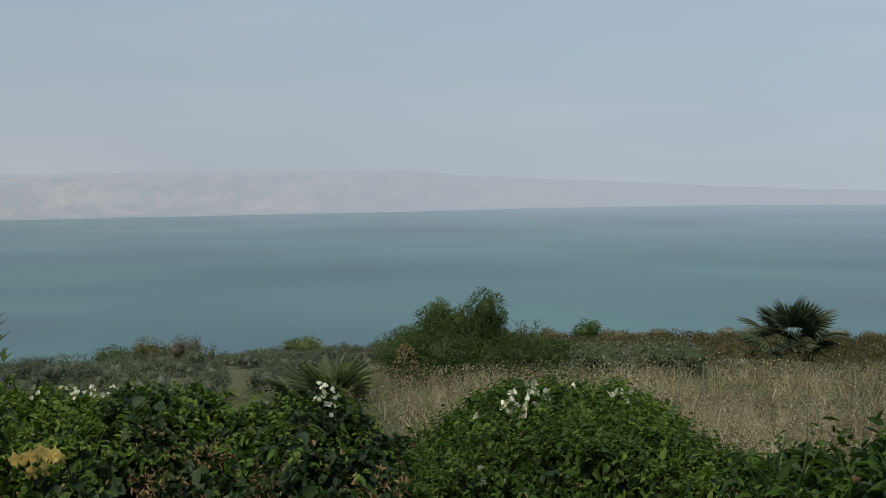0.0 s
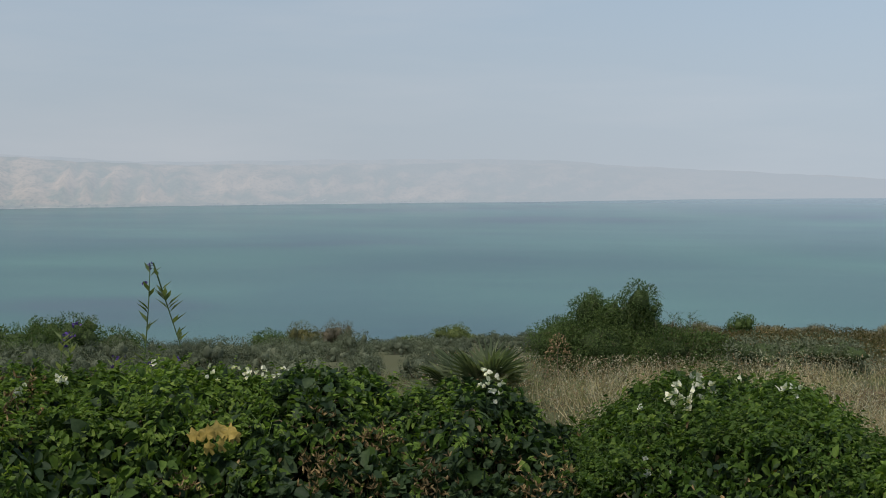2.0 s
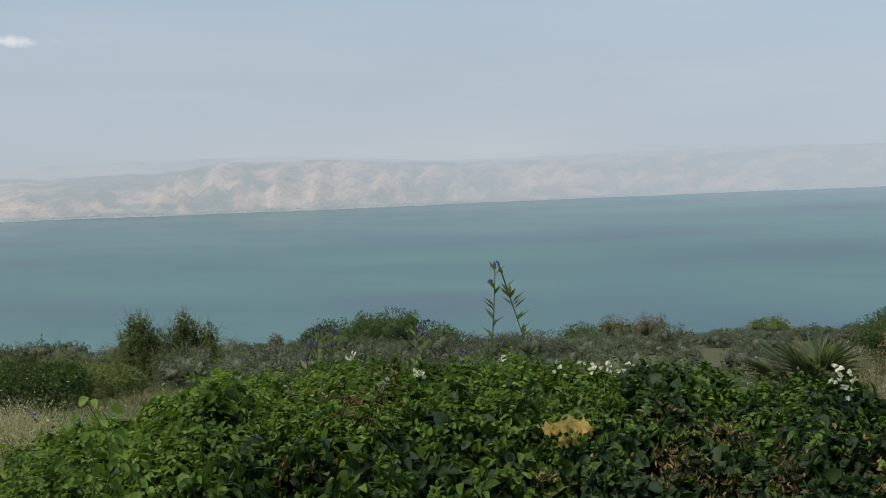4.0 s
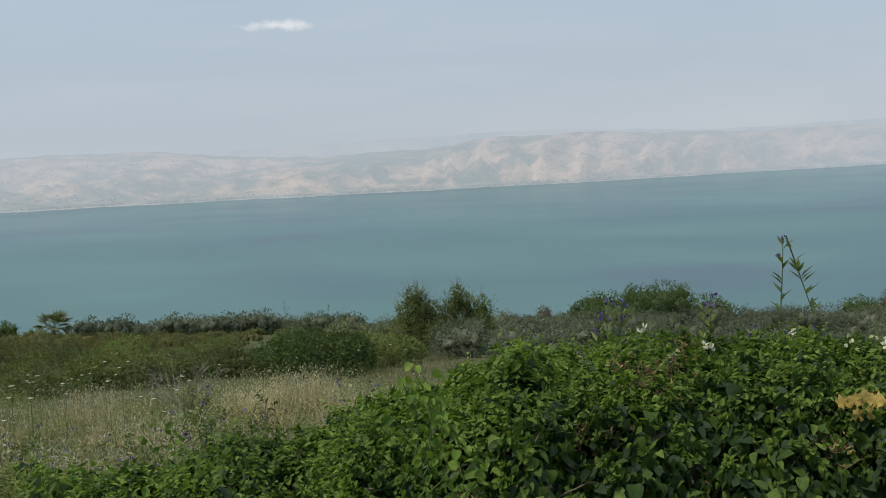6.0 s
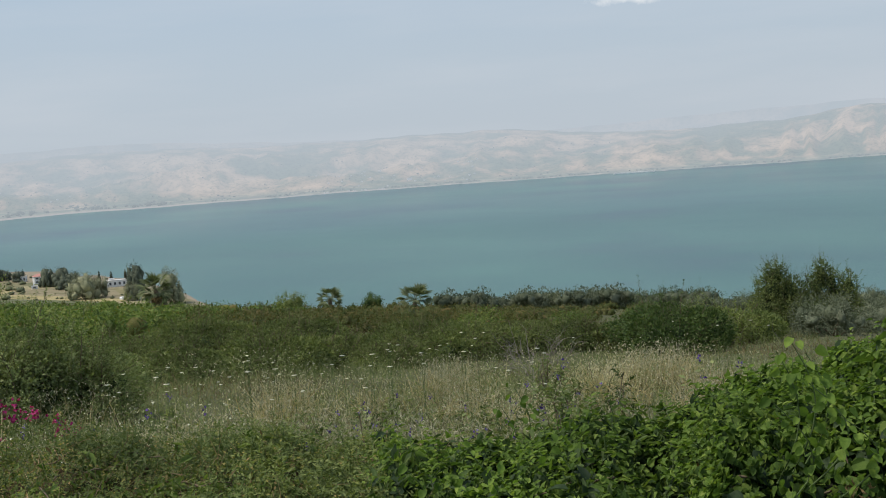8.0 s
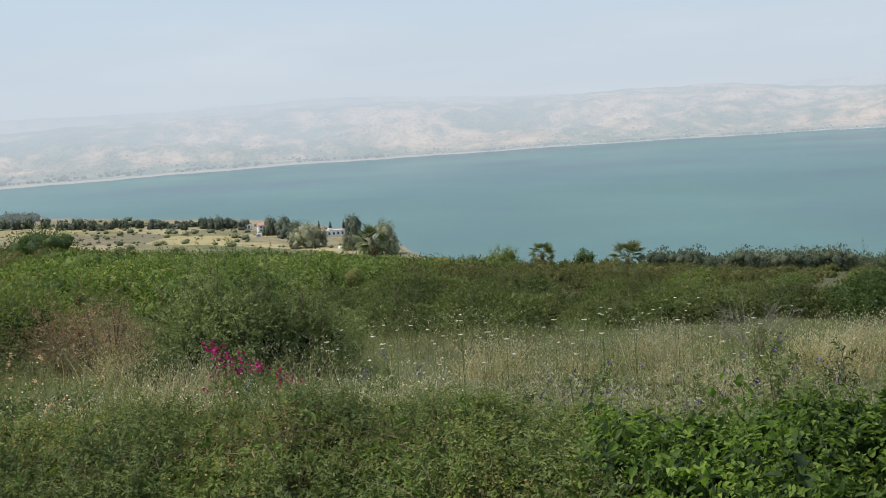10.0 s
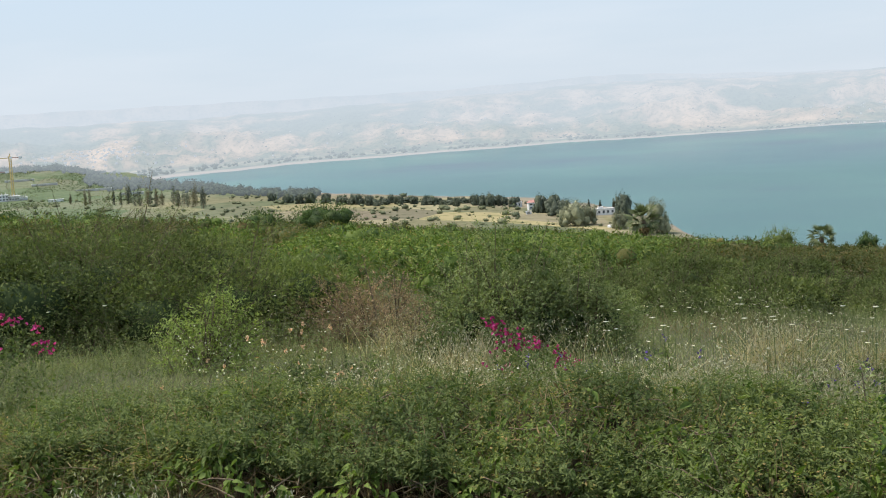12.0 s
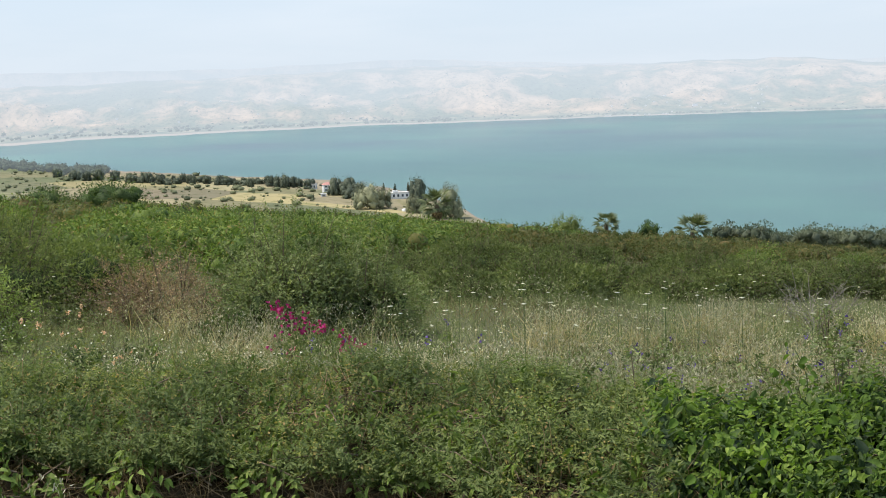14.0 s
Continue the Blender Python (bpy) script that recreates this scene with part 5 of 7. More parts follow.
def build_grass():
    for near, (n, r0, r1, shape) in enumerate(((330000, 15, 48, FAR_BLADE), (110000, 6.6, 16, BLADE))):
        x, y, r = grass_spots(n, r0, r1)
        az = np.degrees(np.arctan2(-x, y))
        dry = rng.random(len(x)) < dryness(x, y)
        P = np.stack([x, y, ground_z(x, y) - 0.03], -1)
        tall = np.interp(az, [-26, 0, 40, 60, 80, 98], [0.72, 0.75, 0.7, 0.85, 0.95, 0.9]) * (0.75 + 0.3 * np.sin(x * 1.1) * np.sin(y * 0.9 + x * 0.4))
        for name, mask, mat, hgt, label in (("green_grass", ~dry, M_GRASS, 0.5, "soft grey-green wild grass on the slope"), ("dry_grass", dry, M_DRY, 0.52, "straw-coloured dry wild grass on the slope")):
            Q = P[mask]
            m = len(Q)
            along = np.array([0, 0, 1.0]) + (0.75 if near else 0.95) * rng.normal(size=(m, 3))
            along[:, 2] = np.abs(along[:, 2]) + 0.15
            face = rng.normal(size=(m, 3)) * np.array([1, 1, 0.2])
            V, F = scatter(shape, Q, along, face, hgt * tall[mask] * np.where(r[mask] > 14, 0.72, 0.85) * rng.uniform(0.35, 1.3, m), np.clip(0.00055 * r[mask], 0.004, 0.022))
            tagged(link_mesh(name, V, F, mat), label, "grass", kind="stuff")
    # ferny weeds between the blades
    n = 12000
    x, y, r = grass_spots(n, 7.6, 24, 30, 98)
    P = np.stack([x, y, ground_z(x, y) + rng.uniform(0.0, 0.3, len(x))], -1)
    lv, st = sprays(P, np.array([0, 0, 1.0]) + 0.5 * rng.normal(size=P.shape), rng.uniform(0.15, 0.38, len(P)), 9, 0.045, LEAF_SLIM, 0.1)
    tagged(link_mesh("weeds", *lv, M_GREYGREEN), "ferny grey-green weeds in the meadow", "weeds", kind="stuff")
    n = 9500
    az, r = rng.uniform(58, 99, n), 6.8 + 4.6 * rng.random(n) ** 1.7
    x, y = -r * np.sin(np.radians(az)), r * np.cos(np.radians(az))
    lush = np.sin(x * 1.9 + 0.8 * y) * np.sin(1.5 * y - 1.1 * x) + 0.5 * np.sin(3.1 * x - 2.3 * y) + 0.7 * rng.normal(size=n) > -0.25
    x, y, r = x[lush], y[lush], r[lush]
    P = np.stack([x, y, ground_z(x, y) + np.interp(r, [6.8, 7.6, 8.5, 11.5], [0.0, 0.12, 0.1, 0.0]) + rng.uniform(0.0, 0.14, len(x))], -1)
    lv, st = sprays(P, np.array([0, 0, 1.0]) + 0.5 * rng.normal(size=P.shape), rng.uniform(0.14, 0.34, len(P)), 11, 0.04, LEAF_WISP, 0.15)
    tagged(link_mesh("weeds", *lv, M_FERN), "green ferny weeds between the bank and the meadow", "weeds", kind="stuff")
    az, r = rng.uniform(43, 62, 5500), 6.0 + 3.6 * rng.random(5500) ** 1.5
    x, y = -r * np.sin(np.radians(az)), r * np.cos(np.radians(az))
    P = np.stack([x, y, ground_z(x, y) + np.interp(r, [6.0, 7.2, 9.6], [0.15, 0.15, 0.0]) + rng.uniform(0.0, 0.15, len(x))], -1)
    lv, st = sprays(P, np.array([0, 0, 1.0]) + 0.5 * rng.normal(size=P.shape), rng.uniform(0.14, 0.36, len(P)), 8, 0.07, LEAF_OVAL, 0.15)
    tagged(link_mesh("weeds", *lv, M_BUSH), "dark green lance-leaved weeds behind the hedge", "weeds", kind="stuff")
    az = 101 - 23 * rng.random(7000) ** 1.1
    r = np.maximum(5.9 + 4.0 * rng.random(7000) ** 1.3, np.interp(az, [68, 80, 84, 101], [6.4, 6.7, 7.0, 7.6]))
    x, y = -r * np.sin(np.radians(az)), r * np.cos(np.radians(az))
    P = np.stack([x, y, ground_z(x, y) + np.interp(r, [5.9, 7.2, 8.5, 10], [0.0, 0.15, 0.2, 0.0]) + rng.uniform(-0.05, 0.12, len(x))], -1)
    lv, st = sprays(P, np.array([0, 0, 0.8]) + 0.6 * rng.normal(size=P.shape), rng.uniform(0.12, 0.3, len(P)), 9, 0.04, LEAF_WISP, 0.25)
    tagged(link_mesh("weeds", *lv, M_WEED), "yellowing weeds along the dry end of the bank", "weeds", kind="stuff")
    m = 3600
    az, r = rng.uniform(50, 100, m), rng.uniform(6.3, 10, m)
    x, y = -r * np.sin(np.radians(az)), r * np.cos(np.radians(az))
    P = np.stack([x, y, ground_z(x, y) + np.interp(r, [6.3, 7.4, 8.5, 10], [0.12, 0.32, 0.28, 0.1]) + rng.uniform(-0.1, 0.1, m)], -1)
    V, F = scatter(BLADE, P, np.array([0, 0, 0.35]) + rng.normal(size=(m, 3)) * np.array([1, 1, 0.4]), rng.normal(size=(m, 3)), rng.uniform(0.1, 0.27, m), 0.005)
    tagged(link_mesh("dry_stalks", V, F, M_REDDRY), "thin dry stalks lying over the green weeds", "weeds", kind="stuff")
    x, y, r = grass_spots(9000, 7.6, 22, 34, 98)
    P = np.stack([x, y, ground_z(x, y) + rng.uniform(0.05, 0.4, len(x))], -1)
    lv, st = sprays(P, np.array([0, 0, 1.0]) + 0.5 * rng.normal(size=P.shape), rng.uniform(0.12, 0.3, len(P)), 8, 0.04, LEAF_SLIM, 0.1)
    tagged(link_mesh("feathery_grass", *lv, M_GRASS), "pale feathery grasses in the meadow", "grass", kind="stuff")
    x, y, r = grass_spots(9000, 8.5, 34, -26, 6)
    P = np.stack([x, y, ground_z(x, y) + rng.uniform(0.1, 0.45, len(x))], -1)
    lv, st = sprays(P, np.array([0, 0, 1.0]) + 0.7 * rng.normal(size=P.shape), rng.uniform(0.1, 0.26, len(P)), 5, 0.05, LEAF_SLIM, 0.3)
    tagged(link_mesh("feathery_grass", *lv, M_DRY), "dry feathery grasses on the slope", "grass", kind="stuff")
    # wild oats: clumps of straw with nodding silvery heads
    tufts = [(65.4, 9.2, 0.4), (64.2, 9.6, 0.35), (62.6, 9.3, 0.4), (59.6, 8.4, 0.35), (58.2, 8.8, 0.35), (56.6, 10, 0.4), (76.2, 9.6, 0.35), (74.6, 9.9, 0.4), (72.4, 10.2, 0.35), (66.6, 10.4, 0.4), (61.0, 10.4, 0.4), (54.4, 9.2, 0.35), (52.6, 8.6, 0.4), (71.6, 13, 0.5), (70.4, 9.0, 0.25)]
    tufts += [(c + rng.normal() * 1.1, q * (1 + 0.1 * rng.normal()), rng.uniform(0.2, 0.36)) for c, q in ((45, 10.5), (48.5, 12.5), (43.5, 14), (52.5, 9.3), (50, 16), (39.5, 14), (36.5, 12.5), (56, 13.5), (41, 18), (46.5, 8.6)) for _ in range(4)] + [(rng.uniform(56, 76), rng.uniform(9, 16), rng.uniform(0.15, 0.3)) for _ in range(16)] + [(rng.uniform(-22, 1), 9 * 3.3 ** rng.random(), rng.uniform(0.4, 1.0)) for _ in range(100)]
    S = []
    for a, r, w in tufts:
        x, y = at(a, r)
        S.append(np.array([x, y, 0]) + rng.normal(size=(360 if len(S) < 15 else 120 if len(S) < 55 else 50, 3)) * np.array([w * 0.7, w * 0.7, 0]))
    S = np.concatenate(S)
    S[:, 2] = ground_z(S[:, 0], S[:, 1])
    m = len(S)
    D = np.array([0, 0, 1.0]) + 0.42 * rng.normal(size=(m, 3))
    L = rng.uniform(0.18, 0.52, m)
    V, F = scatter(BLADE, S, D, rng.normal(size=(m, 3)), L, np.clip(0.0009 * np.hypot(S[:, 0], S[:, 1]), 0.008, 0.016))
    tagged(link_mesh("straw", V, F, M_STRAW), "clumps of pale dry oat straw", "grass", kind="stuff")
    H = np.repeat(S + norm(D) * L[:, None], 4, 0) + rng.normal(size=(m * 4, 3)) * np.array([0.02, 0.02, 0.07])
    V, F = scatter(LEAF_SLIM, H, np.array([0, 0, -1.0]) + 0.6 * rng.normal(size=(m * 4, 3)), rng.normal(size=(m * 4, 3)), 0.038, 0.036)
    tagged(link_mesh("wild_oats", V, F, M_OAT), "pale silvery seed heads of wild oats", "grass", kind="stuff")
    # seed heads that stand over the dry grass like a pale mist
    for n, a0, a1, r1, mat, label in ((15000, -26, 8, 34, M_OAT, "pale fluffy seed heads over the dry grass"), (18000, -26, 8, 34, M_REDDRY, "brown seed heads over the dry grass"), (15000, 36, 84, 20, M_OAT, "pale fluffy seed heads in the meadow"), (9000, 36, 84, 20, M_FERN, "green seed heads in the meadow")):
        x, y, r = grass_spots(n, 8.5, r1, a0, a1)
        grown = np.sin(x * 1.3 + 0.7 * y) * np.sin(0.9 * y - 0.8 * x + 2) + 0.5 * np.sin(2.7 * x + 1.9 * y) + 0.6 * rng.normal(size=len(x)) > 0.1
        x, y, r = x[grown], y[grown], r[grown]
        P = np.stack([x, y, ground_z(x, y) + rng.uniform(0.2, 0.55, len(x))], -1)
        V, F = scatter(LEAF_WISP, P, np.array([0, 0, 0.5]) + rng.normal(size=P.shape), rng.normal(size=P.shape), np.clip(0.0022 * r, 0.02, 0.055))
        tagged(link_mesh("seed_heads", V, F, mat), label, "grass", kind="stuff")
    # tiny white daisies
    x, y, r = grass_spots(700, 8.3, 13, 60, 84)
    P = np.stack([x, y, ground_z(x, y) + rng.uniform(0.3, 0.6, len(x))], -1)
    V, F = scatter(LEAF_CLUMP, P, rand_dirs(len(P)), np.array([0, 0, 1.0]) + 0.5 * rng.normal(size=P.shape), 0.015)
    tagged(link_mesh("tiny_white_flowers", V, F, M_WHITE), "tiny white flowers scattered in the meadow", "flowers", kind="stuff")


build_grass()


def path_edge():
    """Dry litter and a few oat stalks on the path before the bank."""
    n = 5000
    az, r = rng.uniform(82, 101, n), rng.uniform(5.6, 7.0, n)
    x, y = -r * np.sin(np.radians(az)), r * np.cos(np.radians(az))
    P = np.stack([x, y, ground_z(x, y)], -1)
    D = rng.normal(size=(n, 3)) * np.array([1, 1, 0.3]) + np.array([0, 0, 0.25])
    V, F = scatter(BLADE, P, D, rng.normal(size=(n, 3)), rng.uniform(0.04, 0.14, n), 0.006)
    tagged(link_mesh("dry_litter", V, F, M_DRY), "straw litter on the path before the bank", "litter", kind="stuff")
    for a, r in ((89.6, 6.5), (88.0, 6.45), (86.6, 6.3), (82.4, 6.05), (90.6, 6.6), (93.2, 6.6)):
        x, y = at(a, r)
        ob = empty("wild_oat", x, y, gz(a, r), a)
        tagged(ob, "wild oat clump with silvery hanging seed heads", "grass", "wild oats by the path")
        m = 7
        D = np.array([0, 0, 1.0]) + 0.2 * rng.normal(size=(m, 3))
        L = rng.uniform(0.2, 0.4, m)
        P = rng.normal(size=(m, 3)) * np.array([0.03, 0.03, 0])
        link_mesh("stem", *scatter(BLADE, P, D, rng.normal(size=(m, 3)), L, 0.005), M_DRY, ob)
        H = np.repeat(P + norm(D) * L[:, None] * 0.93, 7, 0) + rng.normal(size=(m * 7, 3)) * np.array([0.016, 0.016, 0.04])
        heads = link_mesh("seed_head", *scatter(LEAF_SLIM, H, np.array([0, 0, -1.0]) + 0.4 * rng.normal(size=(m * 7, 3)), rng.normal(size=(m * 7, 3)), 0.028, 0.04), M_OAT, ob, "silvery seed heads")
        tagged(heads, kind="stuff")


path_edge()


# ---- meadow flowers ----
def umbels():
    """Flat white heads of wild carrot."""
    k = 14
    a = np.linspace(0, 2 * np.pi, k, endpoint=False)
    rag = 1 + 0.16 * np.cos(np.arange(k) * 2.6)
    V = np.concatenate([np.stack([np.cos(a) * 0.5 * rag, np.sin(a) * 0.5 * rag, 0.05 + 0.04 * np.sin(3 * a)], 1), [(0, 0, 0.12)], [(0, 0, -0.12)]])
    F = np.concatenate([[(j, (j + 1) % k, k) for j in range(k)], [((j + 1) % k, j, k + 1) for j in range(k)]])
    first = None
    spots = [(c + rng.normal() * 1.6, q + rng.normal() * 0.7) for c, q in ((62.5, 13), (60.5, 12), (58, 13.5), (55, 11.5), (52, 14), (49, 15), (64.5, 10.5), (47.5, 11), (57, 10)) for _ in range(8)] + [(rng.uniform(-19, -9), rng.uniform(18, 30)) for _ in range(16)] + [(rng.uniform(36, 42), rng.uniform(15, 24)) for _ in range(10)] + [(rng.uniform(70, 92), rng.uniform(11, 15)) for _ in range(8)]
    for az, r in spots:
        h = rng.uniform(0.55, 0.9)
        x, y = at(az, r)
        m = pose(x, y, gz(az, r), 0, 0, rng.uniform(0, 360)) @ Matrix.Diagonal((*[h] * 3, 1))
        if first is None:
            first = empty("wild_carrot", 0, 0, 0)
            tagged(first, "wild carrot with a flat white flower head", "flower", "white umbels in the meadow")
            link_mesh("stem", *tube([(0, 0, 0), (0.02, 0, 0.5), (0.03, 0.01, 0.98)], [0.003, 0.0025, 0.002], 4), M_GSTEM, first)
            link_mesh("flower_head", V * np.array([0.052, 0.052, 0.04]) + np.array([0.03, 0.01, 1.0]), F, M_WHITE, first)
            first.matrix_world = m
        else:
            copy_thing(first, m).matrix_world = m


umbels()


def violet_plants():
    first = []
    spots = [(rng.uniform(46, 60), rng.uniform(6.6, 10.5)) for _ in range(12)] + [(rng.uniform(62, 72), rng.uniform(7.5, 10)) for _ in range(5)] + [(45.8, 8.8), (46.6, 9.2), (47.4, 8.7), (38.9, 9.5), (40.2, 9.4)]
    for k, (az, r) in enumerate(spots):
        h = rng.uniform(0.7, 1.0) * (1.25 if k > 16 else 1.0)
        x, y = at(az, r)
        m = pose(x, y, gz(az, r), 0, 0, rng.uniform(0, 360)) @ Matrix.Diagonal((*[h] * 3, 1))
        if len(first) < 3:
            ob = empty("violet_flower_plant", 0, 0, 0)
            tagged(ob, "leafy plant with violet flowers in the meadow", "flower", "violet flowers in the meadow")
            P = rng.normal(size=(5, 3)) * np.array([0.04, 0.04, 0])
            D = np.array([0, 0, 1.0]) + 0.2 * rng.normal(size=(5, 3))
            lv, st = sprays(P, D, 0.75, 15, 0.075, LEAF_OVAL, 0.05)
            link_mesh("foliage", *lv, M_GREYGREEN, ob)
            link_mesh("stem", *st, M_GSTEM, ob)
            for q in range(3):
                c = P[q] + norm(D[q]) * rng.uniform(0.55, 0.78) + np.array([0, 0, -0.03])
                link_mesh("flower_head", *scatter(LEAF_HEART, c + rng.normal(size=(6, 3)) * 0.012, rand_dirs(6), rand_dirs(6, 0.5), 0.017), M_PURPLE, ob)
            first.append(ob)
            ob.matrix_world = m
        else:
            copy_thing(first[k % 3], m).matrix_world = m


violet_plants()


def blossom_bush(az, r, w, h, heads, label, mat, n=2600):
    x, y = at(az, r)
    ob = empty("bougainvillea", x, y, gz(az, r), az)
    tagged(ob, label, "bush")
    bl = lumps(w, h * 0.85, 5)
    link_mesh("crown", *crown_leaves(bl, 1500, 0.036), M_FERN, ob)
    m = 46
    P = rng.normal(size=(m, 3)) * np.array([w * 0.16, w * 0.14, 0.0])
    D = np.stack([rng.normal(size=m) * 0.55 * w / h, rng.normal(size=m) * 0.4, np.full(m, 1.0)], 1)
    lv, st = sprays(P, D, h * rng.uniform(0.55, 1.05, m), n // m, 0.035, LEAF_OVAL, 0.15)
    link_mesh("foliage", *lv, M_FERN, ob)
    tagged(link_mesh("twig_mass", *st, M_STEM, ob), kind="stuff")
    for hx, hz, k in heads:
        c = np.array([hx, -0.15, hz])
        Q = np.repeat(c + rng.normal(size=(k, 3)) * np.array([0.045, 0.05, 0.03]), 3, 0)
        link_mesh("blossom", *scatter(LEAF_HEART, Q, rand_dirs(k * 3, 0.3), rand_dirs(k * 3, 0.3), 0.025), mat, ob, "magenta papery blossom")
    return ob


blossom_bush(68.9, 11, 0.85, 0.82, ((-0.32, 0.86, 15), (-0.27, 0.8, 10), (-0.2, 0.7, 12), (-0.1, 0.74, 8), (-0.12, 0.64, 6), (0.02, 0.66, 14), (0.18, 0.62, 6), (0.26, 0.55, 10), (0.3, 0.5, 12), (0.2, 0.48, 4), (-0.3, 0.6, 4), (-0.22, 0.45, 4), (-0.55, 0.4, 3), (-0.42, 0.5, 2)), "thin bougainvillea bush with magenta blossom", M_PINK)
blossom_bush(92.3, 10.4, 1.2, 1.15, ((-0.3, 1.2, 9), (-0.22, 1.05, 8), (-0.05, 0.95, 8), (0.08, 0.9, 9), (0.2, 0.88, 12), (0.3, 0.84, 9), (0.42, 0.78, 5), (0.5, 0.62, 8), (0.46, 0.7, 6), (-0.1, 0.75, 5), (0.1, 0.68, 5), (-0.35, 0.9, 8)), "thin bougainvillea bush with magenta blossom", M_PINK)


def roses():
    first = []
    spots = [(78.0, 10.6, 0.78), (77.6, 10.8, 0.8), (76.6, 10.9, 0.85), (76.2, 10.8, 0.86), (75.6, 10.8, 0.85), (79.8, 10.3, 0.62), (77.4, 9.9, 0.62), (75.4, 9.7, 0.6), (73.8, 9.9, 0.6), (73.3, 9.8, 0.56), (78.8, 9.5, 0.5), (76.6, 9.2, 0.5), (74.4, 9.2, 0.48), (80.6, 9.8, 0.6)]
    for k, (az, r, h) in enumerate(spots):
        x, y = at(az + 2.6, r)
        m = pose(x, y, gz(az + 2.6, r), 0, 0, k * 77) @ Matrix.Diagonal((*[h / 0.8] * 3, 1))
        if len(first) < 2:
            ob = empty("rose_bush", 0, 0, 0)
            tagged(ob, "slender rose bush with orange blooms", "flower", "orange roses in the meadow")
            P = np.zeros((5, 3))
            D = np.array([0, 0, 1.0]) + 0.25 * rng.normal(size=(5, 3))
            lv, st = sprays(P, D, 0.72, 12, 0.06, LEAF_OVAL, 0.1)
            link_mesh("foliage", *lv, M_WEED, ob)
            link_mesh("stem", *st, M_GSTEM, ob)
            for q in range(2):
                c = norm(D[q]) * 0.74
                link_mesh("bloom", *scatter(LEAF_HEART, c + rng.normal(size=(14, 3)) * 0.008, rand_dirs(14, 0.5), rand_dirs(14), 0.015), M_ORANGE, ob)
            first.append(ob)
            ob.matrix_world = m
        else:
            copy_thing(first[k % 2], m).matrix_world = m


roses()


# ---- the larger plants ----
def wispy_bush(name, label, az, r, w, h, stems, mat, leaf=0.05, sub=8, k=11, reach=0.3, shape=LEAF_WISP, d=None, twigs=0, heart=0.5, category="shrub", dz=0.0):
    """A bush of many arching stems, each with feathery side shoots."""
    x, y = at(az, r)
    d = d or w
    ob = empty(name, x, y, gz(az, r) + dz, az)
    tagged(ob, label, category)
    u = rand_dirs(stems, 0.12)
    u[:, 2] = np.abs(u[:, 2])
    ang = np.arctan2(u[:, 1], u[:, 0])
    bulge = 0.86 + 0.13 * np.sin(ang * 3 + az) + 0.1 * np.sin(ang * 5 + 2 * az) * u[:, 2] + 0.09 * rng.normal(size=stems)
    tip = u * np.array([w / 2, d / 2, h]) * bulge[:, None]
    base = tip * np.array([0.4, 0.4, 0]) + rng.normal(size=(stems, 3)) * np.array([0.06 * w, 0.06 * d, 0])
    mid = base * 0.45 + tip * 0.55 + np.array([0, 0, 0.12 * h])
    pieces = []
    for q in range(min(stems, 70)):
        pieces.append(tube([base[q], base[q] * 0.6 + mid[q] * 0.4, mid[q], tip[q]], np.array([0.012, 0.009, 0.006, 0.003]), 4))
    tagged(link_mesh("branch_mass", *merge(pieces), M_STEM, ob), kind="stuff")
    i = np.repeat(np.arange(stems), sub)
    t = rng.uniform(0.1, 1.0, stems * sub)
    P = ((1 - t) ** 2)[:, None] * base[i] + (2 * t * (1 - t))[:, None] * mid[i] + (t * t)[:, None] * tip[i]
    P[:, 2] = np.maximum(P[:, 2], 0.03)
    D = norm(tip[i] - mid[i]) * 0.7 + np.array([0, 0, 0.45]) + 0.6 * rng.normal(size=P.shape)
    lv, st = sprays(P, D, reach * rng.uniform(0.45, 1.2, len(P)), k, leaf, shape, 0.2, 0.75, leaf * 0.09)
    tagged(link_mesh("foliage", *lv, mat, ob), kind="stuff")
    tagged(link_mesh("twig_mass", *st, M_STEM, ob), kind="stuff")
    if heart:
        # dark lumps behind the leaves, so that the gaps look shaded
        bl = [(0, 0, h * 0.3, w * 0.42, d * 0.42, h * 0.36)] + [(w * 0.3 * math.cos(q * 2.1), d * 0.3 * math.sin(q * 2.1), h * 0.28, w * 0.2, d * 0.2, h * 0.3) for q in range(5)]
        link_mesh("crown_heart", *core_mass(bl, heart * 0.8), M_CROWN_SHADE, ob, "shaded heart of the bush", smooth=True)
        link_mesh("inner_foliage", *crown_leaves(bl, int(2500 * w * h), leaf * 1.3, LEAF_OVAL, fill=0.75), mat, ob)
    for _ in range(twigs):
        p = np.array([rng.normal() * w * 0.25, -d * 0.3, 0.15])
        q = p + np.array([rng.normal() * 0.3, -0.2, rng.uniform(0.3, 0.6) * h])
        link_mesh("bare_twig", *tube([p, (p + q) / 2 + rng.normal(size=3) * 0.06, q], [0.006, 0.004, 0.002], 4), M_TWIG, ob)
    return ob


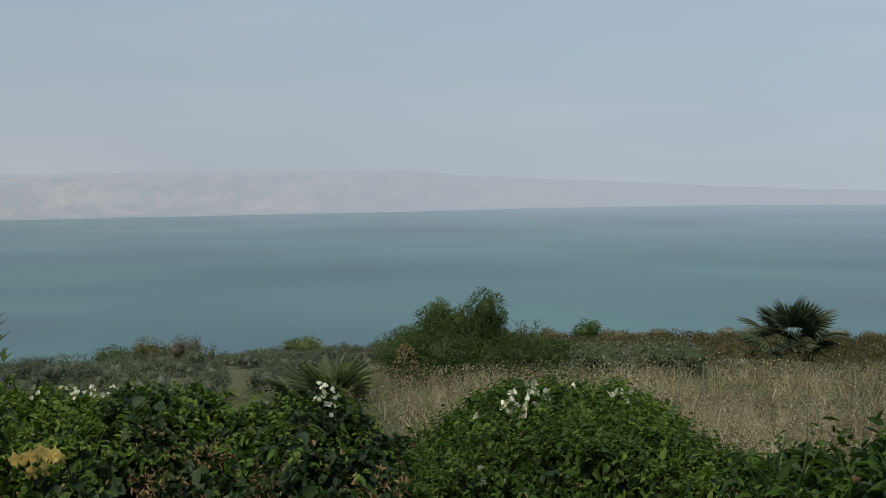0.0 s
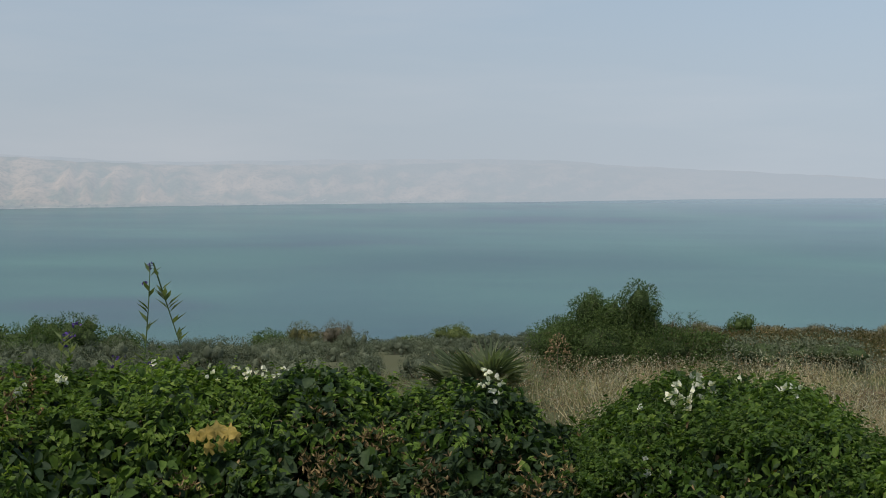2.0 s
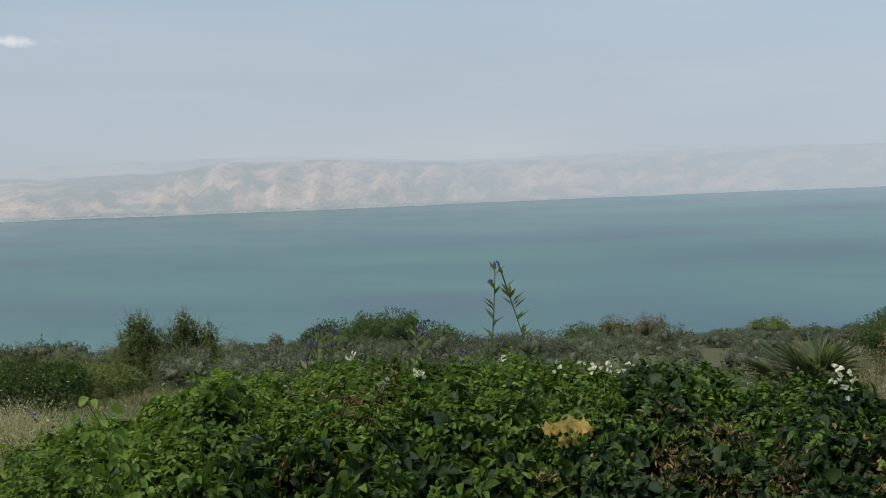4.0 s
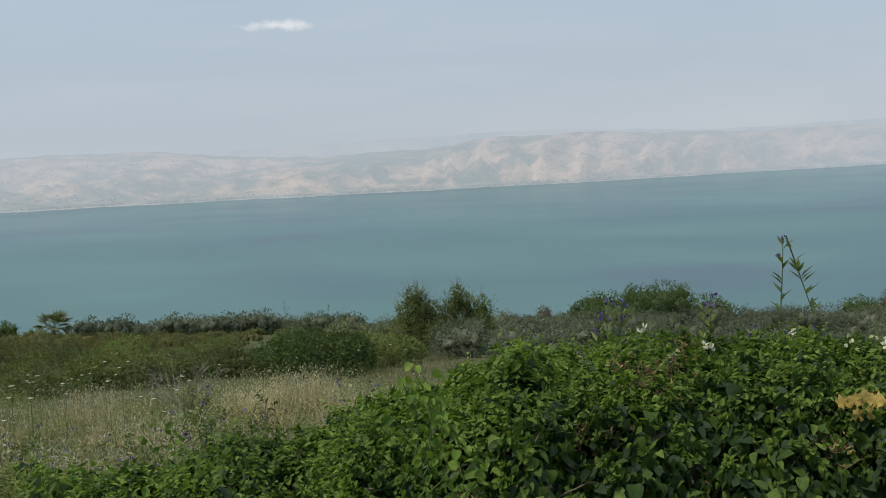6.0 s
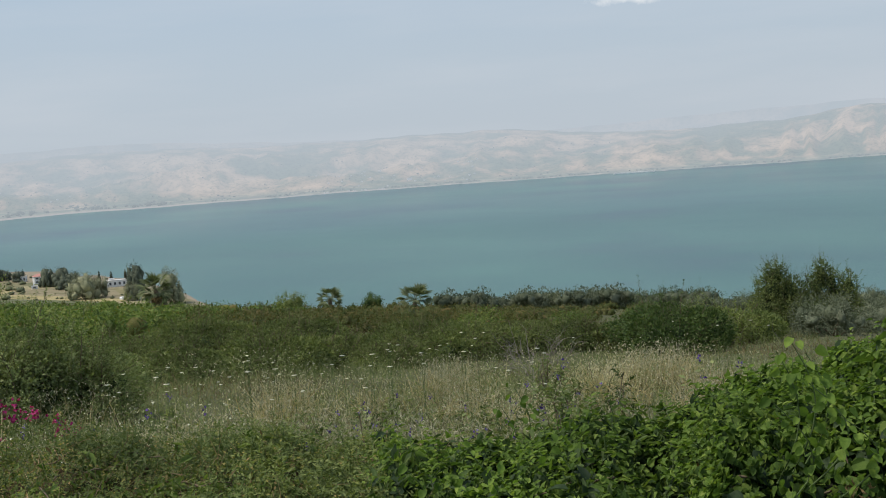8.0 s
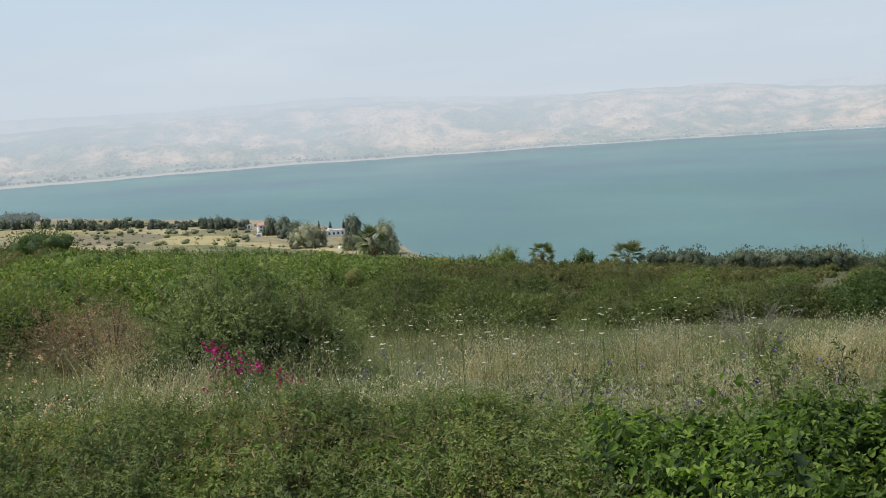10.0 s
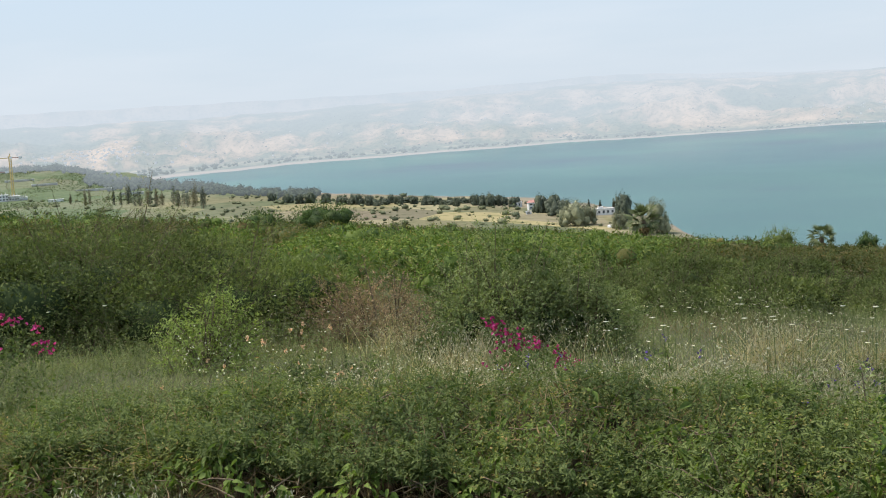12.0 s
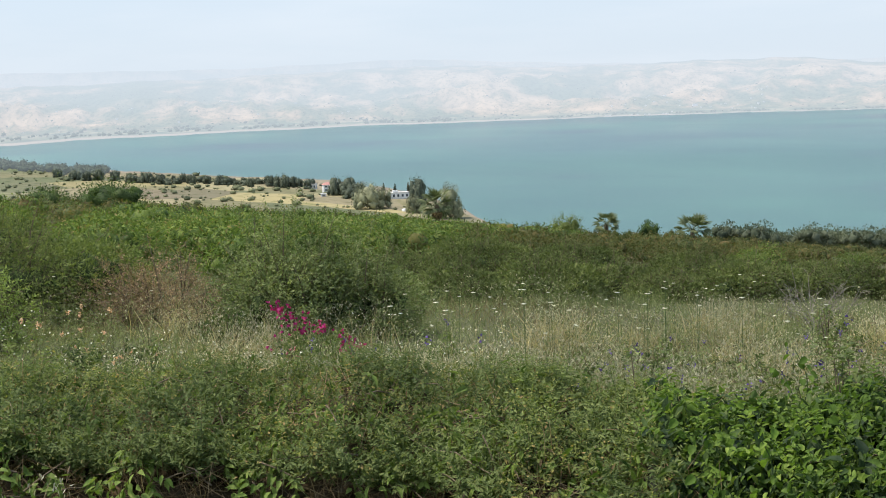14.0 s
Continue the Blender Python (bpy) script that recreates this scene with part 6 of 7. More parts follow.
def tree(name, label, az, r, blobs, n, size, mat, stem=0.05, category="shrub", shape=LEAF_OVAL, droop=0.0, shoots=0, up=0.8, length=0.3, twigs=0, dz=0.0):
    x, y = at(az, r)
    ob = empty(name, x, y, gz(az, r) + dz, az)
    tagged(ob, label, category)
    link_mesh("trunk", *woody(blobs, stem), M_STEM, ob)
    fine = mat in (M_FEATHER, M_GREYGREEN)
    # filler mass: painted dark for shade within 90 m, leaf-coloured beyond
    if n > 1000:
        link_mesh("crown_heart", *core_mass(blobs, 0.6 if r < 90 else 0.62 if mat is M_SILVER else 0.78 if mat is M_FARTREE else 0.6), M_CROWN_SHADE if r < 90 else mat, ob, "shaded heart of the crown", smooth=True)
    link_mesh("crown", *crown_leaves(blobs, n, size * (1.35 if fine else 1.0), shape, droop), mat, ob)
    if shoots:
        shoots, k = (int(shoots * 2.2), 14) if fine else (shoots, 12)
        lv, st = crown_shoots(blobs, shoots, length * (1.25 if fine else 1.0), k, size * (1.0 if fine else 0.95), LEAF_SLIM if fine else shape, up)
        tagged(link_mesh("outer_foliage", *lv, mat, ob), kind="stuff")
        tagged(link_mesh("twig_mass", *st, M_STEM, ob), kind="stuff")
    for _ in range(twigs):
        p = np.array([rng.normal() * 0.35, -0.2, 0.2])
        q = p + np.array([rng.normal() * 0.3, -0.2, rng.uniform(0.4, 1.0)])
        link_mesh("bare_twig", *tube([p, (p + q) / 2 + rng.normal(size=3) * 0.06, q], [0.012, 0.008, 0.003], 4), M_TWIG, ob)
    return ob


tree("shrub", "tall dark green shrub with two drooping heads", 0.0, 29, [(0.97, 0, 1.7, 0.42, 0.42, 0.46), (-0.2, 0, 1.42, 0.42, 0.4, 0.42), (0.4, 0, 1.3, 0.5, 0.5, 0.5), (-0.05, 0, 1.66, 0.24, 0.25, 0.3), (-1.1, 0, 0.75, 0.48, 0.5, 0.45), (-0.7, 0, 0.95, 0.5, 0.5, 0.45),
     (0.1, -0.2, 0.7, 0.85, 0.8, 0.75), (1.0, 0, 0.65, 0.5, 0.5, 0.7), (1.25, 0, 1.2, 0.2, 0.3, 0.3), (-0.6, -0.2, 0.4, 0.6, 0.6, 0.5), (0.5, -0.3, 0.4, 0.7, 0.6, 0.5)] + [(rng.uniform(-1.2, 1.3), rng.uniform(-0.5, 0.3), rng.uniform(0.3, 1.1), *rng.uniform(0.2, 0.34, 3)) for _ in range(22)]
     + [(c + rng.normal() * 0.2, rng.normal() * 0.2, q + rng.uniform(-0.25, 0.2), *rng.uniform(0.13, 0.22, 3)) for c, q in ((0.97, 1.6), (-0.2, 1.42), (0.4, 1.3), (0.95, 1.3), (-0.7, 1.0)) for _ in range(4)], 52000, 0.05, M_SHRUB, 0.06, droop=0.6, shoots=700, up=-0.5, length=0.3)
wispy_bush("shrub", "low bright green bush beside the tall shrub", -3.2, 31, 3.3, 1.25, 150, M_SHRUB, 0.06, 10, 10, 0.3)
tree("shrub", "rounded dark green bush among the vines", -6.4, 98, lumps(2.2, 1.9, 5), 1800, 0.14, M_SHRUB, 0.04)
tree("shrub", "low grey-green bush in the dry grass", -9.9, 28, lumps(2.0, 0.95, 7), 5500, 0.06, M_OLIVE, 0.02)
tree("shrub", "low grey-green bush in the dry grass", -7.5, 28, lumps(1.9, 0.9, 6), 5000, 0.06, M_OLIVE, 0.02)
dry_plant = tree("dry_plant", "dead brown branching plant beside the shrub", 1.7, 24, [(0, 0, 0.8, 0.17, 0.17, 0.17), (-0.15, 0, 0.6, 0.1, 0.1, 0.1), (0.16, 0, 0.58, 0.1, 0.1, 0.1)], 260, 0.045, M_REDDRY, 0.016, "plant")

tree("tree", "dark green tree by the shore", 14.4, 168, lumps(7.5, 3.9, 8), 4500, 0.22, M_SHRUB, 0.12, "tree")
tree("tree", "yellowing tree among the shore trees", 13.0, 172, lumps(5.4, 4.9, 8), 4500, 0.22, M_YTREE, 0.12, "tree")
tree("tree", "brownish-grey tree among the shore trees", 11.6, 175, lumps(5.4, 5.1, 8), 4500, 0.2, M_BTREE, 0.12, "tree")
tree("tree", "green spreading tree above the olives", 6.2, 150, lumps(5.6, 2.7, 7), 3500, 0.22, M_BUSH, 0.12, "tree")
tree("tree", "green spreading tree above the olives", 8.2, 155, lumps(2.8, 1.9, 6), 2200, 0.22, M_BUSH, 0.12, "tree")
tree("tree", "pale brown small tree above the olives", 28.3, 172, lumps(2.4, 3.4, 5), 1400, 0.22, M_BTREE, 0.1, "tree")
for a_, r_, w_, h_ in ((25.4, 62, 3.4, 1.9), (23.0, 64, 3.2, 2.35), (24.5, 66, 1.5, 2.4), (21.2, 66, 3.2, 1.75), (26.6, 64, 2.2, 1.6), (24.2, 63, 3.0, 1.7)):
    tree("tree", "dark glossy broad-crowned tree below the hedge", a_, r_, lumps(w_, h_, 6), 4200, 0.11, M_SHRUB, 0.05, "tree", shoots=120, up=0.2, length=0.4)
tree("shrub", "green shrub with several upright feathery heads", 33.6, 40, [(-0.63, 0, 1.75, 0.34, 0.3, 0.42), (-0.75, 0, 1.3, 0.5, 0.45, 0.5), (-0.2, 0, 1.25, 0.4, 0.4, 0.45), (-0.95, 0, 0.8, 0.5, 0.5, 0.5), (0.7, 0, 1.75, 0.24, 0.25, 0.42), (0.55, 0, 1.35, 0.36, 0.35, 0.42), (1.0, 0, 1.5, 0.22, 0.25, 0.4),
     (1.5, 0, 1.4, 0.22, 0.25, 0.4), (1.25, 0, 1.0, 0.45, 0.4, 0.4), (0.3, -0.2, 0.7, 0.9, 0.6, 0.5), (1.2, -0.1, 0.6, 0.7, 0.5, 0.4), (-0.6, -0.2, 0.45, 0.8, 0.6, 0.4)], 15000, 0.07, M_BUSH, 0.04, shoots=800, up=1.3, length=0.5, twigs=14)
wispy_bush("shrub", "dense dark green bush at the field's edge", 39.6, 28, 2.7, 1.55, 170, M_SHRUB, 0.06, 10, 11, 0.32)
wispy_bush("shrub", "dense dark green bush at the field's edge", 37.0, 30, 2.6, 1.2, 130, M_FEATHER, 0.06, 9, 10, 0.32, twigs=8)
for a_, r_, w_, h_ in ((43.2, 29, 1.9, 0.85), (46.2, 28, 1.5, 0.6), (48.6, 27, 2.5, 0.95), (52.2, 25, 1.6, 0.6), (54.6, 26, 2.3, 1.05), (57.6, 25, 2.4, 1.15), (61.6, 23, 1.7, 0.9), (45, 36, 2.6, 0.9), (50.4, 36, 3.0, 1.0), (56, 35, 2.8, 1.1), (60.4, 31, 3.0, 1.25), (63.6, 28, 2.0, 0.9)):
    wispy_bush("shrub", "low olive-green bush at the edge of the orchard", a_, r_, w_, h_, 150, M_BUSH, 0.058, 8, 10, 0.34)
wispy_bush("shrub", "large feathery green bush in the meadow", 87.0, 18.5, 5.2, 2.12, 620, M_BUSH, 0.045, 9, 13, 0.4, LEAF_SLIM, d=3.6, heart=0.75)
wispy_bush("shrub", "large feathery green bush in the meadow", 81.9, 18, 4.2, 1.65, 460, M_FEATHER, 0.045, 9, 13, 0.38, LEAF_SLIM, d=3.0, heart=0.75)
wispy_bush("shrub", "large feathery green bush in the meadow", 94.5, 18, 3.8, 1.8, 300, M_BUSH, 0.045, 9, 13, 0.38, LEAF_SLIM, d=3.0, heart=0.75)
wispy_bush("shrub", "grey-green bush with small pale leaves", 69.7, 15, 1.75, 1.5, 300, M_GREYGREEN, 0.037, 13, 12, 0.22, LEAF_OVAL, heart=0.45)
wispy_bush("shrub", "grey-green bush with small pale leaves", 66.6, 15.4, 1.7, 1.2, 210, M_GREYGREEN, 0.037, 13, 12, 0.22, LEAF_OVAL, heart=0.45)
wispy_bush("shrub", "light green young bush in the grass", 82.5, 14.3, 1.2, 0.9, 60, M_YOUNGBUSH, 0.065, 9, 10, 0.32, heart=0)
for a_, r_, w_, h_ in ((45.4, 7.5, 0.8, 0.72), (46.8, 7.9, 0.6, 0.7), (49.2, 7.2, 0.7, 0.55), (43.4, 7.9, 0.7, 0.6), (52.4, 7.0, 0.7, 0.45), (58.6, 7.9, 0.9, 0.5), (57.0, 7.4, 0.7, 0.5), (60.6, 8.3, 0.6, 0.45), (55.2, 8.6, 0.5, 0.5), (64.6, 8.2, 0.5, 0.4)):
    wispy_bush("meadow_herb", "leafy green herb growing in the meadow", a_, r_, w_, h_, 26, M_FERN, 0.06, 5, 8, 0.24, LEAF_LANCE, heart=0, category="plant")
herb_rng = np.random.default_rng(23)
for k_ in range(36):
    a_, r_ = herb_rng.uniform(43, 84), 7.4 * 1.9 ** herb_rng.random()
    wispy_bush("meadow_herb", "leafy herb growing in the meadow grass", a_, r_, herb_rng.uniform(0.4, 0.9), herb_rng.uniform(0.28, 0.55), 22, (M_FERN, M_GREYGREEN, M_SHRUB)[k_ % 3], (0.06, 0.045, 0.06)[k_ % 3], 5, 8, 0.22, (LEAF_LANCE, LEAF_SLIM, LEAF_LANCE)[k_ % 3], heart=0, category="plant")
for a_, r_, w_ in ((6.5, 14, 1.4), (9, 16, 1.8), (11.5, 19, 2.0), (7.8, 22, 2.4), (4.2, 24, 1.8), (13, 15, 1.8), (15, 22, 2.4), (10, 26, 2.6), (-3.5, 21, 1.6), (-12, 19, 2.2), (-17.5, 15, 1.8), (-8, 14, 1.4), (-19, 24, 2.4), (-5.8, 26, 2.0), (-14.5, 30, 2.6), (-1.6, 26, 1.6)):
    wispy_bush("low_weed", "low olive-green weed in the dry grass", a_, r_, w_, 0.34, 60, (M_GREYGREEN, M_REDDRY)[int(r_) % 2], 0.05, 6, 8, 0.2, LEAF_SLIM, heart=0, category="weeds")
wispy_bush("dry_weed", "reddish dry weed between the bushes", 74.9, 17, 2.3, 1.05, 260, M_REDDRY, 0.045, 8, 8, 0.24, heart=0, category="weeds")
wispy_bush("dry_weed", "pale dry weed between the bushes", 73.0, 15.5, 1.3, 0.5, 110, M_STRAW, 0.035, 7, 7, 0.2, heart=0, category="weeds")


def dead_bush():
    x, y = at(46.2, 17)
    ob = empty("dead_bush", x, y, gz(46.2, 17), 46.2)
    tagged(ob, "bare grey dead bush in the dry grass", "bush")
    for k in range(26):
        a = rng.uniform(0, 6.28)
        e = np.array([math.cos(a) * rng.uniform(0.2, 0.85), math.sin(a) * 0.5, rng.uniform(0.35, 0.8)])
        mid = e * 0.5 + rng.normal(size=3) * 0.07
        link_mesh("branch", *tube([(0, 0, 0), mid, e], [0.006, 0.004, 0.002], 4), M_TWIG, ob)
        P = np.repeat(mid[None], 9, 0) * (1 - np.linspace(0, 1, 9)[:, None]) + e * np.linspace(0, 1, 9)[:, None]
        tw = scatter(BLADE, P, norm(e)[None] + 0.7 * rng.normal(size=(9, 3)), rng.normal(size=(9, 3)), rng.uniform(0.1, 0.26, 9), 0.006)
        tagged(link_mesh("twig_mass", *tw, M_TWIG, ob), kind="stuff")


dead_bush()


def planting(name, label, group, category, spots, models, keep=300):
    """Alike plants at many spots: those nearest the path are things, the rest one mass. models: (trunk, crown, material)."""
    spots = sorted(spots, key=lambda s: math.hypot(s[0], s[1]))
    first, rest = {}, {}
    for k, (x, y, q, sc, dz) in enumerate(spots):
        m = pose(x, y, float(ground_z(x, y)) + dz, 0, 0, rng.uniform(0, 360)) @ Matrix.Diagonal((sc, sc, sc, 1))
        if k >= keep:
            mm = np.array(m)
            V, F = models[q][1]
            rest.setdefault(models[q][2].name, []).append((V @ mm[:3, :3].T + mm[:3, 3], F))
        elif q not in first:
            ob = empty(name, 0, 0, 0)
            tagged(ob, models[q][3] if len(models[q]) > 3 else label, category, group)
            link_mesh("trunk", *models[q][0], M_STEM, ob)
            link_mesh("crown", *models[q][1], models[q][2], ob)
            first[q] = ob
            ob.matrix_world = m
        else:
            copy_thing(first[q], m).matrix_world = m
    for mat, pieces in rest.items():
        tagged(link_mesh(name + "_rows", *merge(pieces), bpy.data.materials[mat]), label, category, kind="stuff")


def olive_grove():
    models = []
    for k in range(3):
        bl = lumps(2.3, 1.7, 7)
        models.append((woody(bl, 0.08), crown_body(bl, 380, 0.23, masses=5), M_OLIVE))
    for k in range(2):
        bl = lumps(2.3, 1.7, 7)
        models.append((woody(bl, 0.06), crown_body(bl, 3600, 0.1, LEAF_WISP, masses=8, core=0.42), M_OLIVE))
    for k in range(2):
        bl = lumps(2.3, 1.7, 7)
        models.append((woody(bl, 0.06), crown_body(bl, 1500, 0.13, masses=8), M_OLIVE))
    spots = []
    for r in (182, 174, 162, 148, 134, 118, 102, 88, 76):
        for a in np.arange(1.5, 46 if r > 140 else 38, 2.0 * 57.3 / r):
            if r < 100 and a < 6:
                continue
            x, y = at(a + rng.normal() * 0.25, r + rng.normal() * 2.5)
            spots.append((x, y, rng.integers(3), rng.uniform(0.75, 1.2) * (0.95 if r > 140 else 0.6), -0.12))
    for r in (30, 36, 43, 51, 60, 68):
        for a in np.arange(7.5 if r < 40 else 3.6, 33 if r < 60 else 36, 1.6 * 57.3 / r):
            x, y = at(a + rng.normal() * 0.6, r + rng.normal() * 1.5)
            spots.append((x, y, 3 + int(rng.integers(2)), rng.uniform(0.5, 0.85) * (0.72 if a < 11 else 1.0), -0.12))
    for a in np.arange(37, 48.6, 0.5):
        x, y = at(a, 124 + rng.normal() * 2)
        spots.append((x, y, 5 + int(rng.integers(2)), rng.uniform(1.35, 1.75), -0.1))
    planting("olive_tree", "grey-green olive tree on the slope above the lake", "olive trees on the slope", "tree", spots, models, 260)


olive_grove()


def orchard():
    models = []
    for k in range(8):
        bl = lumps(2.9, 1.8, 8)
        leaves, size = (1900, 0.15) if k < 4 else (640, 0.165)
        k = k % 4
        models.append((woody(bl, 0.07), crown_body(bl, leaves, size, LEAF_WISP if leaves > 900 else LEAF_OVAL, 0.7, masses=6, core=0.28 if leaves > 900 else 0.56), M_ORCH if k < 2 else M_ORCH_RED, "leafy green orchard tree in a planted row" if k < 2 else "reddening orchard tree in a planted row"))
    spots = []
    for row in np.arange(32, 118, 4.4):
        for a in np.arange(40, 97, 2.9 * 57.3 / row):
            r = row + rng.normal() * 0.4
            if r < np.interp(a, [40, 48, 60, 72, 80, 97], [42, 40, 37, 30, 30, 34]):
                continue
            red = (math.sin(a * 0.21 + row * 0.05) + 0.5 * math.sin(row * 0.13) + (1.0 if a < 60 else -0.1)) > 0.45
            x, y = at(a + rng.normal() * 0.25, r)
            spots.append((x, y, (2 if red else 0) + int(rng.integers(2)) + (4 if r > 60 else 0), rng.uniform(0.85, 1.08) * np.interp(a, [44, 52, 64], [0.6, 0.84, 1.04]), -0.3))
    planting("orchard_tree", "leafy green orchard trees in planted rows", "orchard rows", "tree", spots, models, 300)


orchard()


def vineyard():
    """Low rows of vines, brown-green, on the near crest."""
    models = []
    for k in range(2):
        bl = lumps(2.0, 0.8, 6)
        models.append((woody(bl, 0.03), crown_leaves(bl, 200, 0.17, fill=0.3), M_VINEYARD))
    spots = []
    for row in (31, 34, 38, 43, 48, 53, 58, 64, 70, 76, 82, 88, 94, 100, 106):
        for a in np.arange(-24, -1.0, (1.3 if row < 45 else 1.7) * 57.3 / row):
            x, y = at(a + rng.normal() * 0.2, row)
            spots.append((x, y, int(rng.integers(2)), rng.uniform(0.8, 1.15) * (0.55 if row < 45 else 0.8 if row < 60 else 1.0), -0.05))
    planting("vine_bush", "low brownish-green vine bush in a row", "vineyard rows", "vine", spots, models, 260)


vineyard()
for a_ in np.arange(-23, -1.2, 0.6):
    if abs(a_ + 6.4) > 0.9:
        tree("shrub", "pale tufted bush on the crest above the vines", a_ + rng.normal() * 0.35, 109 + rng.normal(), lumps(2.0 * rng.uniform(0.7, 1.3), 0.9 * rng.uniform(0.6, 1.3), 4), 1010, 0.1, M_CREST, 0.04)


def fan_leaf(length, fingers=24, spread=175, broad=1.0):
    """One fan-shaped palm leaf: stalk and pleated fingers, in its own frame along +y."""
    V0, F0 = tube([(0, 0, 0), (0, length * 0.3, 0.02), (0, length * 0.53, 0)], [0.018, 0.014, 0.01], 4)
    P, Y, N, L = [], [], [], []
    for k in range(fingers):
        a = math.radians(-spread / 2 + spread * k / (fingers - 1))
        P.append((0, length * 0.5, 0))
        Y.append((math.sin(a), math.cos(a), -0.12 + 0.08 * (k % 2)))
        N.append((0.5 * (-1) ** k, 0, 1))
        L.append(length * 0.52 * (0.8 + 0.2 * math.cos(a)) * rng.uniform(0.93, 1.05))
    shape = (np.array([(-0.03, 0, 0), (0.03, 0, 0), (0.045 * broad, 0.55, 0.02), (-0.045 * broad, 0.55, 0.02), (0, 1, -0.16)]), np.array([(0, 1, 2), (0, 2, 3), (3, 2, 4)]))
    f = scatter(shape, np.array(P, dtype=float), np.array(Y), np.array(N, dtype=float), np.array(L))
    return merge([(V0, np.concatenate([F0[:, [0, 1, 2]], F0[:, [0, 2, 3]]])), f])


def palm(label, az, r, trunk, leaf, count, low=-35, skirt=True, dz=0.0, high=88, fingers=24, mat=None, twist=25):
    x, y = at(az, r)
    ob = empty("fan_palm", x, y, gz(az, r) + dz, rng.uniform(0, 360))
    tagged(ob, label, "palm")
    t = np.linspace(0, 1, 9)
    rad = 0.2 - 0.04 * t + 0.025 * (np.arange(9) % 2)
    V, F = tube(np.stack([0.02 * np.sin(3 * t), 0 * t, -0.3 + t * (trunk + 0.3)], 1), rad * min(1, leaf), 9)
    link_mesh("trunk", V, F, M_STEM, ob)
    first = None
    for k in range(count):
        el = low + (high - low) * ((k + 0.5) / count)
        m = pose(0, 0, trunk - 0.05, 0, 0, k * 137.5) @ pose(0, 0, 0, el, rng.uniform(-twist, twist), 0) @ Matrix.Diagonal((*[rng.uniform(0.85, 1.1)] * 3, 1))
        if first is None:
            first = link_mesh("frond", *fan_leaf(leaf, fingers, 125 if fingers < 20 else 175, 1.5 if fingers < 20 else 1.0), mat or M_PALM, ob)
            first.matrix_local = m
        else:
            share("frond", first.data, ob, m)
    if skirt:
        dead = link_mesh("dead_frond", *fan_leaf(leaf * 0.7), M_DEAD, ob, "hanging dry brown frond")
        dead.matrix_local = pose(0, 0, trunk - 0.1, 0, 0, 10) @ pose(0, 0, 0, -68, 0, 0)
        for k in range(1, 6):
            share("dead_frond", dead.data, ob, pose(0, 0, trunk - 0.1, 0, 0, k * 60 + 10) @ pose(0, 0, 0, -68, 0, 0))
    return ob


palm("bushy fan palm standing in the dry grass", -15.2, 45, 0.7, 1.95, 40, low=-50, dz=-0.2, high=82, fingers=30, mat=M_PALM_DARK, twist=35)
palm("low grey-green fan palm behind the hedge", 5.5, 20, 0.12, 1.2, 28, low=-4, skirt=False, dz=-0.24, high=74, fingers=36)
palm("fan palm at the edge of the orchard", 53.8, 104, 1.75, 1.25, 26, low=-34, high=72, dz=-0.1, twist=35, fingers=13, mat=M_PALM_PALE)
palm("broad fan palm at the edge of the orchard", 50.0, 104, 1.5, 1.7, 28, low=-34, high=72, dz=-0.1, twist=35, fingers=13, mat=M_PALM_PALE)
palm("fan palm rising above the orchard", 61.35, 104, 2.3, 1.7, 28, low=-34, high=72, dz=-0.1, twist=35, fingers=13, mat=M_PALM_PALE)
tree("shrub", "dark round bush at the edge of the orchard", 51.9, 108, lumps(2.0, 1.9, 5), 1500, 0.14, M_SHRUB, 0.05)
tree("shrub", "feathery bush at the edge of the orchard", 55.6, 106, lumps(2.6, 2.0, 6), 1500, 0.12, M_FEATHER, 0.05, shoots=90, up=1.2, length=0.7)
tree("shrub", "broad dark bush beyond the orchard", 75.6, 106, lumps(6.2, 3.3, 9), 5500, 0.16, M_SHRUB, 0.1)
tree("shrub", "broad dark bush beyond the orchard", 78.2, 106, lumps(5.2, 2.3, 7), 2600, 0.16, M_SHRUB, 0.1)
for a_ in (91.0, 88.9, 85.3):
    tree("shrub", "small dark bush beyond the orchard", a_, 108, lumps(2.6, 2.3, 6), 1800, 0.16, M_SHRUB, 0.08)


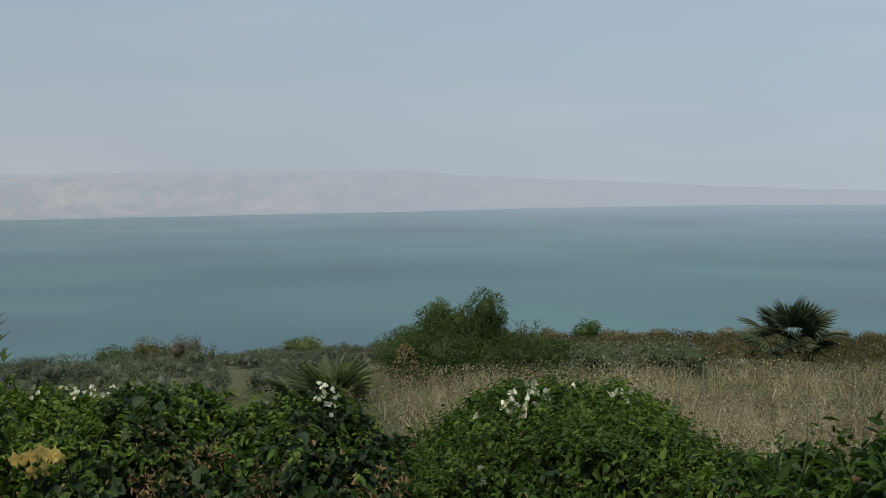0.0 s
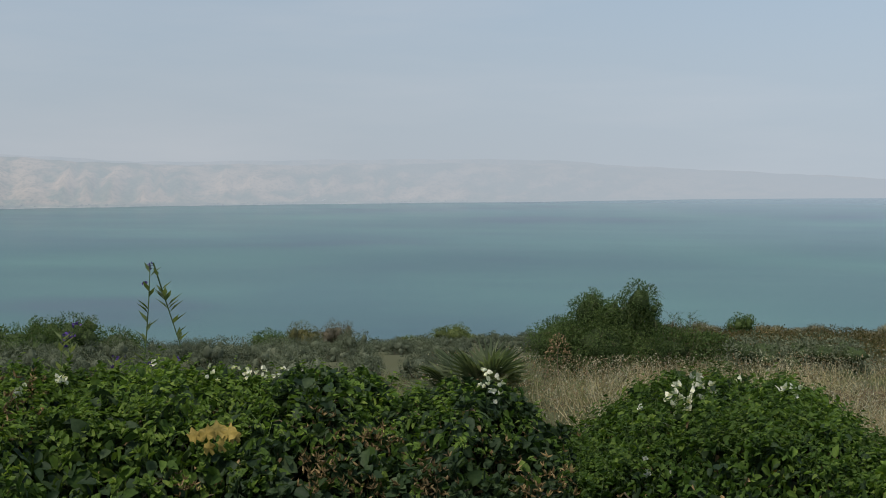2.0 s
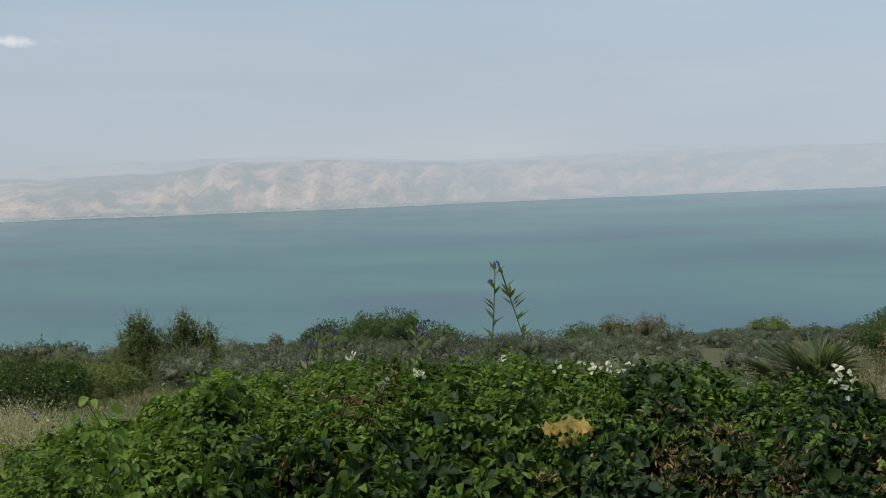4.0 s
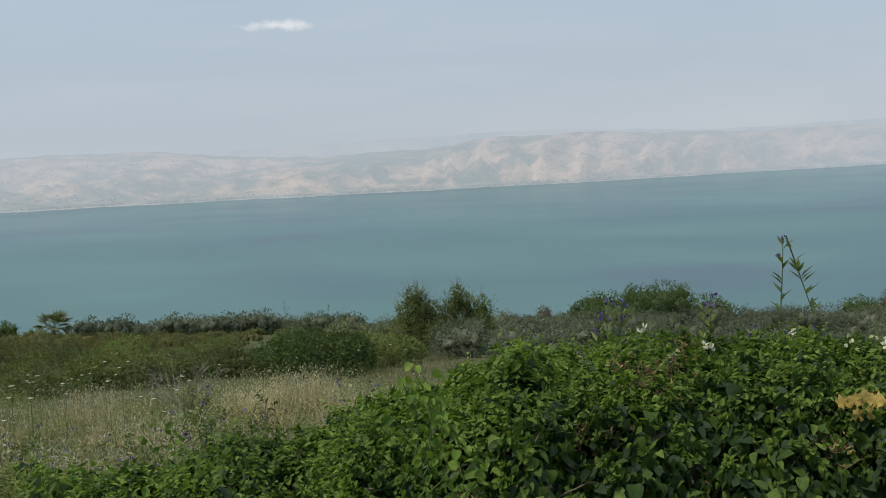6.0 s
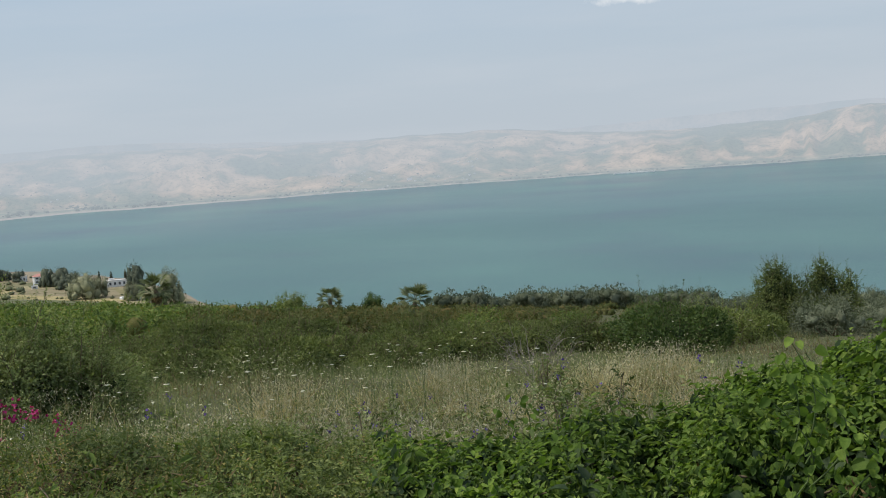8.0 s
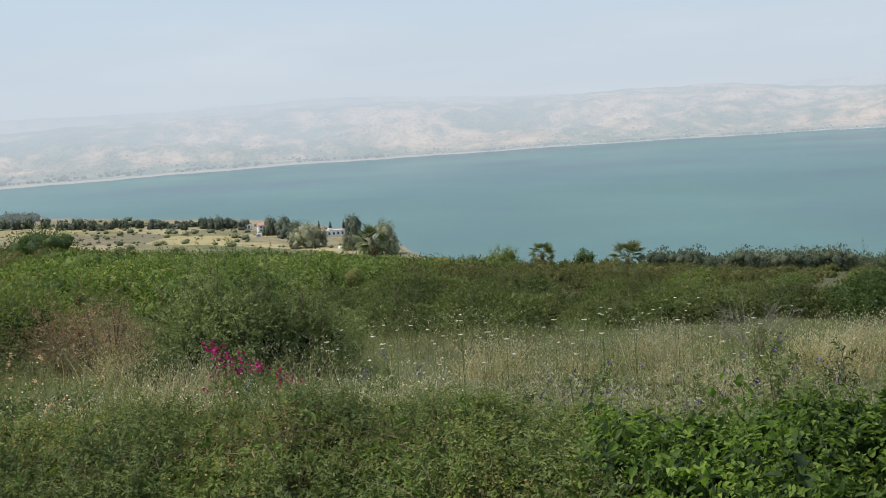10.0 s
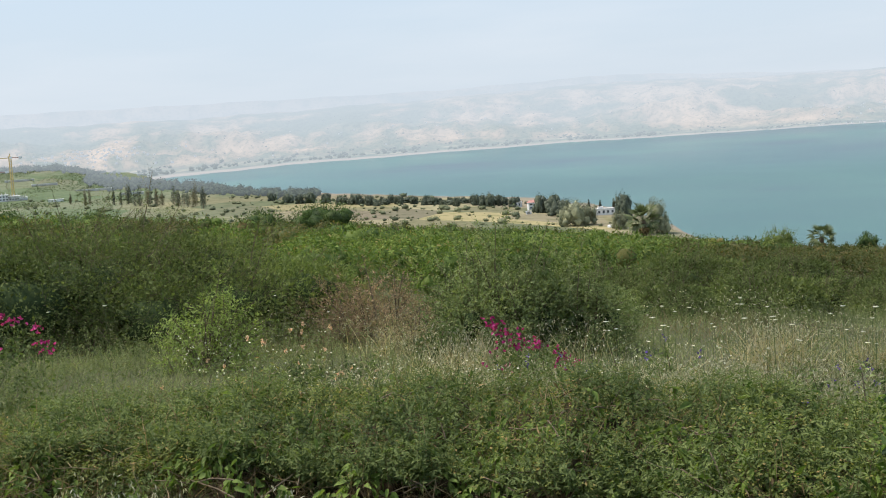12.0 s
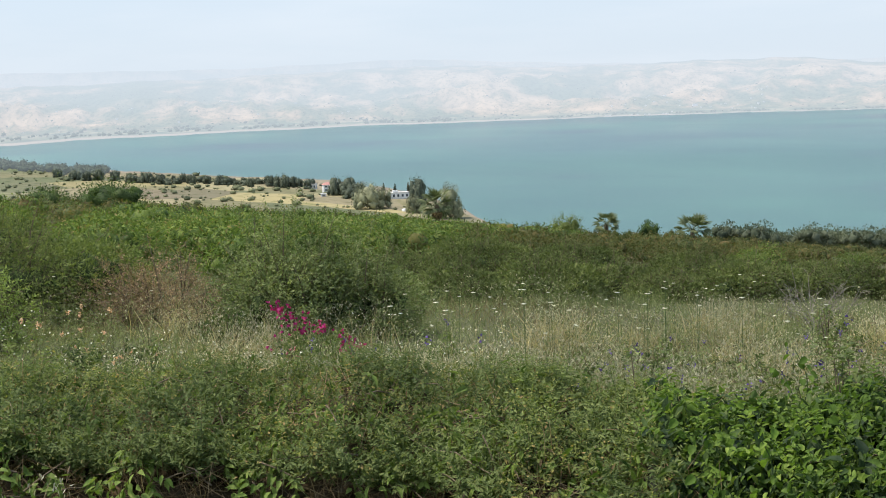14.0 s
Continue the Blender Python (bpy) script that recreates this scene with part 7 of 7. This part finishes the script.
# ---- the plain by the lake: village, site and trees ----
def house(name, label, az, r, w, d, h, floors, roof, turn=0.0, windows=3):
    x, y = at(az, r)
    ob = empty(name, x, y, gz(az, r), az + turn)
    tagged(ob, label, "house")
    box("wall", M_PLASTER, ob, (w, d, h), (0, 0, h / 2), bevel=0.04)
    if roof == "hip":
        bm = bmesh.new()
        b = [bm.verts.new(p) for p in ((-w / 2 - 0.3, -d / 2 - 0.3, h), (w / 2 + 0.3, -d / 2 - 0.3, h), (w / 2 + 0.3, d / 2 + 0.3, h), (-w / 2 - 0.3, d / 2 + 0.3, h))]
        t = [bm.verts.new(p) for p in ((-w * 0.18, 0, h + d * 0.3), (w * 0.18, 0, h + d * 0.3))]
        for f in ((b[0], b[1], t[1], t[0]), (b[1], b[2], t[1]), (b[2], b[3], t[0], t[1]), (b[3], b[0], t[0]), (b[3], b[2], b[1], b[0])):
            bm.faces.new(f)
        part("roof", bm, M_ROOF, ob, "faded red tiled roof")
    else:
        box("roof", M_CONC, ob, (w + 0.3, d + 0.3, 0.2), (0, 0, h + 0.102))
        box("roof_hut", M_PLASTER, ob, (w * 0.22, d * 0.4, 0.7), (-w * 0.1, 0, h + 0.554))
    for f in range(floors):
        for k in range(windows):
            wz = h * (f + 0.55) / floors
            wx = -w / 2 + w * (k + 0.5) / windows
            fr = box("window", M_GLASS, ob, (w / windows * 0.45, 0.06, h / floors * 0.42), (wx, -d / 2 - 0.025, wz))
            box("sill", M_CONC, fr, (w / windows * 0.55, 0.16, 0.08), (wx, -d / 2 - 0.06, wz - h / floors * 0.25))
    return ob


house("house", "white two-storey house with a faded red roof", 66.0, 600, 4.6, 4.0, 3.2, 2, "hip", 12, 2)
house("house", "white flat-roofed house among the trees", 66.7, 622, 4.6, 3.5, 2.4, 1, "flat", -10, 3)
house("house", "long white flat-roofed building by the shore", 62.9, 545, 9.5, 4, 2.6, 1, "flat", 10, 5)
house("shed", "small pale shed in the field", 66.2, 563, 2.5, 2, 1.2, 1, "flat", 0, 1)
for k_, (a_, r_) in enumerate(((61.9, 470), (61.5, 472), (61.15, 468), (60.8, 466), (62.6, 474))):
    x_, y_ = at(a_, r_)
    tent = empty("tent", x_, y_, gz(a_, r_), a_ + 8 * k_)
    tagged(tent, "small white tent by the shore", "tent", "white tents by the shore")
    bm_ = bmesh.new()
    bmesh.ops.create_cone(bm_, segments=4, radius1=1.2, radius2=0.7, depth=0.4, cap_ends=True, matrix=pose(0, 0, 0.8, 0, 0, 45))
    part("tent_top", bm_, M_WPAINT, tent)
    box("tent_wall", M_WPAINT, tent, (1.6, 1.6, 0.6), (0, 0, 0.298))


def plain_trees():
    rows = [  # bearing, distance, width, height, material, label
        (66.8, 622, 7, 5.2, M_FARTREE, "dark"), (65.7, 570, 6.5, 8.6, M_FARTREE, "dark"), (65.1, 568, 9.0, 8.6, M_FARTREE, "dark"), (64.6, 566, 7, 6.2, M_FARTREE, "dark"), (65.0, 560, 6, 5.0, M_FARTREE, "dark"),
        (64.2, 486, 12.5, 10.0, M_SILVER, "silvery"), (63.6, 490, 7.5, 8.2, M_SILVER, "silvery"), (61.95, 505, 7.0, 11.4, M_FARTREE, "dark"), (62.2, 466, 6, 6.4, M_SILVER, "silvery"), (60.55, 450, 9.5, 12.0, M_SILVER, "silvery"),
        (61.3, 446, 6, 6.0, M_SILVER, "silvery"), (67.3, 640, 6, 4.6, M_FARTREE, "dark"), (73.9, 706, 7, 6.2, M_FARTREE, "dark"), (75.9, 748, 6.5, 7.0, M_FARTREE, "dark"), (76.4, 745, 6, 5.5, M_FARTREE, "dark"), (73.3, 700, 6, 5.0, M_FARTREE, "dark"), (74.6, 715, 5, 4.5, M_FARTREE, "dark")]
    for a in np.arange(67.3, 74.6, 0.17):
        rows.append((a + rng.normal() * 0.12, 655 + (a - 67.8) * 9 + rng.normal() * 9, rng.uniform(3.0, 6.5), rng.uniform(2.0, 5.0), M_FARTREE, "dark"))
    for a, r, w, h in ((68.2, 640, 5, 6.2), (67.9, 636, 4.6, 7.0), (68.5, 650, 5, 5.6), (64.9, 545, 7, 5.0), (62.1, 500, 5, 8.6), (69.4, 650, 4, 5.0), (75.2, 735, 6, 6.4), (76.9, 760, 7, 6.0), (77.6, 800, 6, 5.2)):
        rows.append((a, r, w, h, M_FARTREE, "dark"))
    for a, r, w, h, mat, lab in rows:
        tree("tree", lab + " leafy tree on the plain by the lake", a, r, lumps(w, h * 1.08, 7), 3000 if mat is M_SILVER else 1700, 0.026 * h + 0.2, mat, 0.2, "tree")
    # cypresses and poplars, narrow and upright
    slim = [(67.5, 635, 1.6, 4.8), (63.0, 562, 1.0, 4.8), (62.4, 560, 1.1, 5.4), (63.5, 566, 0.9, 4.8), (86.2, 944, 2.0, 7), (85.6, 903, 2.0, 11), (85.4, 905, 2.0, 12), (84.4, 879, 1.5, 11), (84.1, 876, 1.4, 9), (83.8, 872, 1.5, 10.5)]
    slim += [(a + rng.normal() * 0.07, 862 - (83.3 - a) * 26 + rng.normal() * 14, rng.uniform(2.2, 4.4), rng.uniform(7.5, 14)) for a in np.arange(80.4, 83.9, 0.15) if not 82.05 < a < 82.35]
    for a, r, w, h in slim:
        tree("cypress", "slim dark upright tree on the plain", a, r, [(0, 0, h * f, w * 0.5 * g, w * 0.5 * g, h * 0.22) for f, g in ((0.2, 0.8), (0.45, 0.85), (0.68, 0.6), (0.88, 0.28))], 700, 0.5, M_FARTREE if rng.random() < 0.55 else M_BTREE, 0.15, "tree")
    # scrub dots and woods further round, too many to count
    pieces = []
    for _ in range(950):
        a, r = rng.uniform(62, 88), rng.uniform(480, 1050)
        land = np.interp(a, AZ_L, LAND_R)
        if r > land - 20:
            continue
        x, y = at(a, r)
        s = rng.lognormal(-0.2, 0.45) + 1.2 * (rng.random() < 0.12)
        V, F = crown_body([(0, 0, s * 0.4, s, s, s * 0.55)], 30, 0.34 * s, core=0.8)
        pieces.append((V + np.array([x, y, gz(a, r)]), F))
    tagged(link_mesh("scrub", *merge(pieces), M_SCRUB), "dark scrub dotted over the parched fields", "scrub", kind="stuff")
    pieces = []
    for _ in range(760):
        q = rng.random()
        if q < 0.7:
            a = rng.uniform(75.5, 85.5)
            r = np.interp(a, [75.5, 79, 82.5, 85.5], [860, 960, 1150, 1250]) + rng.normal() * 45
        else:
            a, r = rng.uniform(84, 96), rng.choice([1420, 1520, 1650]) + rng.normal() * 15
        if r > np.interp(a, AZ_L, LAND_R) - 30:
            continue
        x, y = at(a, r)
        s = rng.uniform(1.5, 3.2)
        V, F = crown_body([(0, 0, s * 0.7, s, s, s * 0.9)], 36, 0.4 * s, core=0.72)
        pieces.append((V + np.array([x, y, gz(a, r)]), F))
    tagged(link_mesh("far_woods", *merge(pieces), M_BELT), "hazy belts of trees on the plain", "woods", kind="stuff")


plain_trees()


def plain_orchards():
    """Rows of small fruit trees on the green slopes of the plain, past counting."""
    pieces = []
    for row in np.arange(930, 1420, 17):
        for a in np.arange(83.6 + rng.uniform(0, 0.3), 97, 0.2):
            if math.sin(a * 1.3 + row * 0.013) < -0.5 or rng.random() < 0.1 or (1020 < row < 1110 and 86 < a < 91):
                continue
            x, y = at(a + rng.normal() * 0.03, row + rng.normal() * 1.5)
            k = rng.uniform(1.0, 1.7)
            V, F = crown_leaves([(0, 0, k * 0.3, k * 1.9, k * 1.2, k * 0.42)], 22, 0.7 * k)
            pieces.append((V + np.array([x, y, float(ground_z(x, y))]), F))
    tagged(link_mesh("fruit_tree_rows", *merge(pieces), M_PLAINFRUIT), "rows of small green fruit trees on the plain", "trees", kind="stuff")
    # trees along the curve of the shore behind them
    pieces = []
    for _ in range(520):
        a = rng.uniform(78.5, 96)
        r = np.interp(a, [78.5, 82.5, 86, 96], [985, 1230, 1440, 1520]) + rng.normal() * 40
        if r > np.interp(a, AZ_L, LAND_R) - 12:
            continue
        x, y = at(a, r)
        k = rng.uniform(1.8, 4.4)
        V, F = crown_body([(0, 0, k * 0.7, k, k, k * 0.9), (k * 0.6, 0, k * 0.5, k * 0.7, k * 0.7, k * 0.6)], 40, 0.4 * k, core=0.7)
        pieces.append((V + np.array([x, y, float(ground_z(x, y))]), F))
    tagged(link_mesh("far_woods", *merge(pieces), M_BELT), "hazy trees along the curve of the shore", "woods", kind="stuff")
    for a, r, w in ((85.2, 1120, 30), (87.2, 1180, 22), (83.6, 1040, 18), (88.2, 1240, 26)):
        x, y = at(a, r)
        wall = empty("field_wall", x, y, gz(a, r), a + 4)
        tagged(wall, "low pale stone wall and track between the orchards", "wall", "pale walls on the plain")
        box("wall", M_CONC, wall, (w, 1.2, 1.6), (0, 0, 0.8), bevel=0.1)
        box("coping", M_PLASTER, wall, (w + 0.3, 1.5, 0.25), (0, 0, 1.73))


plain_orchards()


def building_site():
    x, y = at(89.35, 1060)
    ob = empty("building_site", x, y, gz(89.35, 1060), 89.35)
    tagged(ob, "pale half-built long concrete building", "building")
    for k, (bx, w, h) in enumerate(((-22, 8, 4.6), (-13, 10, 5.6), (-3, 10, 3.4), (7, 10, 5.0), (16, 8, 3.6), (23, 6, 2.2))):
        box("wall", M_PLASTER if k % 2 else M_CONC, ob, (w, 9, h), (bx, (k % 2) * 0.8, h / 2), bevel=0.1)
        box("slab", M_PLASTER, ob, (w + 0.8, 10, 0.3), (bx, (k % 2) * 0.8, h + 0.153))
        for q in range(4):
            for lev in ((0.3, 0.74) if k in (0, 1, 3) else (0.4,)):
                box("opening", M_GLASS, ob, (w * 0.13, 0.1, h * 0.2), (bx - w * 0.36 + q * w * 0.24, -4.54 + (k % 2) * 0.8, h * lev))
        for q in range(3):
            box("column_stub", M_CONC, ob, (0.6, 0.6, 1.6), (bx - w * 0.3 + q * w * 0.3, -3 + 2 * q, h + 1.1))
    for az, r, h, jib, turn in ((88.5, 1085, 34, 34, 14), (89.1, 1100, 22, 18, 10)):
        cx, cy = at(az, r)
        cr_ = empty("tower_crane", cx, cy, gz(az, r), az + turn)
        tagged(cr_, "yellow tower crane over the building site", "crane")
        for sx in (-0.8, 0.8):
            for sy in (-0.8, 0.8):
                box("mast_post", M_CRANE, cr_, (0.36, 0.36, h), (sx, sy, h / 2))
        for k in range(int(h / 2.2)):
            bm = bmesh.new()
            bmesh.ops.create_cube(bm, size=1.0, matrix=pose(0, -0.82, 1.1 + 2.2 * k, 0, 42 * (-1) ** k, 0) @ Matrix.Diagonal((0.3, 0.3, 2.6, 1)))
            part("mast_brace", bm, M_CRANE, cr_)
        box("jib", M_CRANE, cr_, (jib, 0.5, 0.6), (-jib / 2 + 1, 0, h - 1.4))
        box("counter_jib", M_ROOF, cr_, (8, 0.5, 0.6), (5.2, 0, h - 1.4))
        box("counterweight", M_WPAINT, cr_, (2.6, 1.4, 1.8), (8.2, 0, h - 1.6))
        box("cab", M_WPAINT, cr_, (1.6, 1.5, 1.7), (0.4, -1.6, h - 1.2))
        box("apex", M_CRANE, cr_, (0.7, 0.7, 3.0), (0, 0, h + 0.6))
    sx, sy = at(86.8, 1006)
    sh = empty("shed", sx, sy, gz(86.8, 1006), 86.8)
    tagged(sh, "low white shed beside the building site", "shed")
    box("wall", M_WPAINT, sh, (11, 5, 1.9), (0, 0, 0.95))
    box("roof", M_PLASTER, sh, (11.6, 5.6, 0.25), (0, 0, 2.03))
    tx, ty = at(90.1, 1380)
    tw = empty("water_tower", tx, ty, gz(90.1, 1380), 0)
    tagged(tw, "slim white tower on the plain", "tower")
    bm = bmesh.new()
    bmesh.ops.create_cone(bm, segments=10, radius1=1.1, radius2=0.9, depth=20, cap_ends=True, matrix=Matrix.Translation((0, 0, 10)))
    part("shaft", bm, M_WPAINT, tw)
    bm = bmesh.new()
    bmesh.ops.create_cone(bm, segments=10, radius1=1.0, radius2=1.9, depth=2.4, cap_ends=True, matrix=Matrix.Translation((0, 0, 21)))
    part("tank", bm, M_WPAINT, tw)


building_site()


# ---- far shore: houses, jetty ----
def far_shore():
    spots = [(49.6, 0.2, 8.0, 4.0)] + [(rng.uniform(46.5, 54), rng.uniform(0.08, 0.4), rng.uniform(1.6, 3.2), rng.uniform(1.2, 2.0)) for _ in range(44)] + [(rng.uniform(64, 86), rng.uniform(0.25, 0.6), rng.uniform(2, 3.5), rng.uniform(1.2, 2.0)) for _ in range(40)] + [(rng.normal() * 1.6 + 85, rng.uniform(0.3, 0.52), rng.uniform(2.4, 4.2), rng.uniform(1.4, 2.6)) for _ in range(90)] + [(rng.uniform(8, 13), rng.uniform(0.03, 0.1), 3, 1.6) for _ in range(8)] + [(rng.uniform(50, 53.5), 0.02, 3.0, 1.4) for _ in range(10)]
    first = None
    for az, u, w, h in spots:
        X, Y, Z = hill_point(az, u)
        m = pose(float(X), float(Y), float(Z) - 0.2, 0, 0, az + rng.uniform(-30, 30)) @ Matrix.Diagonal((w, w * 0.7, h, 1))
        if first is None:
            first = empty("distant_house", 0, 0, 0)
            tagged(first, "tiny pale house on the far shore", "house", "houses on the far shore")
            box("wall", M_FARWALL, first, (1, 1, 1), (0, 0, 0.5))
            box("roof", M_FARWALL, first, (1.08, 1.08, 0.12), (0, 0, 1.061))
            first.matrix_world = m
        else:
            copy_thing(first, m).matrix_world = m
    a0, a1 = at(38.8, 1950), at(40.4, 1950)
    jetty = empty("jetty", (a0[0] + a1[0]) / 2, (a0[1] + a1[1]) / 2, LAKE_Z, 39.6)
    tagged(jetty, "long white jetty on the far shore", "jetty")
    box("deck", M_WPAINT, jetty, (62, 5, 1.5), (0, 0, 0.8))
    for k in range(9):
        box("pile", M_CONC, jetty, (0.8, 0.8, 2.0), (-28 + 7 * k, 0, -0.96))


far_shore()


def shore_belt():
    """Belts of trees on the coastal plain across the water, and the trees of the slopes behind."""
    pieces = []
    for _ in range(3000):
        a = 3 + 90 * rng.random() ** 0.8
        flat = np.interp(a, [14, 34, 50, 62, 80], [0.03, 0.05, 0.06, 0.16, 0.22])
        q = rng.random()
        u = flat * rng.uniform(0.36, 1.25) if q < 0.62 else rng.uniform(flat, 0.75)
        if a < 40 and q >= 0.62:
            continue
        if math.sin(a * 2.3) + math.sin(a * 0.9 + u * 30) + rng.normal() * 0.6 < -0.1:
            continue
        X, Y, Z = hill_point(a, u)
        s = rng.uniform(0.7, 1.9) * (1.8 if a > 60 and q < 0.62 else 1.0)
        V, F = crown_body([(0, 0, s * 0.5, s * 1.7, s * 1.2, s * 0.75)], 14, 0.5 * s, core=0.75)
        pieces.append((V + np.array([float(X), float(Y), float(Z)]), F))
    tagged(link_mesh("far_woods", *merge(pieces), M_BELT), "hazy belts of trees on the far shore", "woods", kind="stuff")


shore_belt()
